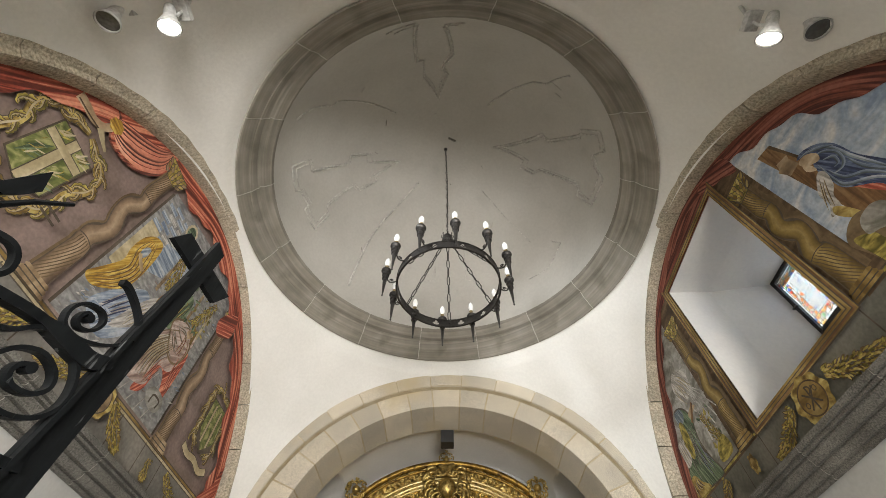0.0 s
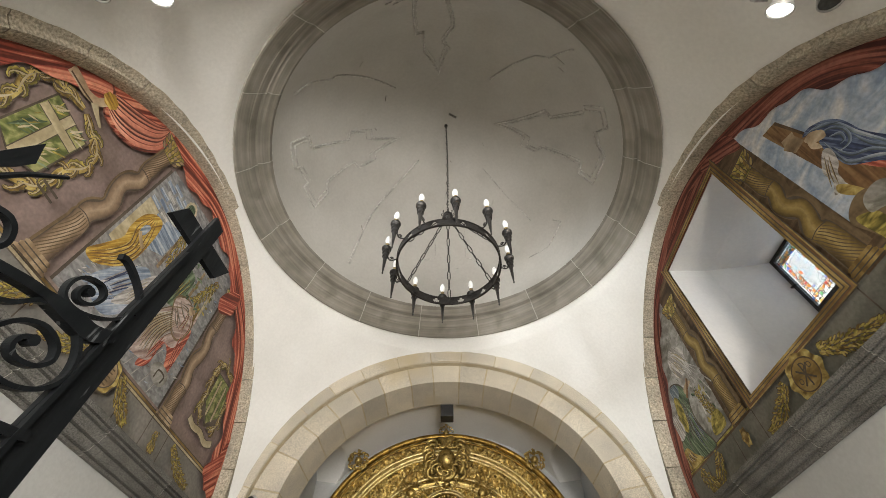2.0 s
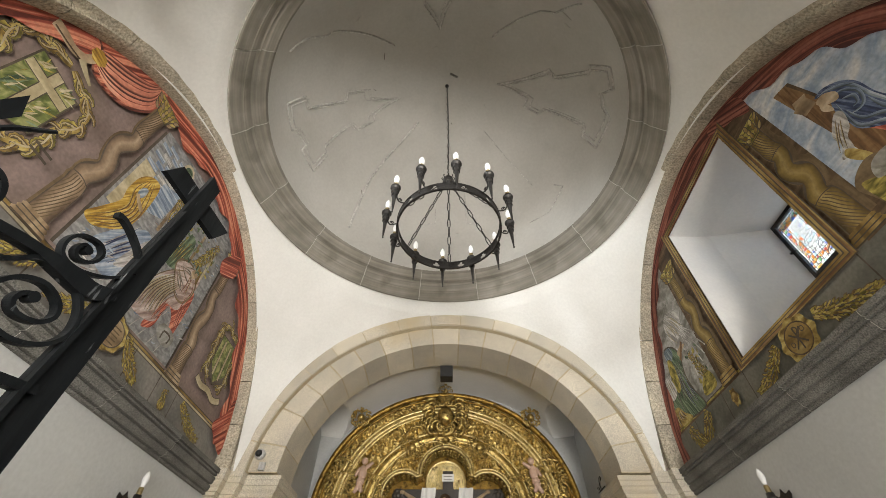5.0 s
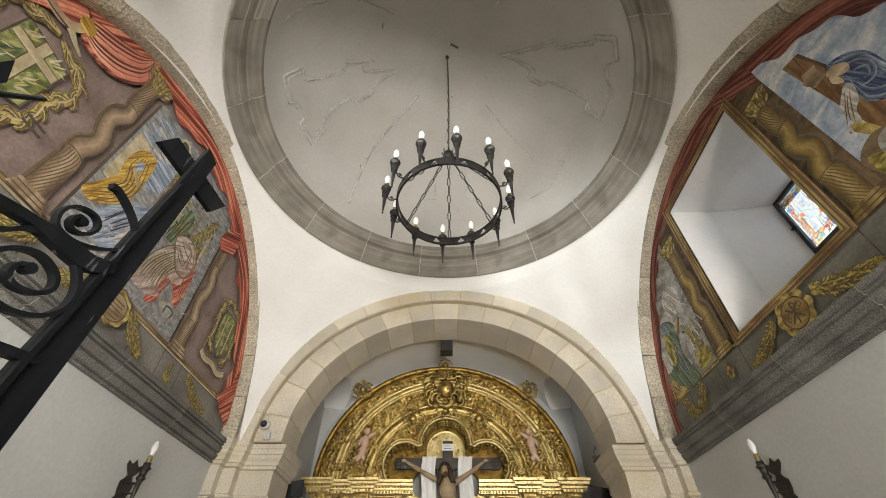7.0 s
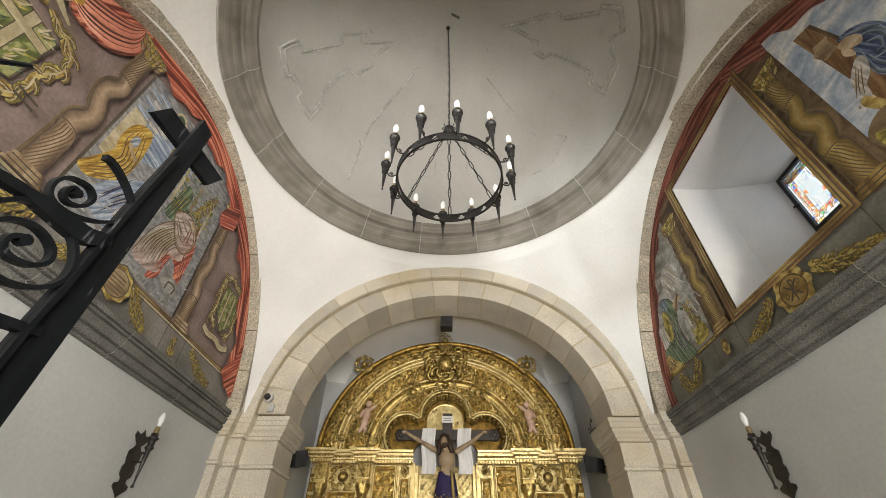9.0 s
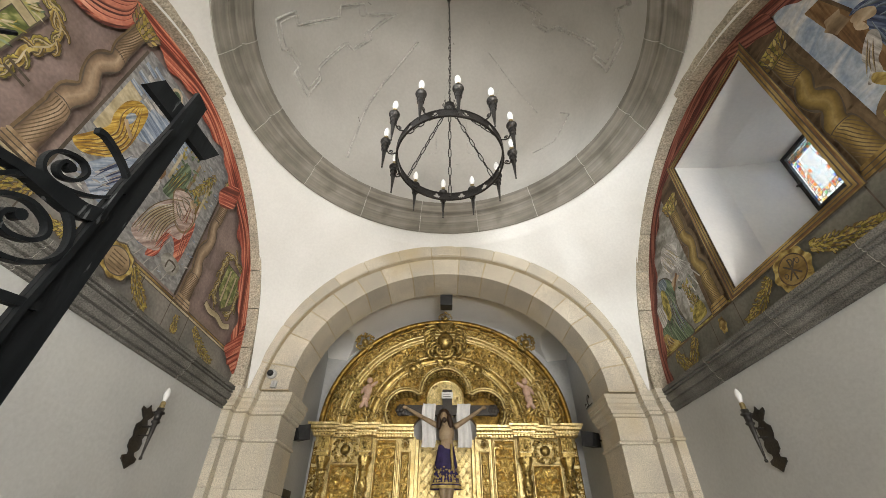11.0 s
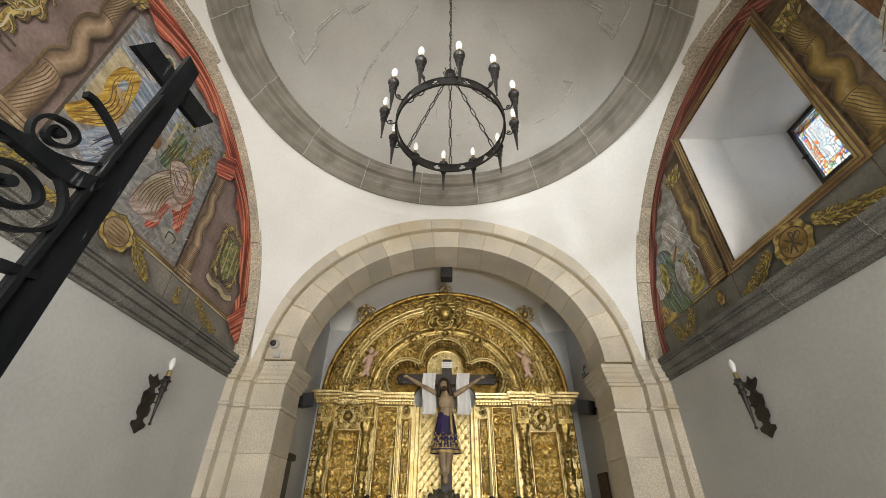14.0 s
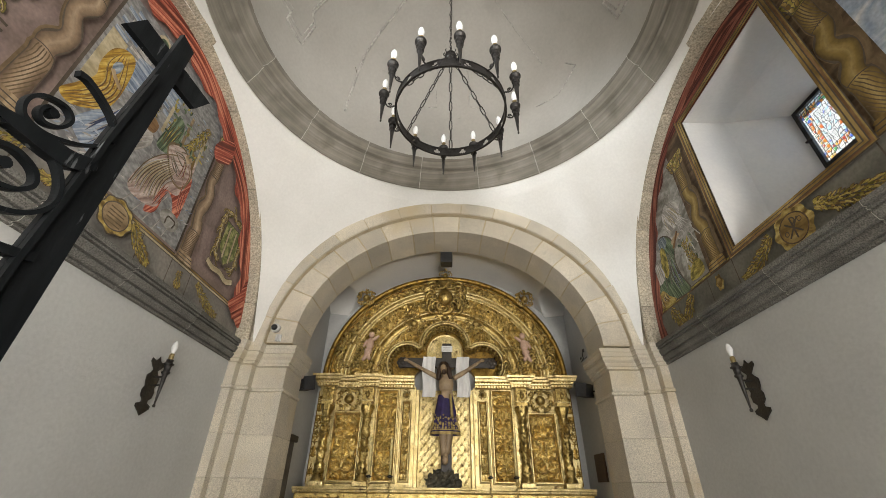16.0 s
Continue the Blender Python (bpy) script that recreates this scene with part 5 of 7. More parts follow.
    for dy in (-0.085, 0.085):
        w.strip("monogram_stroke", [(2.90 + dy + 0.02 * math.cos(t), 3.50 + (0.03 if dy < 0 else -0.03) + 0.022 * math.sin(t)) for t in (2 * math.pi * i / 12 for i in range(13))], 0.008, 4.2, P_LINE)
    w.garland(2.66, 3.55, 2.08, 3.36, 13, 3, 0.115)
    w.garland(3.14, 3.57, 3.62, 3.36, 10, 3, 0.11)
    w.disc("small_ornament", 3.98, 3.50, 0.06, 0.09, 3, P_GOLD, 6, 0.12)
    w.disc("small_ornament", 3.98, 3.50, 0.035, 0.055, 3.5, P_OCHRE)
    w.garland(4.50, 3.62, 4.78, 3.36, 6, 3, 0.13)
    w.garland(5.02, 3.62, 4.80, 3.36, 5, 3, 0.13)
    w.disc("small_ornament", 1.75, 3.50, 0.06, 0.09, 3, P_GOLD, 6, 0.12)


mural_west()
mural_east()

# ---- stained glass ----
LEAD = mat("lead_came", (0.03, 0.03, 0.032), (0.05, 0.05, 0.05), 9, 0.6, 0.3, 0.2, 60)
window = thing("stained_glass_window", "small leaded window of white, blue and orange glass", "window")


def stained_glass(name, cols):
    m = bpy.data.materials.new(name)
    m.use_nodes = True
    nt = m.node_tree
    n, l = nt.nodes, nt.links
    geo = n.new("ShaderNodeNewGeometry")
    r = n.new("ShaderNodeValToRGB")
    r.color_ramp.interpolation = "CONSTANT"
    for i, (p, c) in enumerate(cols):
        e = r.color_ramp.elements[i] if i < 2 else r.color_ramp.elements.new(p)
        e.position, e.color = p, (*c, 1)
    l.new(geo.outputs["Random Per Island"], r.inputs[0])
    tr, gl, mx = n.new("ShaderNodeBsdfTransparent"), n.new("ShaderNodeBsdfGlossy"), n.new("ShaderNodeMixShader")
    gl.inputs["Roughness"].default_value = 0.1
    mx.inputs[0].default_value = 0.06
    l.new(r.outputs[0], tr.inputs[0])
    l.new(tr.outputs[0], mx.inputs[1])
    l.new(gl.outputs[0], mx.inputs[2])
    l.new(mx.outputs[0], n["Material Output"].inputs[0])
    return m


GLASS_PALE = stained_glass("pale_glass", [(0, (0.80, 0.82, 0.80)), (0.55, (0.50, 0.70, 0.82)), (0.74, (0.70, 0.74, 0.72)), (0.86, (0.10, 0.20, 0.62)), (0.93, (0.75, 0.22, 0.06))])
GLASS_WARM = stained_glass("warm_glass", [(0, (0.75, 0.30, 0.04)), (0.25, (0.80, 0.78, 0.70)), (0.45, (0.55, 0.08, 0.03)), (0.60, (0.85, 0.50, 0.08)), (0.80, (0.10, 0.18, 0.55)), (0.90, (0.15, 0.45, 0.2))])
random.seed(21)
GX, GY0, GY1, GZ0, GZ1 = 4.24, 2.51, 3.36, 4.70, 5.48
NY, NZ = 22, 18
knot = {}
for i in range(NY + 1):
    for j in range(NZ + 1):
        jy = 0 if i in (0, NY, NY - 3, NY - 1) else random.uniform(-0.02, 0.02)
        jz = 0 if j in (0, NZ, NZ - 3, NZ - 1, 3) else random.uniform(-0.02, 0.02)
        knot[i, j] = Vector((GX, GY0 + (GY1 - GY0) * i / NY + jy, GZ0 + (GZ1 - GZ0) * j / NZ + jz))
panes = {True: ([], []), False: ([], [])}
lead_v, lead_f = [], []
for i in range(NY):
    for j in range(NZ):
        quad = [knot[i, j], knot[i + 1, j], knot[i + 1, j + 1], knot[i, j + 1]]
        mid = sum(quad, Vector()) / 4
        inner = [q + (mid - q).normalized() * 0.008 for q in quad]
        pane_v, pane_f = panes[i in (NY - 3, NY - 2, 1, 2) or j in (NZ - 2, NZ - 3, 1, 2)]
        o = len(pane_v)
        pane_v += inner
        pane_f.append((o, o + 1, o + 2, o + 3))
        o = len(lead_v)
        lead_v += [q + Vector((-0.004, 0, 0)) for q in quad] + [q + Vector((-0.004, 0, 0)) for q in inner]
        lead_f += [(o + k, o + (k + 1) % 4, o + 4 + (k + 1) % 4, o + 4 + k) for k in range(4)]
part("middle_panes", mesh("middle_panes", *panes[False], GLASS_PALE), parent=window, label="white and pale blue leaded panes")
part("border_panes", mesh("border_panes", *panes[True], GLASS_WARM), parent=window, label="orange and red leaded border panes")
for q in ((GY1 - 0.09, GZ1 - 0.085), (GY1 - 0.09, 5.06)):
    part("roundel", moved(join(lathe_data([(0.034, 0), (0.037, 0.003), (0.042, 0)], 20), lathe_data([(0.014, 0), (0.017, 0.003), (0.021, 0)], 16)), Matrix.Translation((GX - 0.008, *q)) @ pose(0, 0, 0, 0, -90, 0)), LEAD, window)
part("lead_lines", mesh("lead_lines", lead_v, lead_f, LEAD), parent=window)
for a in (join(box_data(GX - 0.02, GY0 - 0.05, GZ0 - 0.05, GX + 0.02, GY0, GZ1 + 0.05), box_data(GX - 0.02, GY1, GZ0 - 0.05, GX + 0.02, GY1 + 0.05, GZ1 + 0.05)),
          join(box_data(GX - 0.018, GY0, GZ0 - 0.05, GX + 0.018, GY1, GZ0), box_data(GX - 0.018, GY0, GZ1, GX + 0.018, GY1, GZ1 + 0.05))):
    part("window_frame", a, IRON, window)
part("window_latch", box_bm(GX - 0.05, GY1 - 0.02, 5.05, GX - 0.015, GY1 + 0.06, 5.07, 0.004), IRON, window)
SKYGLOW = glow("bright_sky", (0.95, 0.97, 1.0), 1.5)
tagged(part("sky_backdrop", box_data(4.9, 1.6, 4.0, 4.92, 4.4, 6.4), SKYGLOW), "bright overcast sky outside the window", "sky", kind="structure")

# ---- strapwork relief on the dome ----
strapwork = thing("dome_strapwork", "faint plaster strapwork outlines on the dome", "relief")


def on_dome(azimuth, height, lift=0.004):
    """A point of the dome by azimuth in degrees and the angle over the springing."""
    t, a = radians(height), radians(azimuth)
    k = 1 - lift / EYE_R
    return (EYE_R * k * math.cos(t) * math.cos(a), YC + EYE_R * k * math.cos(t) * math.sin(a), EYE_Z + (TOP_Z - EYE_Z) * k * math.sin(t))


def dome_line(points, radius=0.014):
    fine = []
    for (a0, h0), (a1, h1) in zip(points, points[1:]):
        n = max(2, int(math.hypot(a1 - a0, h1 - h0) / 3))
        fine += [on_dome(a0 + (a1 - a0) * i / n, h0 + (h1 - h0) * i / n) for i in range(n)]
    fine.append(on_dome(*points[-1]))
    return tube_data(fine, radius, 6)


DIRTY_PLASTER = mat("dirty_plaster", (0.60, 0.585, 0.55), (0.42, 0.41, 0.38), 4, 0.9, 0, 0.4, 30)
WEST_STRAP = [(-169, 14), (-170, 25), (-175, 25), (-179, 45), (-174, 46), (-176, 56), (-182, 56), (-190, 69), (-195, 55), (-199, 55), (-198, 46), (-193, 45), (-194, 28), (-198, 26), (-198, 16), (-188, 16), (-188, 19), (-180, 17), (-179, 14), (-169, 14)]
EAST_STRAP = [(-6, 68), (-18, 44), (-14, 43), (-20, 24), (-22, 24), (-24, 12), (-17, 11), (-13, 18), (-8, 16), (-6, 12), (7, 15), (7, 24), (3, 24), (5, 46), (9, 48), (8, 55), (2, 54), (-6, 68)]
SOUTH_STRAP = [(-109, 17), (-99, 14), (-105, 44), (-101, 44), (-104, 54), (-97, 66), (-88, 53), (-92, 51), (-86, 42), (-90, 20), (-84, 17)]


def inset(line, k):
    """The same outline drawn a little smaller about its middle."""
    ma, mh = sum(a for a, _ in line) / len(line), sum(h for _, h in line) / len(line)
    return [(ma + (a - ma) * k, mh + (h - mh) * k) for a, h in line]


for line, rad in ((WEST_STRAP, 0.017), (inset(WEST_STRAP, 0.88), 0.010), (EAST_STRAP, 0.019), (inset(EAST_STRAP, 0.88), 0.012), (SOUTH_STRAP, 0.016), (inset(SOUTH_STRAP, 0.86), 0.010),
                  ([(-150, 12), (-147, 20), (-146, 31), (-144, 32), (-143, 35), (-140, 48), (-138, 61)], 0.016), ([(-51, 61), (-49, 47), (-47, 36), (-44, 31), (-46, 14)], 0.014),
                  ([(131, 70), (133, 60), (136, 47), (137, 36), (136, 20), (136, 8)], 0.020), ([(32, 23), (29, 19), (40, 14), (50, 15)], 0.010),
                  ([(73, 23), (80, 26), (79, 40), (88, 66), (97, 40), (96, 26), (102, 25)], 0.008), ([(41, 30), (45, 48), (47, 64)], 0.009)):
    part("strap_outline", dome_line(line, rad), DIRTY_PLASTER, strapwork, smooth=True)
DARK_SPOT = mat("dark_chip", (0.12, 0.115, 0.10), (0.2, 0.19, 0.17), 20, 0.95)
random.seed(8)
for k in range(15):
    a, h = random.uniform(0, 360), random.uniform(20, 75)
    part("plaster_chip", dome_line([(a, h), (a + random.uniform(1, 5), h + random.uniform(-2, 2))], random.uniform(0.005, 0.012)), DARK_SPOT if k % 4 == 0 else DOME_PLASTER, strapwork)
part("plaster_hole", dome_line([(-77, 84.5), (-52, 84.5), (-41, 84)], 0.020), DARK_SPOT, strapwork, "dark chipped hole at the crown")

# ---- chandelier ----
# slight emission whitens these bulbs in place of the daylight on them
BULB = glow("frosted_bulb", (1.0, 0.97, 0.92), 0.13)
COLD_BULB = mat("unlit_frosted_bulb", (0.74, 0.74, 0.73), (0.68, 0.68, 0.67), 9, 0.25, 0, 0.05, 40, grain=0.03)
SOCKET = mat("brass_socket", (0.35, 0.27, 0.13), (0.25, 0.2, 0.1), 10, 0.4, 0.7)


def chandelier(cx, cy, cz):
    ch = thing("chandelier", "black wrought-iron ring chandelier with twelve candle bulbs", "chandelier", at=(cx, cy, cz))
    R, H = 0.57, 0.05
    nu, nv = 432, 12
    vs = [(r * math.cos(2 * math.pi * i / nu), r * math.sin(2 * math.pi * i / nu), -H + 2 * H * j / nv) for r in (R, R - 0.008) for i in range(nu) for j in range(nv + 1)]
    fs = []
    m = nv + 1

    def open_at(i, j):
        """Inside one of the twelve trefoil cut-outs."""
        a = (i + 0.5) % 36 - 18
        y, z = a / nu * 2 * math.pi * R, -H + 2 * H * (j + 0.5) / nv
        return any(math.hypot(y - p, z - q) < 0.0195 for p, q in ((0, 0.02), (-0.021, -0.010), (0.021, -0.010))) or (abs(y) < 0.005 and -0.036 < z < 0)
    holes = {(i, j) for i in range(nu) for j in range(nv) if open_at(i, j)}
    for i in range(nu):
        i2 = (i + 1) % nu
        for j in range(nv):
            if (i, j) in holes:
                continue
            for o, flip in ((0, False), (nu * m, True)):
                f = (o + i * m + j, o + i2 * m + j, o + i2 * m + j + 1, o + i * m + j + 1)
                fs.append(f[::-1] if flip else f)
    part("ring_band", (vs, fs), IRON, ch, "pierced flat iron band")
    for z in (-H, H):
        part("ring_rim", moved(lathe_data([(R - 0.014, -0.006), (R + 0.006, -0.006), (R + 0.006, 0.006), (R - 0.014, 0.006), (R - 0.014, -0.006)], 72), pose(0, 0, z)), IRON, ch)
    cup = mesh("torch_cup", *lathe_data([(0.0, -0.25), (0.007, -0.248), (0.010, -0.238), (0.006, -0.226), (0.009, -0.20), (0.024, 0.02), (0.034, 0.026), (0.035, 0.038), (0.026, 0.046), (0.028, 0.08), (0.041, 0.086), (0.042, 0.10), (0.031, 0.108), (0.034, 0.135), (0.052, 0.15), (0.056, 0.158), (0.056, 0.172), (0.046, 0.178), (0.02, 0.18), (0.0, 0.18)], 20), IRON)
    sleeve = mesh("socket", *lathe_data([(0.026, 0.178), (0.028, 0.195), (0.020, 0.205), (0.021, 0.235), (0.025, 0.245), (0.014, 0.252), (0, 0.252)], 12), SOCKET)
    bulb = mesh("bulb", *lathe_data([(0.0, 0.245), (0.014, 0.247), (0.020, 0.27), (0.030, 0.305), (0.031, 0.33), (0.025, 0.365), (0.012, 0.395), (0.0, 0.402)], 14), BULB, smooth=True)
    arm = mesh("bracket", *join(tube_data([(-0.13, 0, 0.0), (-0.08, 0, -0.025), (-0.05, 0, -0.02), (-0.035, 0, 0.01), (-0.02, 0, 0.03)], 0.008, 6),
                                tube_data([(-0.075 + 0.022 * (1 - t / 9) * math.cos(t), 0, 0.012 + 0.022 * (1 - t / 9) * math.sin(t)) for t in (k * 0.6 for k in range(13))], 0.006, 6)), IRON)
    for k in range(12):
        a = k * 30 + 6
        torch = new("torch")
        torch.parent = ch
        torch.matrix_basis = pose(0, 0, 0, 0, 0, a) @ pose(0.70, 0, 0.03)
        for n, me in (("cup", cup), ("socket", sleeve), ("bulb", bulb), ("bracket", arm)):
            part(n, me, parent=torch)
    # chains to the hub
    link = tube_data([(0.017 * math.cos(t), 0, 0.040 * math.sin(t) + (0.018 if math.sin(t) > 0 else -0.018)) for t in (2 * math.pi * k / 14 for k in range(14))], 0.0062, 5, closed=True)
    hub_z = 0.90
    for k in range(6):
        a = radians(k * 60 + 29)
        p0, p1 = Vector((0.55 * math.cos(a), 0.55 * math.sin(a), 0.03)), Vector((0.05 * math.cos(a), 0.05 * math.sin(a), hub_z))
        n = 9
        d = (p1 - p0).normalized().to_track_quat("Z", "Y").to_matrix().to_4x4()
        bits = []
        for i in range(n):
            c = p0 + (p1 - p0) * ((i + 0.5) / n)
            bits.append(moved(link, Matrix.Translation(c) @ d @ pose(0, 0, 0, 0, 0, 90 * (i % 2) + 20)))
        part("chain", join(*bits), IRON, ch, "iron link chain", smooth=True)
        part("chain_hook", tube_data([p0 + Vector((0, 0, -0.04)), p0], 0.008, 6), IRON, ch)
    part("hub", moved(lathe_data([(0, -0.03), (0.05, -0.03), (0.07, -0.01), (0.072, 0.02), (0.06, 0.03), (0.058, 0.07), (0.065, 0.08), (0.05, 0.11), (0.02, 0.13), (0.012, 0.16), (0, 0.16)], 20), pose(0, 0, hub_z)), IRON, ch, smooth=True)
    for k in range(8):
        a = radians(45 * k)
        part("hub_leaf", tube_data([(0.06 * math.cos(a), 0.06 * math.sin(a), hub_z + 0.06), (0.085 * math.cos(a), 0.085 * math.sin(a), hub_z + 0.10), (0.07 * math.cos(a), 0.07 * math.sin(a), hub_z + 0.13)], 0.006, 5), IRON, ch)
    top = TOP_Z - cz - 0.01
    small = tube_data([(0.009 * math.cos(t), 0, 0.026 * math.sin(t)) for t in (2 * math.pi * k / 8 for k in range(8))], 0.0045, 4, closed=True)
    n = int((top - hub_z - 0.16) / 0.042)
    part("hanging_chain", join(*[moved(small, pose(0.015 * math.sin(i / n * math.pi), 0, hub_z + 0.17 + i * (top - hub_z - 0.18) / n, 0, 0, 90 * (i % 2))) for i in range(n + 1)]), IRON, ch, "long thin chain")
    part("power_cord", tube_data([(0.012 * math.sin(i * 1.1), 0.012 * math.cos(i * 1.1), hub_z + 0.15 + i * (top - hub_z - 0.15) / 60) for i in range(61)], 0.005, 5), IRON, ch)
    part("ceiling_hook", moved(lathe_data([(0, 0.02), (0.035, 0.01), (0.03, -0.02), (0.012, -0.04), (0, -0.05)], 12), pose(0, 0, top)), IRON, ch)


chandelier(0.0, YC, 4.86)

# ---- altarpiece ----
# darker copy of the gilding, with the shade of recesses and sides in its colour
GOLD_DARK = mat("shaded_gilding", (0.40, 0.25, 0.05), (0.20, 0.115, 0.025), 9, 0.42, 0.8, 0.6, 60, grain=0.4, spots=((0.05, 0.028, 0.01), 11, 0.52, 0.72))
GOLD_BRIGHT = mat("bright_carved_gilding", (0.80, 0.64, 0.29), (0.52, 0.38, 0.13), 12, 0.36, 0.86, 0.6, 85, grain=0.35, spots=((0.12, 0.075, 0.025), 20, 0.60, 0.72))
GOLD_PLAIN = mat("smooth_gilding", (0.79, 0.65, 0.33), (0.53, 0.40, 0.16), 8, 0.38, 0.82, 0.6, 70, grain=0.35, spots=((0.16, 0.10, 0.035), 11, 0.58, 0.74))
ALTAR_Y = 7.42
altarpiece = thing("altarpiece", "gilded carved baroque altarpiece with an arched top", "altarpiece", at=(-0.035, 0, 0))
altarpiece.scale = (0.982, 1, 1)


def ridge(x, z, k):
    """Leafy relief: ridges of a warped noise, 0 to 1."""
    p = Vector((x * k, z * k, 3.7))
    w = Vector((noise.noise(p * 0.7), noise.noise(p * 0.7 + Vector((5, 2, 9))), 0)) * 1.1
    a = 1 - abs(noise.noise(p + w)) * 2.2
    b = 1 - abs(noise.noise((p + w) * 2.1 + Vector((9, 1, 4)))) * 2.0
    c = 1 - abs(noise.noise((p + w) * 4.3 + Vector((2, 7, 1)))) * 2.0
    return max(0.0, 0.55 * a + 0.30 * b + 0.18 * c)


def scrolls(x, z, w, h):
    """Symmetrical scrollwork for a panel: spiral stems mirrored about the middle, in tiers, with leafy ridges."""
    tier = max(0.3, min(w * 1.1, 0.5))
    n = max(1, round(h / tier))
    step = h / n
    zz = (z % step) / step - 0.5
    cx, cz = abs(x) / (w / 2) - 0.48, zz * step / (w / 2)
    r, t = math.hypot(cx, cz), math.atan2(cz, cx)
    spiral = math.cos(t * 1.0 + r * 13.0)
    edge = max(0.0, 1 - max(abs(x) / (w / 2), 0) ** 8)
    stem = math.exp(-((abs(x) / (w / 2)) / 0.12) ** 2) * (0.6 + 0.4 * math.cos(z / step * 4 * math.pi))
    return (0.55 * max(0, spiral) * (r < 0.75) + 0.8 * ridge(abs(x), z, 13) + 0.45 * stem) * edge


def carved_panel(name, x0, x1, z0, z1, y, depth, owner, dens=95, label="", material=None):
    w, h = x1 - x0, z1 - z0
    nu, nv = max(8, int(w * dens)), max(8, int(h * dens))

    def fn(u, v):
        x, z = (u - 0.5) * w, v * h
        e = min(u, 1 - u, v, 1 - v)
        return (x0 + w / 2 + x, y - depth * scrolls(x, z, w, h) * min(1, e * 25), z0 + z)
    return part(name, sheet(fn, nu, nv), material or GOLD, owner, label or "gilded panel of carved scrolling leaves", smooth=True)


def frame_bars(name, x0, x1, z0, z1, y, width, depth, owner, material=None):
    """A raised moulding round a panel, mitred at the corners."""
    prof = [(0, 0), (0, depth * 0.6), (width * 0.2, depth), (width * 0.45, depth), (width * 0.6, depth * 0.55), (width * 0.85, depth * 0.5), (width, 0)]
    vs, fs = [], []
    for sx, sz in ((-1, -1), (1, -1), (1, 1), (-1, 1)):
        for o, d in prof:
            vs.append(((x0 - o) if sx < 0 else (x1 + o), y - d, (z0 - o) if sz < 0 else (z1 + o)))
    n = len(prof)
    for c in range(4):
        for k in range(n - 1):
            a, b = c * n + k, ((c + 1) % 4) * n + k
            fs.append((a, b, b + 1, a + 1))
    return part(name, (vs, fs), material or GOLD_PLAIN, owner)


def gilt_column(x, z0, z1, y, owner, r=0.075):
    """A carved column: base, bulbous shaft with bands and leaves, capital."""
    h = z1 - z0
    prof = [(r * 1.35, 0), (r * 1.35, 0.04), (r * 1.1, 0.05), (r * 1.2, 0.075), (r * 0.9, 0.09)]
    for i in range(1, 70):
        t = i / 70
        prof.append((r * (0.80 + 0.10 * math.sin(t * 19) + 0.05 * math.sin(t * 47)), 0.09 + (h - 0.30) * t))
    prof += [(r * 0.8, h - 0.20), (r * 1.05, h - 0.19), (r * 0.9, h - 0.17), (r * 1.25, h - 0.09), (r * 1.5, h - 0.04), (r * 1.5, h)]
    vs, fs = lathe_data(prof, 28)
    out = []
    for vx, vy, vz in vs:
        a = math.atan2(vy, vx)
        k = 1 + (0.16 * math.sin(a * 4 + vz * 24) * math.sin(vz * 37) + 0.34 * ridge(a * 0.12 + x, vz, 17) if 0.1 < vz < h - 0.18 else 0.08 * math.cos(a * 6) * (vz > h - 0.16))
        out.append((vx * k, vy * k, vz))
    col = part("column", moved((out, fs), pose(x, y, z0)), GOLD, owner, "carved gilded column", smooth=True)
    return col


def leaf_cluster(name, x, y, z, rx, rz, owner, seed=1, n=26, depth=0.06, material=None, center=True, pieces=False):
    """A symmetrical carved cartouche: a boss with curling leaves and scrolls round it."""
    rnd = random.Random(seed)
    bits = []
    if center:
        bits.append(([(x + rx * 0.45 * p[0], y - depth * 1.3 * max(0, p[1]), z + rz * 0.5 * p[2]) for p in sphere_pts()], SPHERE[1]))
    for i in range(n // 2):
        t = -math.pi / 2 + math.pi * (i + 0.5) / (n // 2)
        k = rnd.uniform(0.6, 0.95)
        turn, size = rnd.uniform(-1.2, 1.2), rnd.uniform(0.22, 0.38)
        for s in (-1, 1):
            c = Vector((x + s * rx * k * math.cos(t), y - depth * rnd.uniform(0.2, 0.8), z + rz * k * math.sin(t)))
            pts = []
            for q in range(9):
                f = q / 8
                rad = size * (1 - f * 0.8) * min(rx, rz)
                ang = t + turn + f * 4.2
                pts.append(c + Vector((s * rad * math.cos(ang), -depth * 0.5 * f, rad * math.sin(ang))))
            bits.append(tube_data(pts, min(rx, rz) * 0.10, 6, lambda f: 1.15 - 0.75 * f))
    if pieces:
        boss = part(name, bits[0], material or GOLD, owner, smooth=True)
        for bit in bits[1:]:
            part("leaf", bit, material or GOLD, boss, smooth=True)
        return boss
    return part(name, join(*bits), material or GOLD, owner, smooth=True)


_b = bmesh.new()
bmesh.ops.create_icosphere(_b, subdivisions=2, radius=1.0)
SPHERE = ([tuple(v.co) for v in _b.verts], [tuple(v.index for v in f.verts) for f in _b.faces])
_b.free()


def sphere_pts():
    return [(p[0], -p[1], p[2]) for p in SPHERE[0]]


def ball(c, r):
    """An ellipsoid at c with radii r."""
    return [(c[0] + p[0] * r[0], c[1] + p[1] * r[1], c[2] + p[2] * r[2]) for p in SPHERE[0]], SPHERE[1]


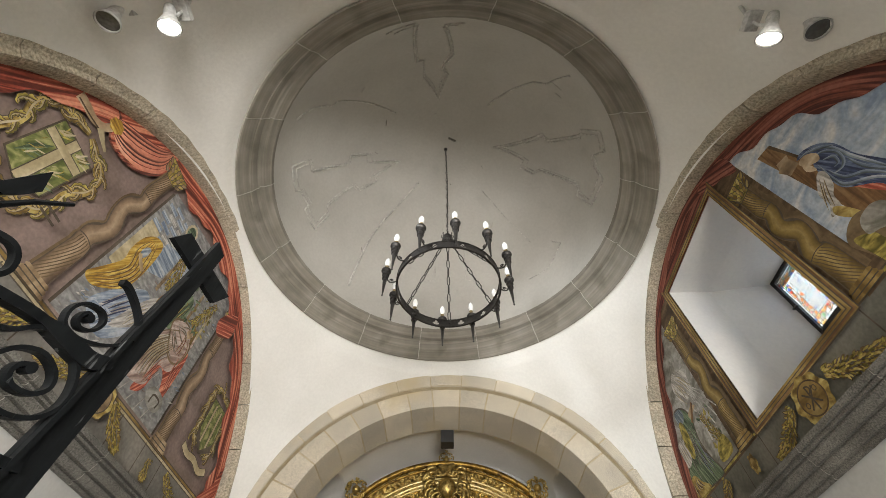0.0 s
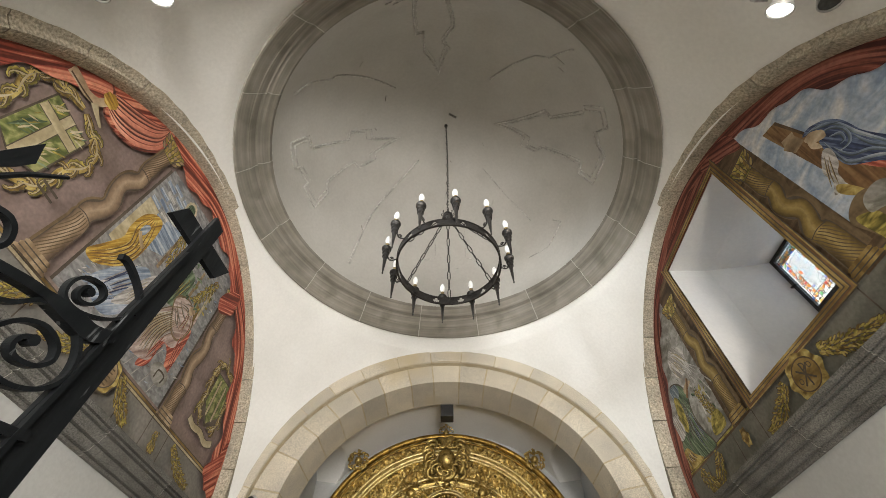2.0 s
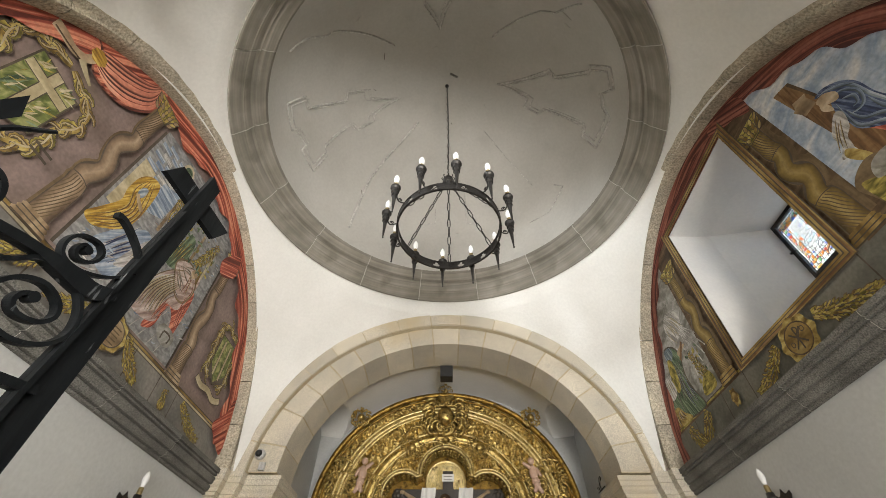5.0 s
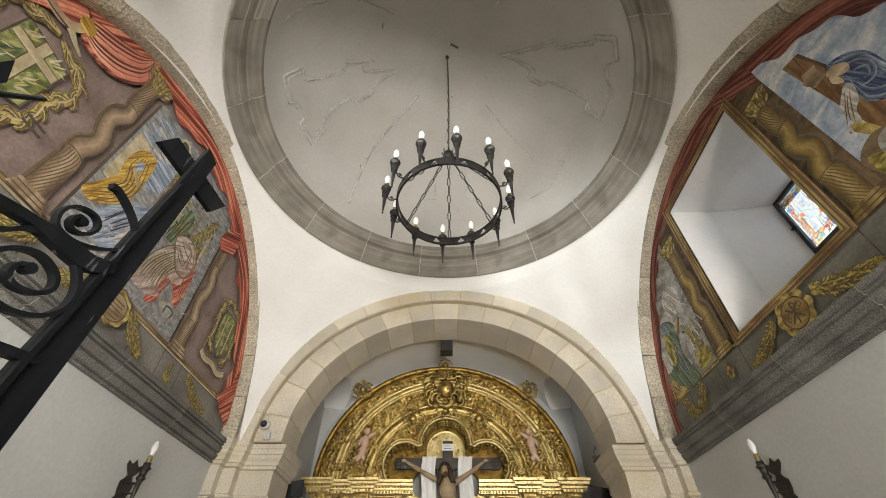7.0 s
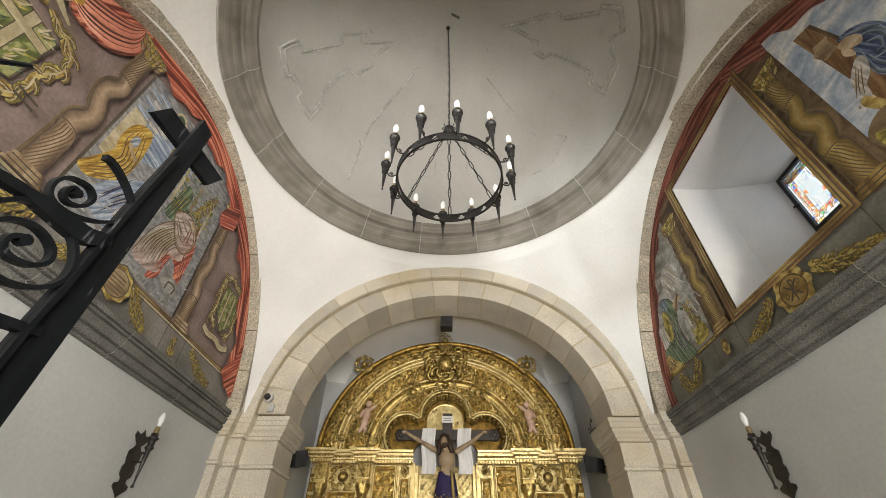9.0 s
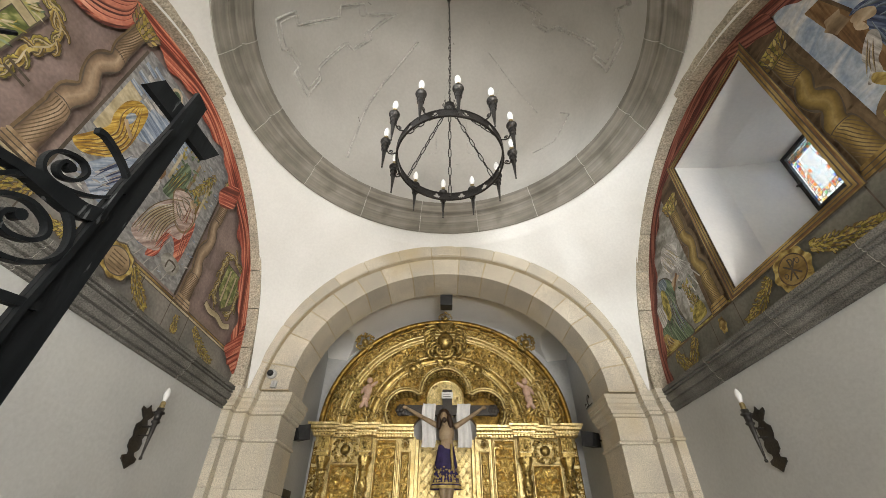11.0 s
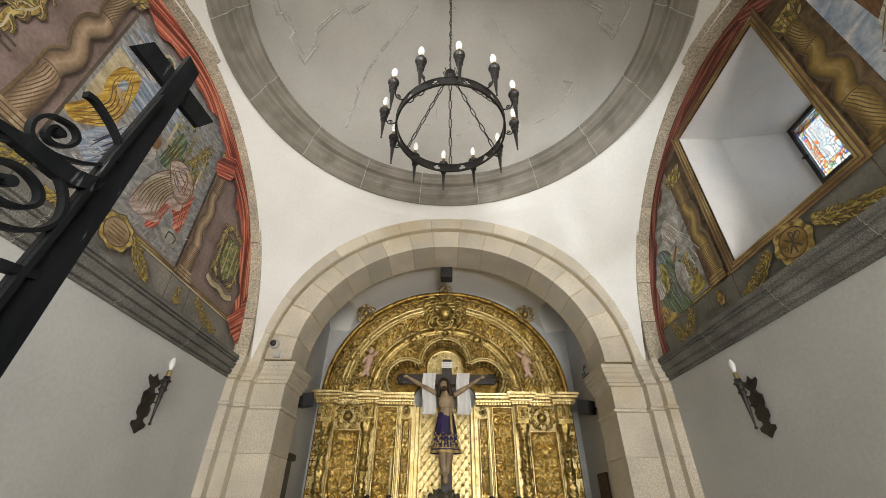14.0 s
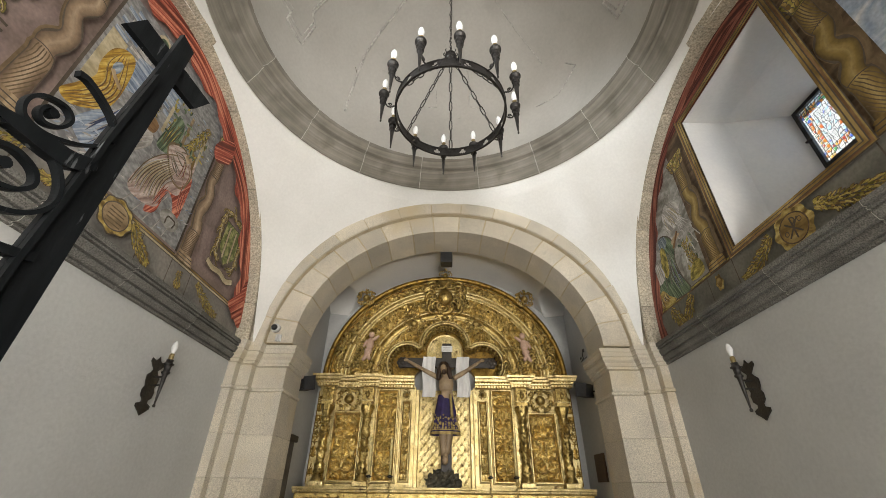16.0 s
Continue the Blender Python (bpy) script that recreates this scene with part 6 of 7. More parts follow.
# altar table and predella
altar = thing("altar_table", "stone altar table under the altarpiece", "altar")
part("altar_body", box_bm(-1.6, 6.95, 0.0, 1.6, 7.15, 1.02, 0.01), GRANITE, altar)
part("altar_top", box_bm(-1.75, 6.85, 1.02, 1.75, 7.15, 1.12, 0.015), GRANITE, altar)
part("plinth", box_bm(-2.36, 7.16, 0.0, 2.36, 7.94, 0.98, 0.01), GOLD_DARK, altarpiece)
part("predella", box_bm(-2.34, 7.20, 0.98, 2.34, 7.94, 1.48, 0.008), GOLD, altarpiece)
for x0, x1 in ((-2.2, -1.55), (-1.3, -0.65), (-0.5, 0.5), (0.65, 1.3), (1.55, 2.2)):
    carved_panel("predella_panel", x0, x1, 1.06, 1.42, 7.195, 0.03, altarpiece, 80)
part("predella_cornice", sweep_data([(0, 0), (-0.03, 0.0), (-0.05, 0.02), (-0.055, 0.045), (-0.085, 0.055), (-0.09, 0.085), (0.0, 0.085)], [((x, 7.2, 1.475), (0, 1, 0), (0, 0, 1)) for x in (-2.36, 2.36)]), GOLD_PLAIN, altarpiece)
# backing boards of the main storey, open in the middle
for s in (-1, 1):
    part("backing", box_bm(s * 0.52, ALTAR_Y + 0.095, 1.56, s * 2.28, 7.94, 3.12, 0.004), GOLD_PLAIN, altarpiece)
part("recess_back", box_bm(-0.53, 7.78, 1.56, 0.53, 7.94, 3.12), GOLD_PLAIN, altarpiece)


def diaper(x0, x1, z0, z1, y):
    """A lattice of raised diagonal fillets with small flowers in its lozenges."""
    bits = []
    step = 0.13
    n = int((x1 - x0 + z1 - z0) / step) + 2
    for s in (1, -1):
        for i in range(-n, n):
            pts = []
            for k in range(61):
                z = z0 + (z1 - z0) * k / 60
                x = (x0 if s > 0 else x1) + s * ((z - z0) * 0.8 + i * step)
                if x0 < x < x1:
                    pts.append((x, y, z))
            if len(pts) > 2:
                bits.append(tube_data(pts, 0.007, 4))
    k = 0
    z = z0 + 0.05
    while z < z1:
        x = x0 + 0.03 + (k % 2) * 0.065
        while x < x1:
            bits.append(ball((x, y, z), (0.022, 0.012, 0.022)))
            x += 0.13
        z += 0.081
        k += 1
    return join(*bits)


part("lattice_panel", diaper(-0.44, 0.44, 1.60, 3.05, 7.775), GOLD_PLAIN, altarpiece, "gilded lattice panel behind the crucifix", smooth=True)
for s in (-1, 1):
    part("recess_side", box_bm(s * 0.46, 7.60, 1.56, s * 0.53, 7.80, 3.1, 0.01), GOLD_PLAIN, altarpiece)
    x = lambda a, b: (min(s * a, s * b), max(s * a, s * b))
    carved_panel("outer_panel", *x(1.49, 1.92), 1.66, 2.66, ALTAR_Y + 0.085, 0.11, altarpiece, 130, material=GOLD_BRIGHT)
    frame_bars("outer_frame", *x(1.49, 1.92), 1.66, 2.66, ALTAR_Y + 0.094, 0.06, 0.085, altarpiece)
    leaf_cluster("cartouche", s * 1.72, ALTAR_Y + 0.05, 2.90, 0.20, 0.17, altarpiece, 5, 22, 0.06, pieces=True)
    carved_panel("inner_panel", *x(0.86, 1.18), 1.66, 3.04, ALTAR_Y + 0.085, 0.11, altarpiece, 130, material=GOLD_BRIGHT)
    frame_bars("inner_frame", *x(0.86, 1.18), 1.66, 3.04, ALTAR_Y + 0.094, 0.055, 0.08, altarpiece)
    carved_panel("narrow_panel", *x(0.62, 0.74), 1.66, 2.86, ALTAR_Y + 0.075, 0.08, altarpiece, 140, material=GOLD_BRIGHT)
    frame_bars("narrow_frame", *x(0.62, 0.74), 1.66, 2.86, ALTAR_Y + 0.094, 0.035, 0.075, altarpiece)
    leaf_cluster("corbel_head", s * 0.68, ALTAR_Y + 0.02, 2.98, 0.075, 0.09, altarpiece, 9, 14, 0.07)
    for cx in (1.36, 2.07):
        gilt_column(s * cx, 1.64, 2.78, ALTAR_Y, altarpiece)
        part("pedestal", box_bm(s * cx - 0.12, ALTAR_Y - 0.13, 1.56, s * cx + 0.12, ALTAR_Y + 0.08, 1.64, 0.012), GOLD_PLAIN, altarpiece)
        part("impost", box_bm(s * cx - 0.10, ALTAR_Y - 0.11, 2.78, s * cx + 0.10, ALTAR_Y + 0.08, 3.08, 0.012), GOLD, altarpiece)
        leaf_cluster("impost_leaf", s * cx, ALTAR_Y - 0.11, 2.95, 0.075, 0.12, altarpiece, 3, 12, 0.03)
        part("impost_moulding", box_bm(s * cx - 0.115, ALTAR_Y - 0.125, 2.84, s * cx + 0.115, ALTAR_Y + 0.07, 2.865, 0.008), GOLD_PLAIN, altarpiece)
    leaf_cluster("side_mask", s * 2.08, ALTAR_Y - 0.08, 2.40, 0.11, 0.13, altarpiece, 12, 16, 0.09)
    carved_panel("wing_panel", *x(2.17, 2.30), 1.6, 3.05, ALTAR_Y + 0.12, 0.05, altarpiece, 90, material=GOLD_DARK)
    # entablature with breaks over the columns
    plan = [(0.55, 0.0), (1.22, 0.0), (1.22, -0.12), (1.50, -0.12), (1.50, 0.0), (1.94, 0.0), (1.94, -0.13), (2.26, -0.13), (2.26, 0.3)]
    prof = [(3.08, 0.0), (3.10, 0.025), (3.14, 0.03), (3.15, 0.045), (3.18, 0.05), (3.20, 0.085), (3.235, 0.095), (3.25, 0.11), (3.285, 0.115), (3.29, 0.0)]
    vs, fs = [], []
    for z, d in prof:
        for px, py in plan:
            vs.append((s * (px + (d if px > 2.2 else (-d if py < 0 and px in (1.22, 1.94) else (d if py < 0 else 0)))), ALTAR_Y + 0.04 + py - (d if py < 0.2 else 0), z))
    n = len(plan)
    fs = [(i * n + k, i * n + k + 1, i * n + n + k + 1, i * n + n + k) for i in range(len(prof) - 1) for k in range(n - 1)]
    part("entablature", (vs, fs), GOLD_PLAIN, altarpiece, "gilded moulded entablature")
    eggs = []
    for (ax, ay), (bx, by) in zip(plan[:-1], plan[1:-1]):
        if ay == by:
            n = max(3, int(abs(bx - ax) / 0.05))
            eggs += [ball((s * (ax + (bx - ax) * (k + 0.5) / n), ALTAR_Y + 0.04 + ay - 0.055, 3.19), (0.019, 0.02, 0.022)) for k in range(n)]
            eggs += [ball((s * (ax + (bx - ax) * (k + 0.5) / n), ALTAR_Y + 0.04 + ay - 0.03, 3.12), (0.014, 0.012, 0.02)) for k in range(n)]
    tagged(part("egg_moulding", join(*eggs), GOLD, altarpiece, smooth=True), kind="stuff")

# arched top
TA, TB, TZ = 2.24, 2.0, 3.29


def trefoil(x, z, grow=0.0):
    """Signed distance-like value of the trefoil opening; negative inside."""
    x = abs(x)
    return min(math.hypot(x, z - 3.86) - 0.42 - grow, math.hypot(x - 0.72, z - 3.53) - 0.34 - grow, max(x - 0.72, abs(z - 3.50) - 0.30 - grow, 3.29 - z))


def arch_point(t, f):
    return TA * f * math.cos(t), TZ + TB * f * math.sin(t)


def arched_field():
    nu, nv = 420, 150
    pts, rad = [], []
    for i in range(nu + 1):
        t = math.pi * i / nu
        for j in range(nv + 1):
            f = 0.02 + 0.96 * j / nv
            x, z = arch_point(t, f)
            d = 0.0
            u = abs(t - math.pi / 2) * 2.1
            if f > 0.86:
                d = 0.13 * ridge(u * 1.3, f * 2.6, 10) - 0.02
            elif f > 0.81:
                d = 0.085
            elif f > 0.63:
                d = 0.115 * ridge(abs(x), z, 13) + 0.012 * math.cos((f - 0.72) * 50) - 0.012
            elif f > 0.565:
                d = 0.055 + 0.03 * math.sin(math.pi * (f - 0.565) / 0.065)
            else:
                d = 0.12 * ridge(abs(x), z, 14) - 0.012
            pts.append((x, ALTAR_Y + 0.10 - d, z))
    fs = []
    w = nv + 1
    for i in range(nu):
        for j in range(nv):
            a, b, c, e = i * w + j, (i + 1) * w + j, (i + 1) * w + j + 1, i * w + j + 1
            mx, mz = (pts[a][0] + pts[c][0]) / 2, (pts[a][2] + pts[c][2]) / 2
            if trefoil(mx, mz) > 0:
                fs.append((a, b, c, e))
    return pts, fs


part("arched_relief", arched_field(), GOLD, altarpiece, "gilded arched field of carved foliage", smooth=True)
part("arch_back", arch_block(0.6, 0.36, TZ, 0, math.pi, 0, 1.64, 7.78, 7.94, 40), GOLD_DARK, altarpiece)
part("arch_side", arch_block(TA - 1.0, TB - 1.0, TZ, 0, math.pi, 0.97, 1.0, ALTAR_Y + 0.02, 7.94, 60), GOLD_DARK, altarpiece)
for f, r in ((0.985, 0.05), (0.86, 0.024), (0.825, 0.03), (0.80, 0.018), (0.635, 0.018), (0.565, 0.018), (0.945, 0.022)):
    line = []
    for i in range(121):
        x, z = arch_point(math.pi * i / 120, f)
        line.append((x, ALTAR_Y + 0.05 - (0.05 if f > 0.97 else 0.02), z))
    if f < 0.7:
        line = [p for p in line if trefoil(p[0], p[2]) > 0.02]
    part("arch_moulding", tube_data(line, r, 8), GOLD_DARK if f > 0.93 else GOLD_PLAIN, altarpiece, smooth=True)
# trefoil edge: jamb and moulding
def trefoil_edge(grow):
    right = []
    for i in range(25):
        a = radians(-44 + (128 + 44) * i / 24)
        right.append((0.72 + (0.34 + grow) * math.cos(a), 3.53 + (0.34 + grow) * math.sin(a)))
    for i in range(25):
        a = radians(-3 + 93 * i / 24)
        right.append(((0.42 + grow) * math.cos(a), 3.86 + (0.42 + grow) * math.sin(a)))
    right = [p for p in right if trefoil(p[0], p[1], grow) > -0.02]
    return right + [(-x, z) for x, z in right[::-1]][1:]


line = trefoil_edge(0.0)
vs = [(x, y, z) for x, z in line for y in (ALTAR_Y + 0.0, 7.80)]
part("trefoil_jamb", (vs, [(2 * i, 2 * i + 1, 2 * i + 3, 2 * i + 2) for i in range(len(line) - 1)]), GOLD_DARK, altarpiece, "carved edge of the trefoil niche in gilding darkened as shade")
for g, r, dy in ((0.02, 0.024, 0.0), (0.07, 0.016, 0.02)):
    part("trefoil_moulding", tube_data([(x, ALTAR_Y + dy, z) for x, z in trefoil_edge(g)], r, 8), GOLD_PLAIN, altarpiece, smooth=True)
rnd = random.Random(3)
bits = []
for x, z in line[::2]:
    for k in range(3):
        bits.append(ball((x * 0.985 + rnd.uniform(-0.01, 0.01), ALTAR_Y + 0.06 + 0.1 * k, 3.6 + (z - 3.6) * 0.97), (0.035, 0.035, 0.03)))
part("jamb_leaves", join(*bits), GOLD, altarpiece, smooth=True)
# round-headed plain niche plate behind the cross
part("niche_plate", moved(lathe_data([(0, 0), (0.33, 0), (0.33, 0.05), (0, 0.05)], 32), pose(0, 7.74, 3.80, 90)), GOLD_PLAIN, altarpiece)
part("niche_plate_rim", tube_data([(0.34 * math.cos(t), 7.68, 3.80 + 0.34 * math.sin(t)) for t in (math.pi * (i - 3) / 30 for i in range(37))], 0.02, 6), GOLD_PLAIN, altarpiece)
leaf_cluster("crown_cartouche", 0, ALTAR_Y - 0.02, 4.84, 0.36, 0.36, altarpiece, 7, 34, 0.10, pieces=True)
leaf_cluster("keystone_leaf", 0, ALTAR_Y - 0.02, 4.40, 0.17, 0.11, altarpiece, 17, 14, 0.07)
leaf_cluster("crown_finial", 0, ALTAR_Y + 0.02, 5.34, 0.11, 0.15, altarpiece, 27, 16, 0.05)
for s in (-1, 1):
    leaf_cluster("arch_urn", s * 1.60, ALTAR_Y - 0.02, 4.80, 0.17, 0.16, altarpiece, 31, 24, 0.09)
    leaf_cluster("spandrel_leaf", s * 1.28, ALTAR_Y + 0.03, 3.62, 0.22, 0.22, altarpiece, 37, 26, 0.05, center=False)
    leaf_cluster("spandrel_leaf", s * 1.82, ALTAR_Y + 0.03, 3.75, 0.26, 0.33, altarpiece, 41, 30, 0.05, center=False)
    leaf_cluster("spandrel_leaf", s * 0.62, ALTAR_Y + 0.03, 4.30, 0.2, 0.16, altarpiece, 43, 22, 0.05)

# ---- putti, crucifix and candles ----
STATUE_FLESH = mat("painted_flesh", (0.62, 0.43, 0.33), (0.52, 0.34, 0.25), 6, 0.5, 0, 0.1, 40, grain=0.08)
TANNED = mat("aged_flesh_paint", (0.40, 0.295, 0.18), (0.27, 0.19, 0.11), 6, 0.5, 0, 0.15, 40, grain=0.12)
HAIR = mat("dark_hair", (0.05, 0.025, 0.012), (0.025, 0.012, 0.006), 20, 0.5, 0, 0.5, 60)
VELVET = mat("purple_velvet", (0.035, 0.022, 0.10), (0.02, 0.014, 0.055), 10, 0.75, 0, 0.3, 60)
EMBROIDERY = mat("gold_embroidery", (0.50, 0.38, 0.14), (0.34, 0.25, 0.09), 30, 0.45, 0.5, 0.4, 80)
DARKWOOD = mat("dark_cross_wood", (0.03, 0.025, 0.022), (0.05, 0.04, 0.032), 8, 0.5, 0, 0.3, 50)
LINEN = mat("white_linen", (0.80, 0.79, 0.77), (0.70, 0.69, 0.68), 5, 0.85, 0, 0.3, 60, grain=0.05)
ROCK = mat("dark_gilded_rock", (0.10, 0.085, 0.05), (0.05, 0.045, 0.03), 9, 0.6, 0.3, 0.8, 30, grain=0.4)
WAX = mat("yellow_wax", (0.72, 0.60, 0.28), (0.62, 0.50, 0.22), 6, 0.5, 0, 0.1, 30)


def limb(a, b, r0, r1, sides=10):
    a, b = Vector(a), Vector(b)
    n = 6
    return tube_data([a.lerp(b, i / n) for i in range(n + 1)], 1.0, sides, lambda t: r0 + (r1 - r0) * t + 0.12 * r0 * math.sin(t * math.pi))


def putto(s):
    """A small plain winged child statue, as one mesh."""
    x, y, z = s * 1.44, ALTAR_Y - 0.06, 3.80
    d = join(ball((x, y, z + 0.06), (0.075, 0.06, 0.12)), ball((x - s * 0.02, y - 0.02, z + 0.235), (0.055, 0.055, 0.06)), ball((x + s * 0.02, y, z - 0.07), (0.07, 0.06, 0.07)),
             limb((x - s * 0.05, y - 0.02, z + 0.13), (x - s * 0.17, y - 0.06, z + 0.20), 0.032, 0.02), limb((x + s * 0.05, y - 0.01, z + 0.12), (x + s * 0.10, y - 0.07, z - 0.01), 0.032, 0.02),
             limb((x + s * 0.0, y - 0.02, z - 0.1), (x + s * 0.10, y - 0.04, z - 0.25), 0.045, 0.025), limb((x + s * 0.05, y - 0.01, z - 0.1), (x - s * 0.03, y - 0.05, z - 0.24), 0.045, 0.025))
    tagged(part("putto_statue", d, STATUE_FLESH, smooth=True), "painted child statue fixed to the gilded altarpiece", "statue", group="altarpiece putti")


putto(-1)
putto(1)

CY = 7.28
cross = thing("wooden_cross", "dark wooden altar cross with rounded arm ends", "cross")
part("upright", box_bm(-0.085, CY, 1.72, 0.085, CY + 0.07, 3.86, 0.008), DARKWOOD, cross)
part("crossbeam", box_bm(-0.78, CY + 0.004, 3.42, 0.78, CY + 0.066, 3.59, 0.008), DARKWOOD, cross)
for s in (-1, 1):
    part("beam_rosette", join(*[ball((s * 0.80 + 0.055 * math.cos(t), CY + 0.03, 3.505 + 0.055 * math.sin(t)), (0.055, 0.04, 0.055)) for t in (2 * math.pi * k / 6 for k in range(6))], ball((s * 0.80, CY + 0.02, 3.505), (0.06, 0.05, 0.06))), DARKWOOD, cross, smooth=True)
part("title_plate", box_bm(-0.10, CY - 0.012, 3.70, 0.10, CY, 3.81, 0.004), LINEN, cross, "small cream title plate")
for k in range(2):
    part("writing_bar", box_bm(-0.07, CY - 0.016, 3.728 + 0.04 * k, 0.06, CY - 0.012, 3.735 + 0.04 * k), HAIR, cross)
def rock(u, v):
    a, t = u * 2 * math.pi, v * math.pi / 2
    d = Vector((math.cos(a) * math.cos(t), math.sin(a) * math.cos(t), math.sin(t)))
    k = 1 + 0.35 * noise.noise(d * 4.5) + 0.2 * noise.noise(d * 11)
    return 0.27 * d.x * k - 0.04, CY + 0.04 + 0.12 * d.y * k, 1.555 + 0.26 * max(0.0, d.z) * k


tagged(part("rock_base", sheet(rock, 48, 16, loop_u=True), ROCK), "dark rocky mount at the foot of the cross", "mount")


def cloth(x0, x1, z0, z1, y, name):
    def fn(u, v):
        x = x0 + (x1 - x0) * u
        z = z0 + (z1 - z0) * v
        return (x + 0.012 * math.sin(v * 7), y - 0.012 * math.sin(u * 14 + v * 2) - 0.01 * (1 - v), z)
    vs, fs = sheet(fn, 24, 16)
    n = len(vs)
    back = [(a, b + 0.006, c) for a, b, c in vs]
    tagged(part(name, (vs + back, fs + [tuple(i + n for i in f[::-1]) for f in fs]), LINEN, smooth=True), "white linen cloth hanging over the crossbeam", "cloth", group="cross cloths")


cloth(-0.43, -0.20, 2.90, 3.60, CY - 0.035, "hanging_cloth")
cloth(0.17, 0.40, 2.90, 3.60, CY - 0.035, "hanging_cloth")


def crucified():
    """The plain statue on the cross, one mesh: head, torso, outstretched arms, skirt, legs."""
    y = CY - 0.10
    flesh = join(ball((-0.06, y - 0.06, 3.35), (0.062, 0.075, 0.09)), ball((-0.01, y, 3.10), (0.135, 0.085, 0.17)), ball((0.0, y, 2.93), (0.11, 0.08, 0.13)), limb((-0.05, y - 0.01, 3.28), (0, y, 3.18), 0.05, 0.07),
                 limb((-0.12, y, 3.20), (-0.42, y + 0.03, 3.36), 0.043, 0.034), limb((-0.42, y + 0.03, 3.36), (-0.70, y + 0.06, 3.52), 0.034, 0.022), ball((-0.735, y + 0.06, 3.535), (0.045, 0.025, 0.03)),
                 limb((0.12, y, 3.20), (0.36, y + 0.03, 3.35), 0.043, 0.034), limb((0.36, y + 0.03, 3.35), (0.60, y + 0.06, 3.52), 0.034, 0.022), ball((0.635, y + 0.06, 3.535), (0.045, 0.025, 0.03)),
                 limb((-0.06, y - 0.02, 2.4), (-0.04, y - 0.03, 2.0), 0.07, 0.045), limb((0.05, y - 0.02, 2.4), (-0.0, y - 0.02, 2.02), 0.07, 0.045), ball((-0.02, y - 0.07, 1.93), (0.05, 0.08, 0.07)), limb((-0.02, y - 0.03, 2.02), (-0.02, y - 0.08, 1.90), 0.045, 0.035))
    hair = join(ball((-0.05, y - 0.02, 3.41), (0.095, 0.085, 0.085)), limb((-0.12, y - 0.03, 3.38), (-0.15, y - 0.07, 3.16), 0.05, 0.03), limb((0.02, y - 0.02, 3.38), (0.07, y - 0.05, 3.18), 0.05, 0.035), ball((-0.05, y - 0.11, 3.29), (0.04, 0.03, 0.05)))

    def skirt(u, v):
        a = u * 2 * math.pi
        r = 0.125 + 0.115 * (1 - v) + 0.014 * math.sin(a * 9) * (1 - v)
        return (-0.02 + r * math.cos(a), y + 0.02 + 0.62 * r * math.sin(a), 2.30 + 0.62 * v)
    sk = sheet(skirt, 60, 14, loop_u=True)
    bands = [sheet(lambda u, v: (lambda p: (p[0] * 1.015 - 0.0005, y + 0.02 + (p[1] - y - 0.02) * 1.03, p[2]))(skirt(u, a + (b - a) * v)), 60, 2, loop_u=True) for a, b in ((0.0, 0.07), (0.10, 0.13))]
    flowers = [ball((skirt(k / 28 + 0.006, v)[0], skirt(k / 28 + 0.006, v)[1] * 1.0 - 0.006, skirt(k / 28, v)[2]), (0.010 + 0.006 * ((k * 7 + int(v * 50)) % 3), 0.008, 0.012 + 0.008 * ((k * 5 + int(v * 30)) % 3))) for k in range(28) for v in (0.16, 0.22 + 0.02 * (k % 2), 0.30 - 0.03 * (k % 3), 0.38 + 0.03 * (k % 2), 0.47 - 0.06 * (k % 4))]
    sash = limb((0.06, y - 0.09, 2.92), (0.09, y - 0.11, 2.55), 0.02, 0.025)
    groups = ((flesh, TANNED), (hair, HAIR), (sk, VELVET), (join(*bands, *flowers, sash), EMBROIDERY))
    vs, fs = join(*[g[0] for g in groups])
    me = mesh("crucified_statue", vs, fs, None, True)
    for _, m in groups:
        me.materials.append(m)
    count, n = [], 0
    for g, _ in groups:
        n += len(g[1])
        count.append(n)
    for p in me.polygons:
        p.material_index = next(i for i, c in enumerate(count) if p.index < c)
    tagged(part("crucified_statue", me), "painted crucified statue with dark purple embroidered skirt", "statue")


crucified()

stick_body = lathe_data([(0.05, 0), (0.05, 0.02), (0.02, 0.05), (0.025, 0.08), (0.014, 0.1)], 14)
for i, x in enumerate((-1.175, -0.855, 0.665, 1.055)):
    cs = thing("candlestick", "tall twisted brass candlestick with a yellow candle", "candlestick", group="altar candlesticks", at=(x, 6.97, 1.12))
    part("foot", stick_body, GOLD_PLAIN, cs, smooth=True)
    part("twisted_stem", (lambda d: ([(p[0] + 0.007 * math.cos(p[2] * 110), p[1] + 0.007 * math.sin(p[2] * 110), p[2]) for p in d[0]], d[1]))(tube_data([(0, 0, 0.1 + 0.46 * k / 60) for k in range(61)], 0.012, 8)), GOLD_PLAIN, cs, smooth=True)
    part("drip_cup", moved(lathe_data([(0.01, 0), (0.04, 0.012), (0.048, 0.03), (0.02, 0.034), (0.018, 0.05), (0, 0.05)], 16), pose(0, 0, 0.555)), IRON, cs, smooth=True)
    part("candle", moved(lathe_data([(0.0, 0), (0.019, 0), (0.019, 0.50), (0.010, 0.508), (0, 0.508)], 12), pose(0, 0, 0.60)), WAX, cs, "yellow wax candle", smooth=True)

# ---- gate ----
GATE = Matrix.Translation((-0.482, 0.395, 0)) @ pose(0, 0, 0, 0, 0, -7)   # its own axes: y along the leaf, z up
gate = thing("iron_gate", "black painted wrought-iron gate leaf with scrolls and a cross", "gate")
gate.matrix_world = GATE


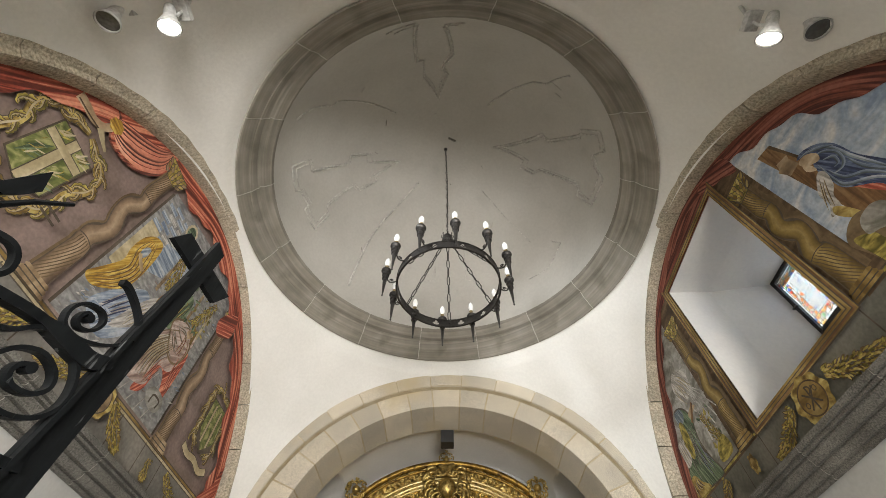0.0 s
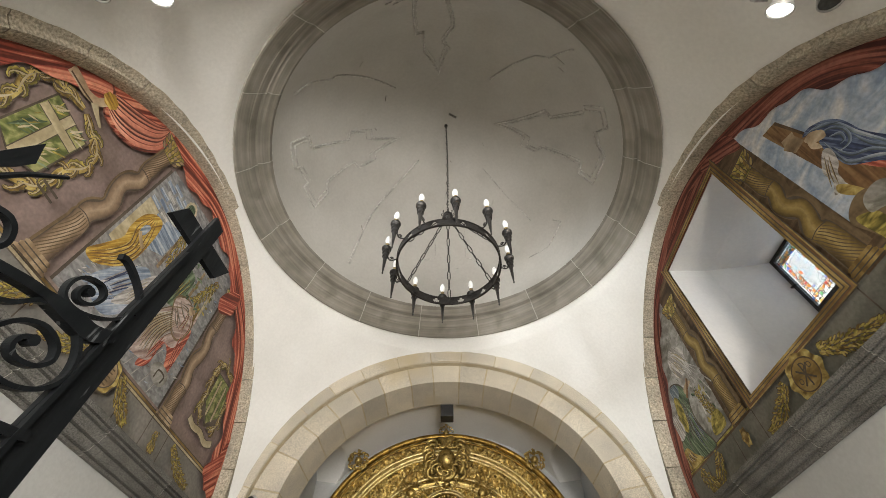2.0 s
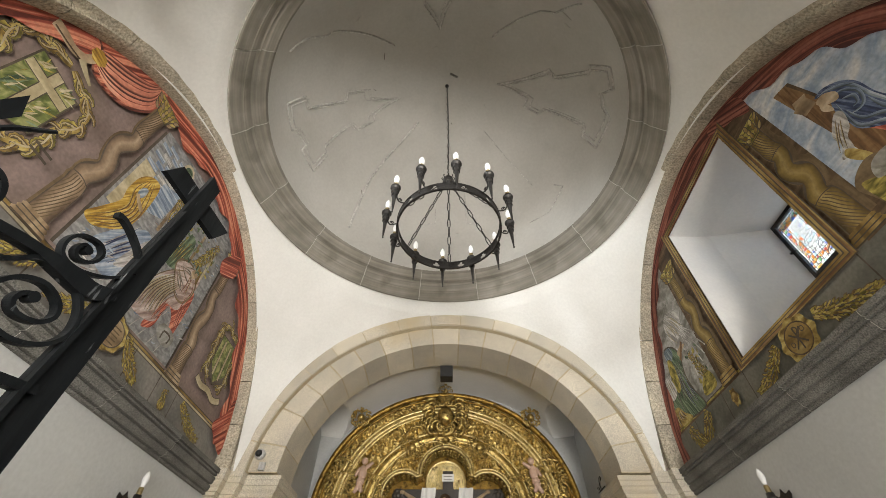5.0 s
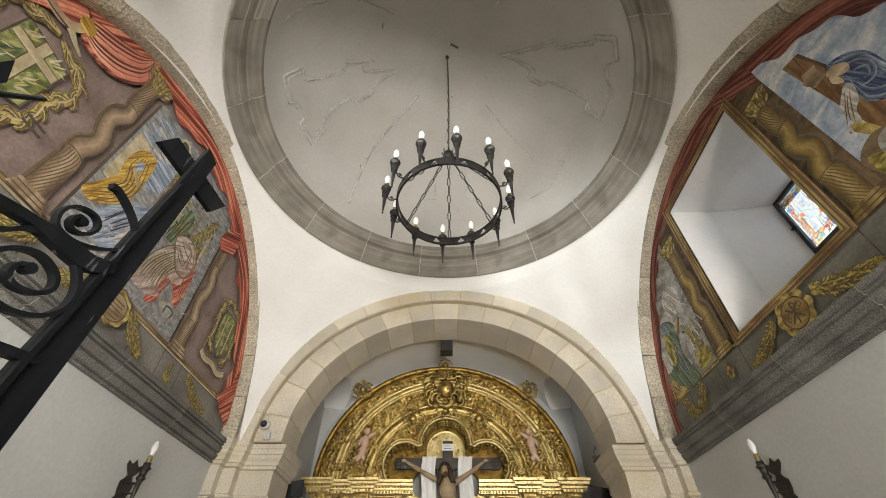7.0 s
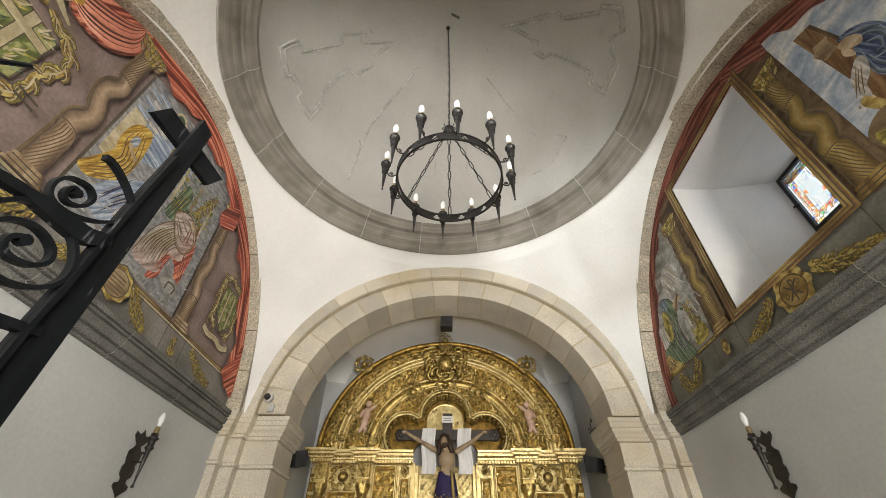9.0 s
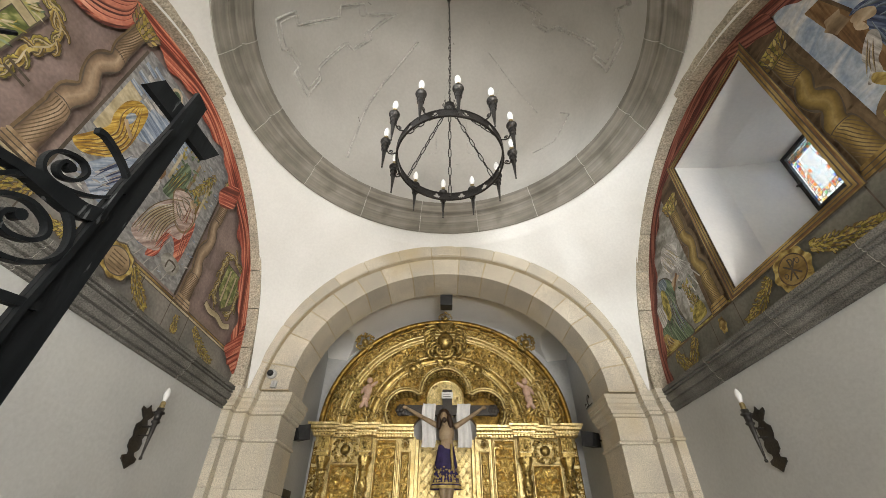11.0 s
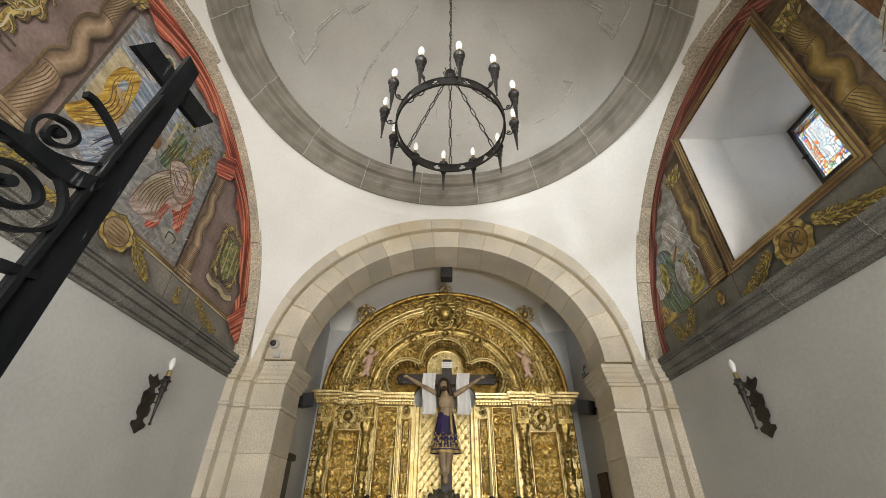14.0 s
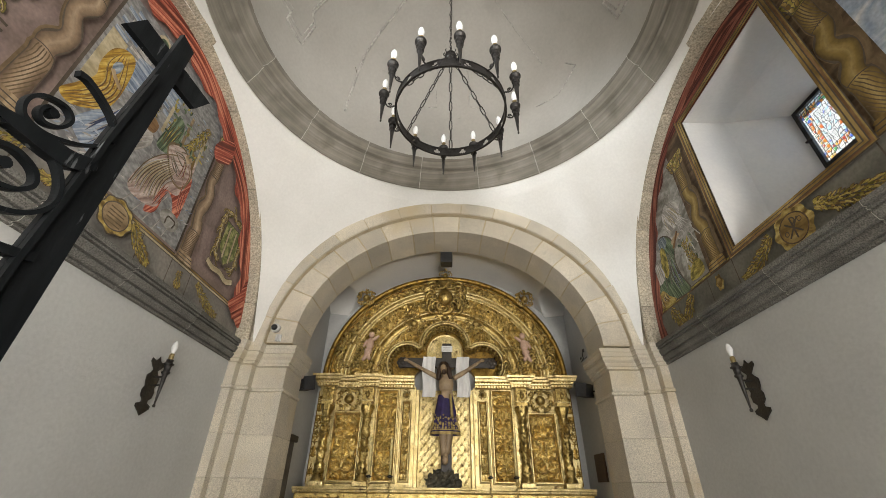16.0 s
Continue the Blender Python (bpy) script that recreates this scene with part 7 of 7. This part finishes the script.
def flat_bar(points, width, thick, taper=None):
    """A flat bar that bends in the leaf's plane; width across the plane, thick in it."""
    p = [Vector((0, a, b)) for a, b in points]
    vs, fs = [], []
    for i, q in enumerate(p):
        d = (p[min(i + 1, len(p) - 1)] - p[max(i - 1, 0)]).normalized()
        nrm = Vector((0, -d.z, d.y))
        t = thick * (taper(i / (len(p) - 1)) if taper else 1)
        vs += [q + nrm * t / 2 + Vector((width / 2, 0, 0)), q + nrm * t / 2 - Vector((width / 2, 0, 0)), q - nrm * t / 2 - Vector((width / 2, 0, 0)), q - nrm * t / 2 + Vector((width / 2, 0, 0))]
    for i in range(len(p) - 1):
        fs += [(4 * i + k, 4 * i + (k + 1) % 4, 4 * i + 4 + (k + 1) % 4, 4 * i + 4 + k) for k in range(4)]
    fs += [(3, 2, 1, 0), tuple(4 * (len(p) - 1) + k for k in range(4))]
    return vs, fs


def plate(outline, x0, x1):
    """A flat plate cut to an outline of the leaf's plane."""
    n = len(outline)
    vs = [(x, a, b) for x in (x0, x1) for a, b in outline]
    tri = [tuple(t) for t in geometry.tessellate_polygon([[Vector((a, b, 0)) for a, b in outline]])]
    return vs, tri + [tuple(i + n for i in t) for t in tri] + [(k, (k + 1) % n, n + (k + 1) % n, n + k) for k in range(n)]


STILE_IN = [(-0.10, 0.0), (-0.034, 1.45), (-0.021, 1.70), (-0.014, 1.78), (-0.007, 1.89), (0.006, 2.03), (0.014, 2.147)]
STILE_OUT = [(0.042, 2.139), (0.037, 1.98), (0.033, 1.88), (0.028, 1.76), (0.0245, 1.66), (0.016, 1.45), (-0.055, 0.0)]
part("stile", plate(STILE_IN + STILE_OUT, -0.008, 0.0), GATE_PAINT, gate, "scratched black flat stile")
part("stile_edge", flat_bar([(a + 0.004, b) for a, b in STILE_IN[:-1]], 0.014, 0.007), GATE_PAINT, gate)
part("cross_arm", plate([(-0.054, 2.063), (-0.036, 2.104), (0.117, 2.104), (0.095, 2.063)], -0.018, -0.0085), GATE_PAINT, gate)
part("top_bar", flat_bar(curve2([(0.0, 1.842), (-0.029, 1.826), (-0.069, 1.824), (-0.11, 1.820), (-0.148, 1.811), (-0.22, 1.79), (-0.34, 1.76), (-0.46, 1.74)], False), 0.014, 0.017, lambda t: 0.55 + 0.75 * math.sin(math.pi * min(1.0, t * 2.2 + 0.08)) if t < 0.42 else 0.66), GATE_PAINT, gate)
part("upper_scroll", flat_bar(curve2([(0.002, 1.888), (-0.008, 1.869), (-0.028, 1.850), (-0.058, 1.835), (-0.082, 1.836), (-0.0895, 1.8527), (-0.081, 1.871), (-0.059, 1.8795), (-0.0463, 1.871), (-0.0505, 1.854), (-0.0655, 1.845), (-0.075, 1.851), (-0.0725, 1.8635), (-0.063, 1.865)], False), 0.009, 0.0042), GATE_PAINT, gate)
part("scroll_eye", tube_data([(-0.005, -0.064, 1.861), (0.005, -0.064, 1.861)], 0.0055, 10), GATE_PAINT, gate)
part("leaf_scroll", flat_bar(curve2([(0.004, 1.885), (0.0005, 1.903), (-0.0141, 1.9165), (-0.037, 1.927), (-0.0564, 1.9316), (-0.0675, 1.929)], False), 0.009, 0.006, lambda t: 0.8 + 0.5 * t), GATE_PAINT, gate)
part("lower_scroll", flat_bar(curve2([(-0.15, 1.775), (-0.117, 1.794), (-0.10, 1.813), (-0.072, 1.8235), (-0.04, 1.8165), (-0.0205, 1.796), (-0.016, 1.77), (-0.031, 1.747), (-0.062, 1.734), (-0.095, 1.738), (-0.112, 1.756), (-0.106, 1.775), (-0.093, 1.790), (-0.072, 1.798), (-0.049, 1.7915), (-0.041, 1.7766), (-0.0514, 1.762), (-0.0725, 1.7565), (-0.085, 1.763), (-0.084, 1.7755), (-0.072, 1.783)], False), 0.011, 0.0052), GATE_PAINT, gate)
part("scroll_eye", tube_data([(-0.006, -0.073, 1.779), (0.006, -0.073, 1.779)], 0.0065, 10), GATE_PAINT, gate)
part("left_scroll", flat_bar(curve2([(-0.23, 1.825), (-0.212, 1.842), (-0.1951, 1.851), (-0.1818, 1.853), (-0.1707, 1.846), (-0.165, 1.831), (-0.172, 1.815), (-0.19, 1.808), (-0.205, 1.818), (-0.2, 1.83)], False), 0.010, 0.006), GATE_PAINT, gate)
part("mid_bar", flat_bar(curve2([(-0.004, 1.708), (-0.0176, 1.7046), (-0.04, 1.7013), (-0.12, 1.688), (-0.24, 1.675), (-0.46, 1.66)], False), 0.012, 0.010), GATE_PAINT, gate)
part("spear_bar", box_bm(-0.008, -0.262, 0.0, 0.008, -0.238, 1.88, 0.002), GATE_PAINT, gate)
part("spear_head", plate([(-0.262, 1.87), (-0.2412, 1.8885), (-0.2317, 1.9233), (-0.2263, 1.9428), (-0.2139, 1.9158), (-0.2196, 1.8979), (-0.2296, 1.8787)], -0.006, 0.004), GATE_PAINT, gate)
part("spike", tube_data([(0, -0.245, 1.845), (0, -0.2217, 1.872), (0, -0.208, 1.903), (0, -0.183, 1.941)], 0.0038, 6, lambda t: 1.2 - 0.5 * t), GATE_PAINT, gate)
for y in (-0.12, -0.36, -0.46):
    part("bar", box_bm(-0.007, y - 0.007, 0.0, 0.007, y + 0.007, 1.66, 0.002), GATE_PAINT, gate)
part("bottom_rail", box_bm(-0.012, -0.47, 0.08, 0.012, -0.07, 0.12, 0.003), GATE_PAINT, gate)

# ---- wall sconces ----


def sconce(s):
    sc = thing("wall_sconce", "black wrought-iron torch sconce with a candle bulb", "wall lamp", group="wall sconces")
    y0, z0 = (4.16, 2.39) if s < 0 else (4.08, 2.39)
    half = [(0.0, -0.285), (0.03, -0.25), (0.066, -0.215), (0.068, -0.185), (0.03, -0.165), (0.028, -0.14), (0.055, -0.11), (0.06, -0.05), (0.045, -0.02), (0.058, 0.02), (0.062, 0.085), (0.035, 0.115), (0.022, 0.145), (0.045, 0.175), (0.07, 0.215), (0.066, 0.25), (0.03, 0.235), (0.012, 0.255), (0.0, 0.285)]
    half = [(1.55 * a, b) for a, b in half]
    loop = half + [(-a, b) for a, b in half[-2:0:-1]]
    n = len(loop)
    vs = [(s * x, y0 + a, z0 + b) for x in (2.992, 2.984) for a, b in loop]
    tri = geometry.tessellate_polygon([[Vector((a, b, 0)) for a, b in loop]])
    fs = [tuple(t) for t in tri] + [tuple(i + n for i in t) for t in tri] + [(k, (k + 1) % n, n + (k + 1) % n, n + k) for k in range(n)]
    part("back_plate", (vs, fs), IRON, sc, "scrolled black back plate")
    X, Y = s * 2.87, y0 - 0.01
    part("torch_body", moved(lathe_data([(0, -0.21), (0.012, -0.21), (0.016, -0.195), (0.008, -0.18), (0.024, 0.10), (0.04, 0.115), (0.04, 0.128), (0.03, 0.135), (0.034, 0.19), (0.05, 0.20), (0.05, 0.212), (0.034, 0.22), (0.034, 0.25), (0, 0.25)], 16), pose(X, Y, z0)), IRON, sc, smooth=True)
    part("arm", tube_data([(s * 2.99, y0, z0 + 0.08), (X, Y, z0 + 0.08)], 0.010, 8), IRON, sc)
    part("arm", tube_data([(s * 2.99, y0, z0 + 0.0), (X, Y, z0 + 0.0)], 0.008, 8), IRON, sc)
    part("socket", moved(lathe_data([(0.024, 0.25), (0.024, 0.30), (0.018, 0.315), (0, 0.315)], 12), pose(X, Y, z0)), SOCKET, sc, smooth=True)
    part("bulb", moved(lathe_data([(0.0, 0.31), (0.014, 0.312), (0.02, 0.335), (0.032, 0.375), (0.03, 0.40), (0.018, 0.435), (0.0, 0.455)], 14), pose(X, Y, z0)), COLD_BULB, sc, "unlit frosted candle bulb", smooth=True)


sconce(-1)
sconce(1)

# ---- spotlights, loudspeakers and small fixtures ----
WHITE_METAL = mat("grey_painted_metal", (0.55, 0.55, 0.54), (0.48, 0.48, 0.47), 8, 0.4, 0.2, 0.1, 40)
BLACK_PLASTIC = mat("black_plastic", (0.015, 0.015, 0.016), (0.025, 0.025, 0.026), 10, 0.5, 0, 0.2, 80)
DULL_GLASS = mat("dull_reflector", (0.22, 0.215, 0.20), (0.15, 0.15, 0.14), 12, 0.25, 0.6)
HOT = glow("lit_lamp", (1.0, 0.93, 0.82), 14.0)


def spotlight(p, aim, lit, name_group):
    sp = thing("spotlight", "grey adjustable spotlight on a short rail" + (", switched on" if lit else ", switched off"), "spotlight", group=name_group)
    m = look(p, aim)
    part("head", moved(lathe_data([(0.0, 0.2), (0.036, 0.2), (0.042, 0.16), (0.042, 0.10), (0.05, 0.075), (0.078, 0.0), (0.083, -0.018), (0.076, -0.024), (0.07, 0.0)], 24), m), WHITE_METAL, sp, smooth=True)
    part("reflector", moved(lathe_data([(0.0, 0.0), (0.072, -0.006)], 20), m), HOT if lit else DULL_GLASS, sp)
    top = Vector(p) + Vector((0, -0.06, 0.16))
    part("yoke", tube_data([Vector(p) + (m.to_3x3() @ Vector((0, 0, 0.1))), top, top + Vector((0, -0.02, 0.10))], 0.012, 8), WHITE_METAL, sp)
    part("rail", box_bm(top.x - 0.05, top.y - 0.09, top.z + 0.06, top.x + 0.05, top.y + 0.05, top.z + 0.12, 0.006), WHITE_METAL, sp)
    part("rail_stem", tube_data([top + Vector((0, -0.02, 0.1)), top + Vector((0, -0.16, 0.42))], 0.014, 8), WHITE_METAL, sp)
    return sp


for p, aim, lit in (((-2.05, 0.31, 4.86), (-0.9, 3.4, 0.5), True), ((-2.40, 0.26, 4.75), (-2.2, 1.2, 2.2), False), ((2.27, 0.40, 4.68), (0.6, 4.0, 1.0), True), ((2.60, 0.35, 4.70), (2.3, 1.2, 2.2), False)):
    spotlight(p, aim, lit, "chapel spotlights")


def loudspeaker(s, p):
    ls = thing("loudspeaker", "small black wall loudspeaker on a bracket", "loudspeaker", group="sanctuary loudspeakers")
    m = Matrix.Translation(p) @ pose(0, 0, 0, 8, 0, s * 35)
    part("cabinet", (lambda d: moved(d, m))(([(-0.10, -0.09, -0.10), (0.10, -0.09, -0.10), (0.13, 0.09, -0.10), (-0.13, 0.09, -0.10), (-0.08, -0.09, 0.10), (0.08, -0.09, 0.10), (0.13, 0.09, 0.12), (-0.13, 0.09, 0.12)], [(0, 1, 2, 3), (7, 6, 5, 4), (0, 4, 5, 1), (1, 5, 6, 2), (2, 6, 7, 3), (3, 7, 4, 0)])), BLACK_PLASTIC, ls)
    part("grille", moved(box_data(-0.075, -0.10, -0.085, 0.075, -0.092, 0.085), m), BLACK_PLASTIC, ls)
    part("bracket", tube_data([Vector(p), Vector(p) + Vector((s * 0.14, 0.0, -0.01)), (s * (SANCT_W + 0.01), p[1], p[2] - 0.02)], 0.014, 8), BLACK_PLASTIC, ls)


loudspeaker(-1, (-2.27, 6.64, 2.97))
loudspeaker(1, (2.27, 6.86, 2.95))

proj = thing("hanging_box", "small black box fixed under the chancel arch", "box")
part("box", box_bm(-0.13, 6.40, 5.10, 0.09, 6.62, 5.31, 0.006), BLACK_PLASTIC, proj)
part("stem", box_bm(-0.05, 6.47, 5.29, 0.01, 6.53, 5.52, 0.004), BLACK_PLASTIC, proj)

cctv = thing("security_camera", "small white dome camera with a cable on the pier", "camera")
part("base", moved(lathe_data([(0, 0.0), (0.05, 0.0), (0.05, -0.03), (0.04, -0.05), (0, -0.05)], 20), pose(-2.56, 5.765, 3.57, -90) @ Matrix.Scale(1.35, 4)), WHITE_METAL, cctv, smooth=True)
part("eye", ball((-2.56, 5.685, 3.565), (0.046, 0.046, 0.046)), BLACK_PLASTIC, cctv, smooth=True)
part("junction_box", box_bm(-2.53, 5.72, 3.37, -2.45, 5.768, 3.47, 0.01), WHITE_METAL, cctv)

tagged(part("wooden_hatch", box_bm(SANCT_W - 0.03, 7.0, 1.66, SANCT_W + 0.005, 7.42, 2.05, 0.006), mat("dark_hatch_wood", (0.09, 0.05, 0.025), (0.06, 0.033, 0.018), 6, 0.5, 0, 0.3, 40, stretch=(1, 1, 8))), "small dark wooden hatch in the sanctuary wall", "hatch")
niche = thing("doorway_niche", "dark timber-topped doorway in the sanctuary wall", "doorway")
part("lintel", box_bm(-SANCT_W - 0.005, 6.62, 2.16, -SANCT_W + 0.07, 7.12, 2.25, 0.008), DARKWOOD, niche)
part("door_leaf", box_bm(-SANCT_W - 0.005, 6.66, 0.0, -SANCT_W + 0.02, 7.10, 2.16, 0.006), mat("grey_door_wood", (0.14, 0.13, 0.115), (0.09, 0.08, 0.07), 5, 0.7, 0, 0.3, 40), niche)
hook = thing("wall_hook", "thin scrolled iron hook on the sanctuary wall", "hook")
part("bar", tube_data([(SANCT_W - 0.012, y, 3.545) for y in (6.98, 7.10, 7.22, 7.32)], 0.007, 6), IRON, hook)
part("scroll", tube_data([(SANCT_W - 0.012, 7.15 + b, 3.55 + a) for a, b in ((0.0, 0.0), (0.06, 0.03), (0.12, 0.03), (0.165, -0.01), (0.17, -0.06), (0.14, -0.085), (0.115, -0.06), (0.125, -0.035))], 0.006, 6), IRON, hook)
part("scroll", tube_data([(SANCT_W - 0.012, 7.22 + b, 3.55 + a) for a, b in ((0.0, 0.0), (0.05, 0.03), (0.075, 0.07), (0.06, 0.10), (0.035, 0.09))], 0.005, 6), IRON, hook)
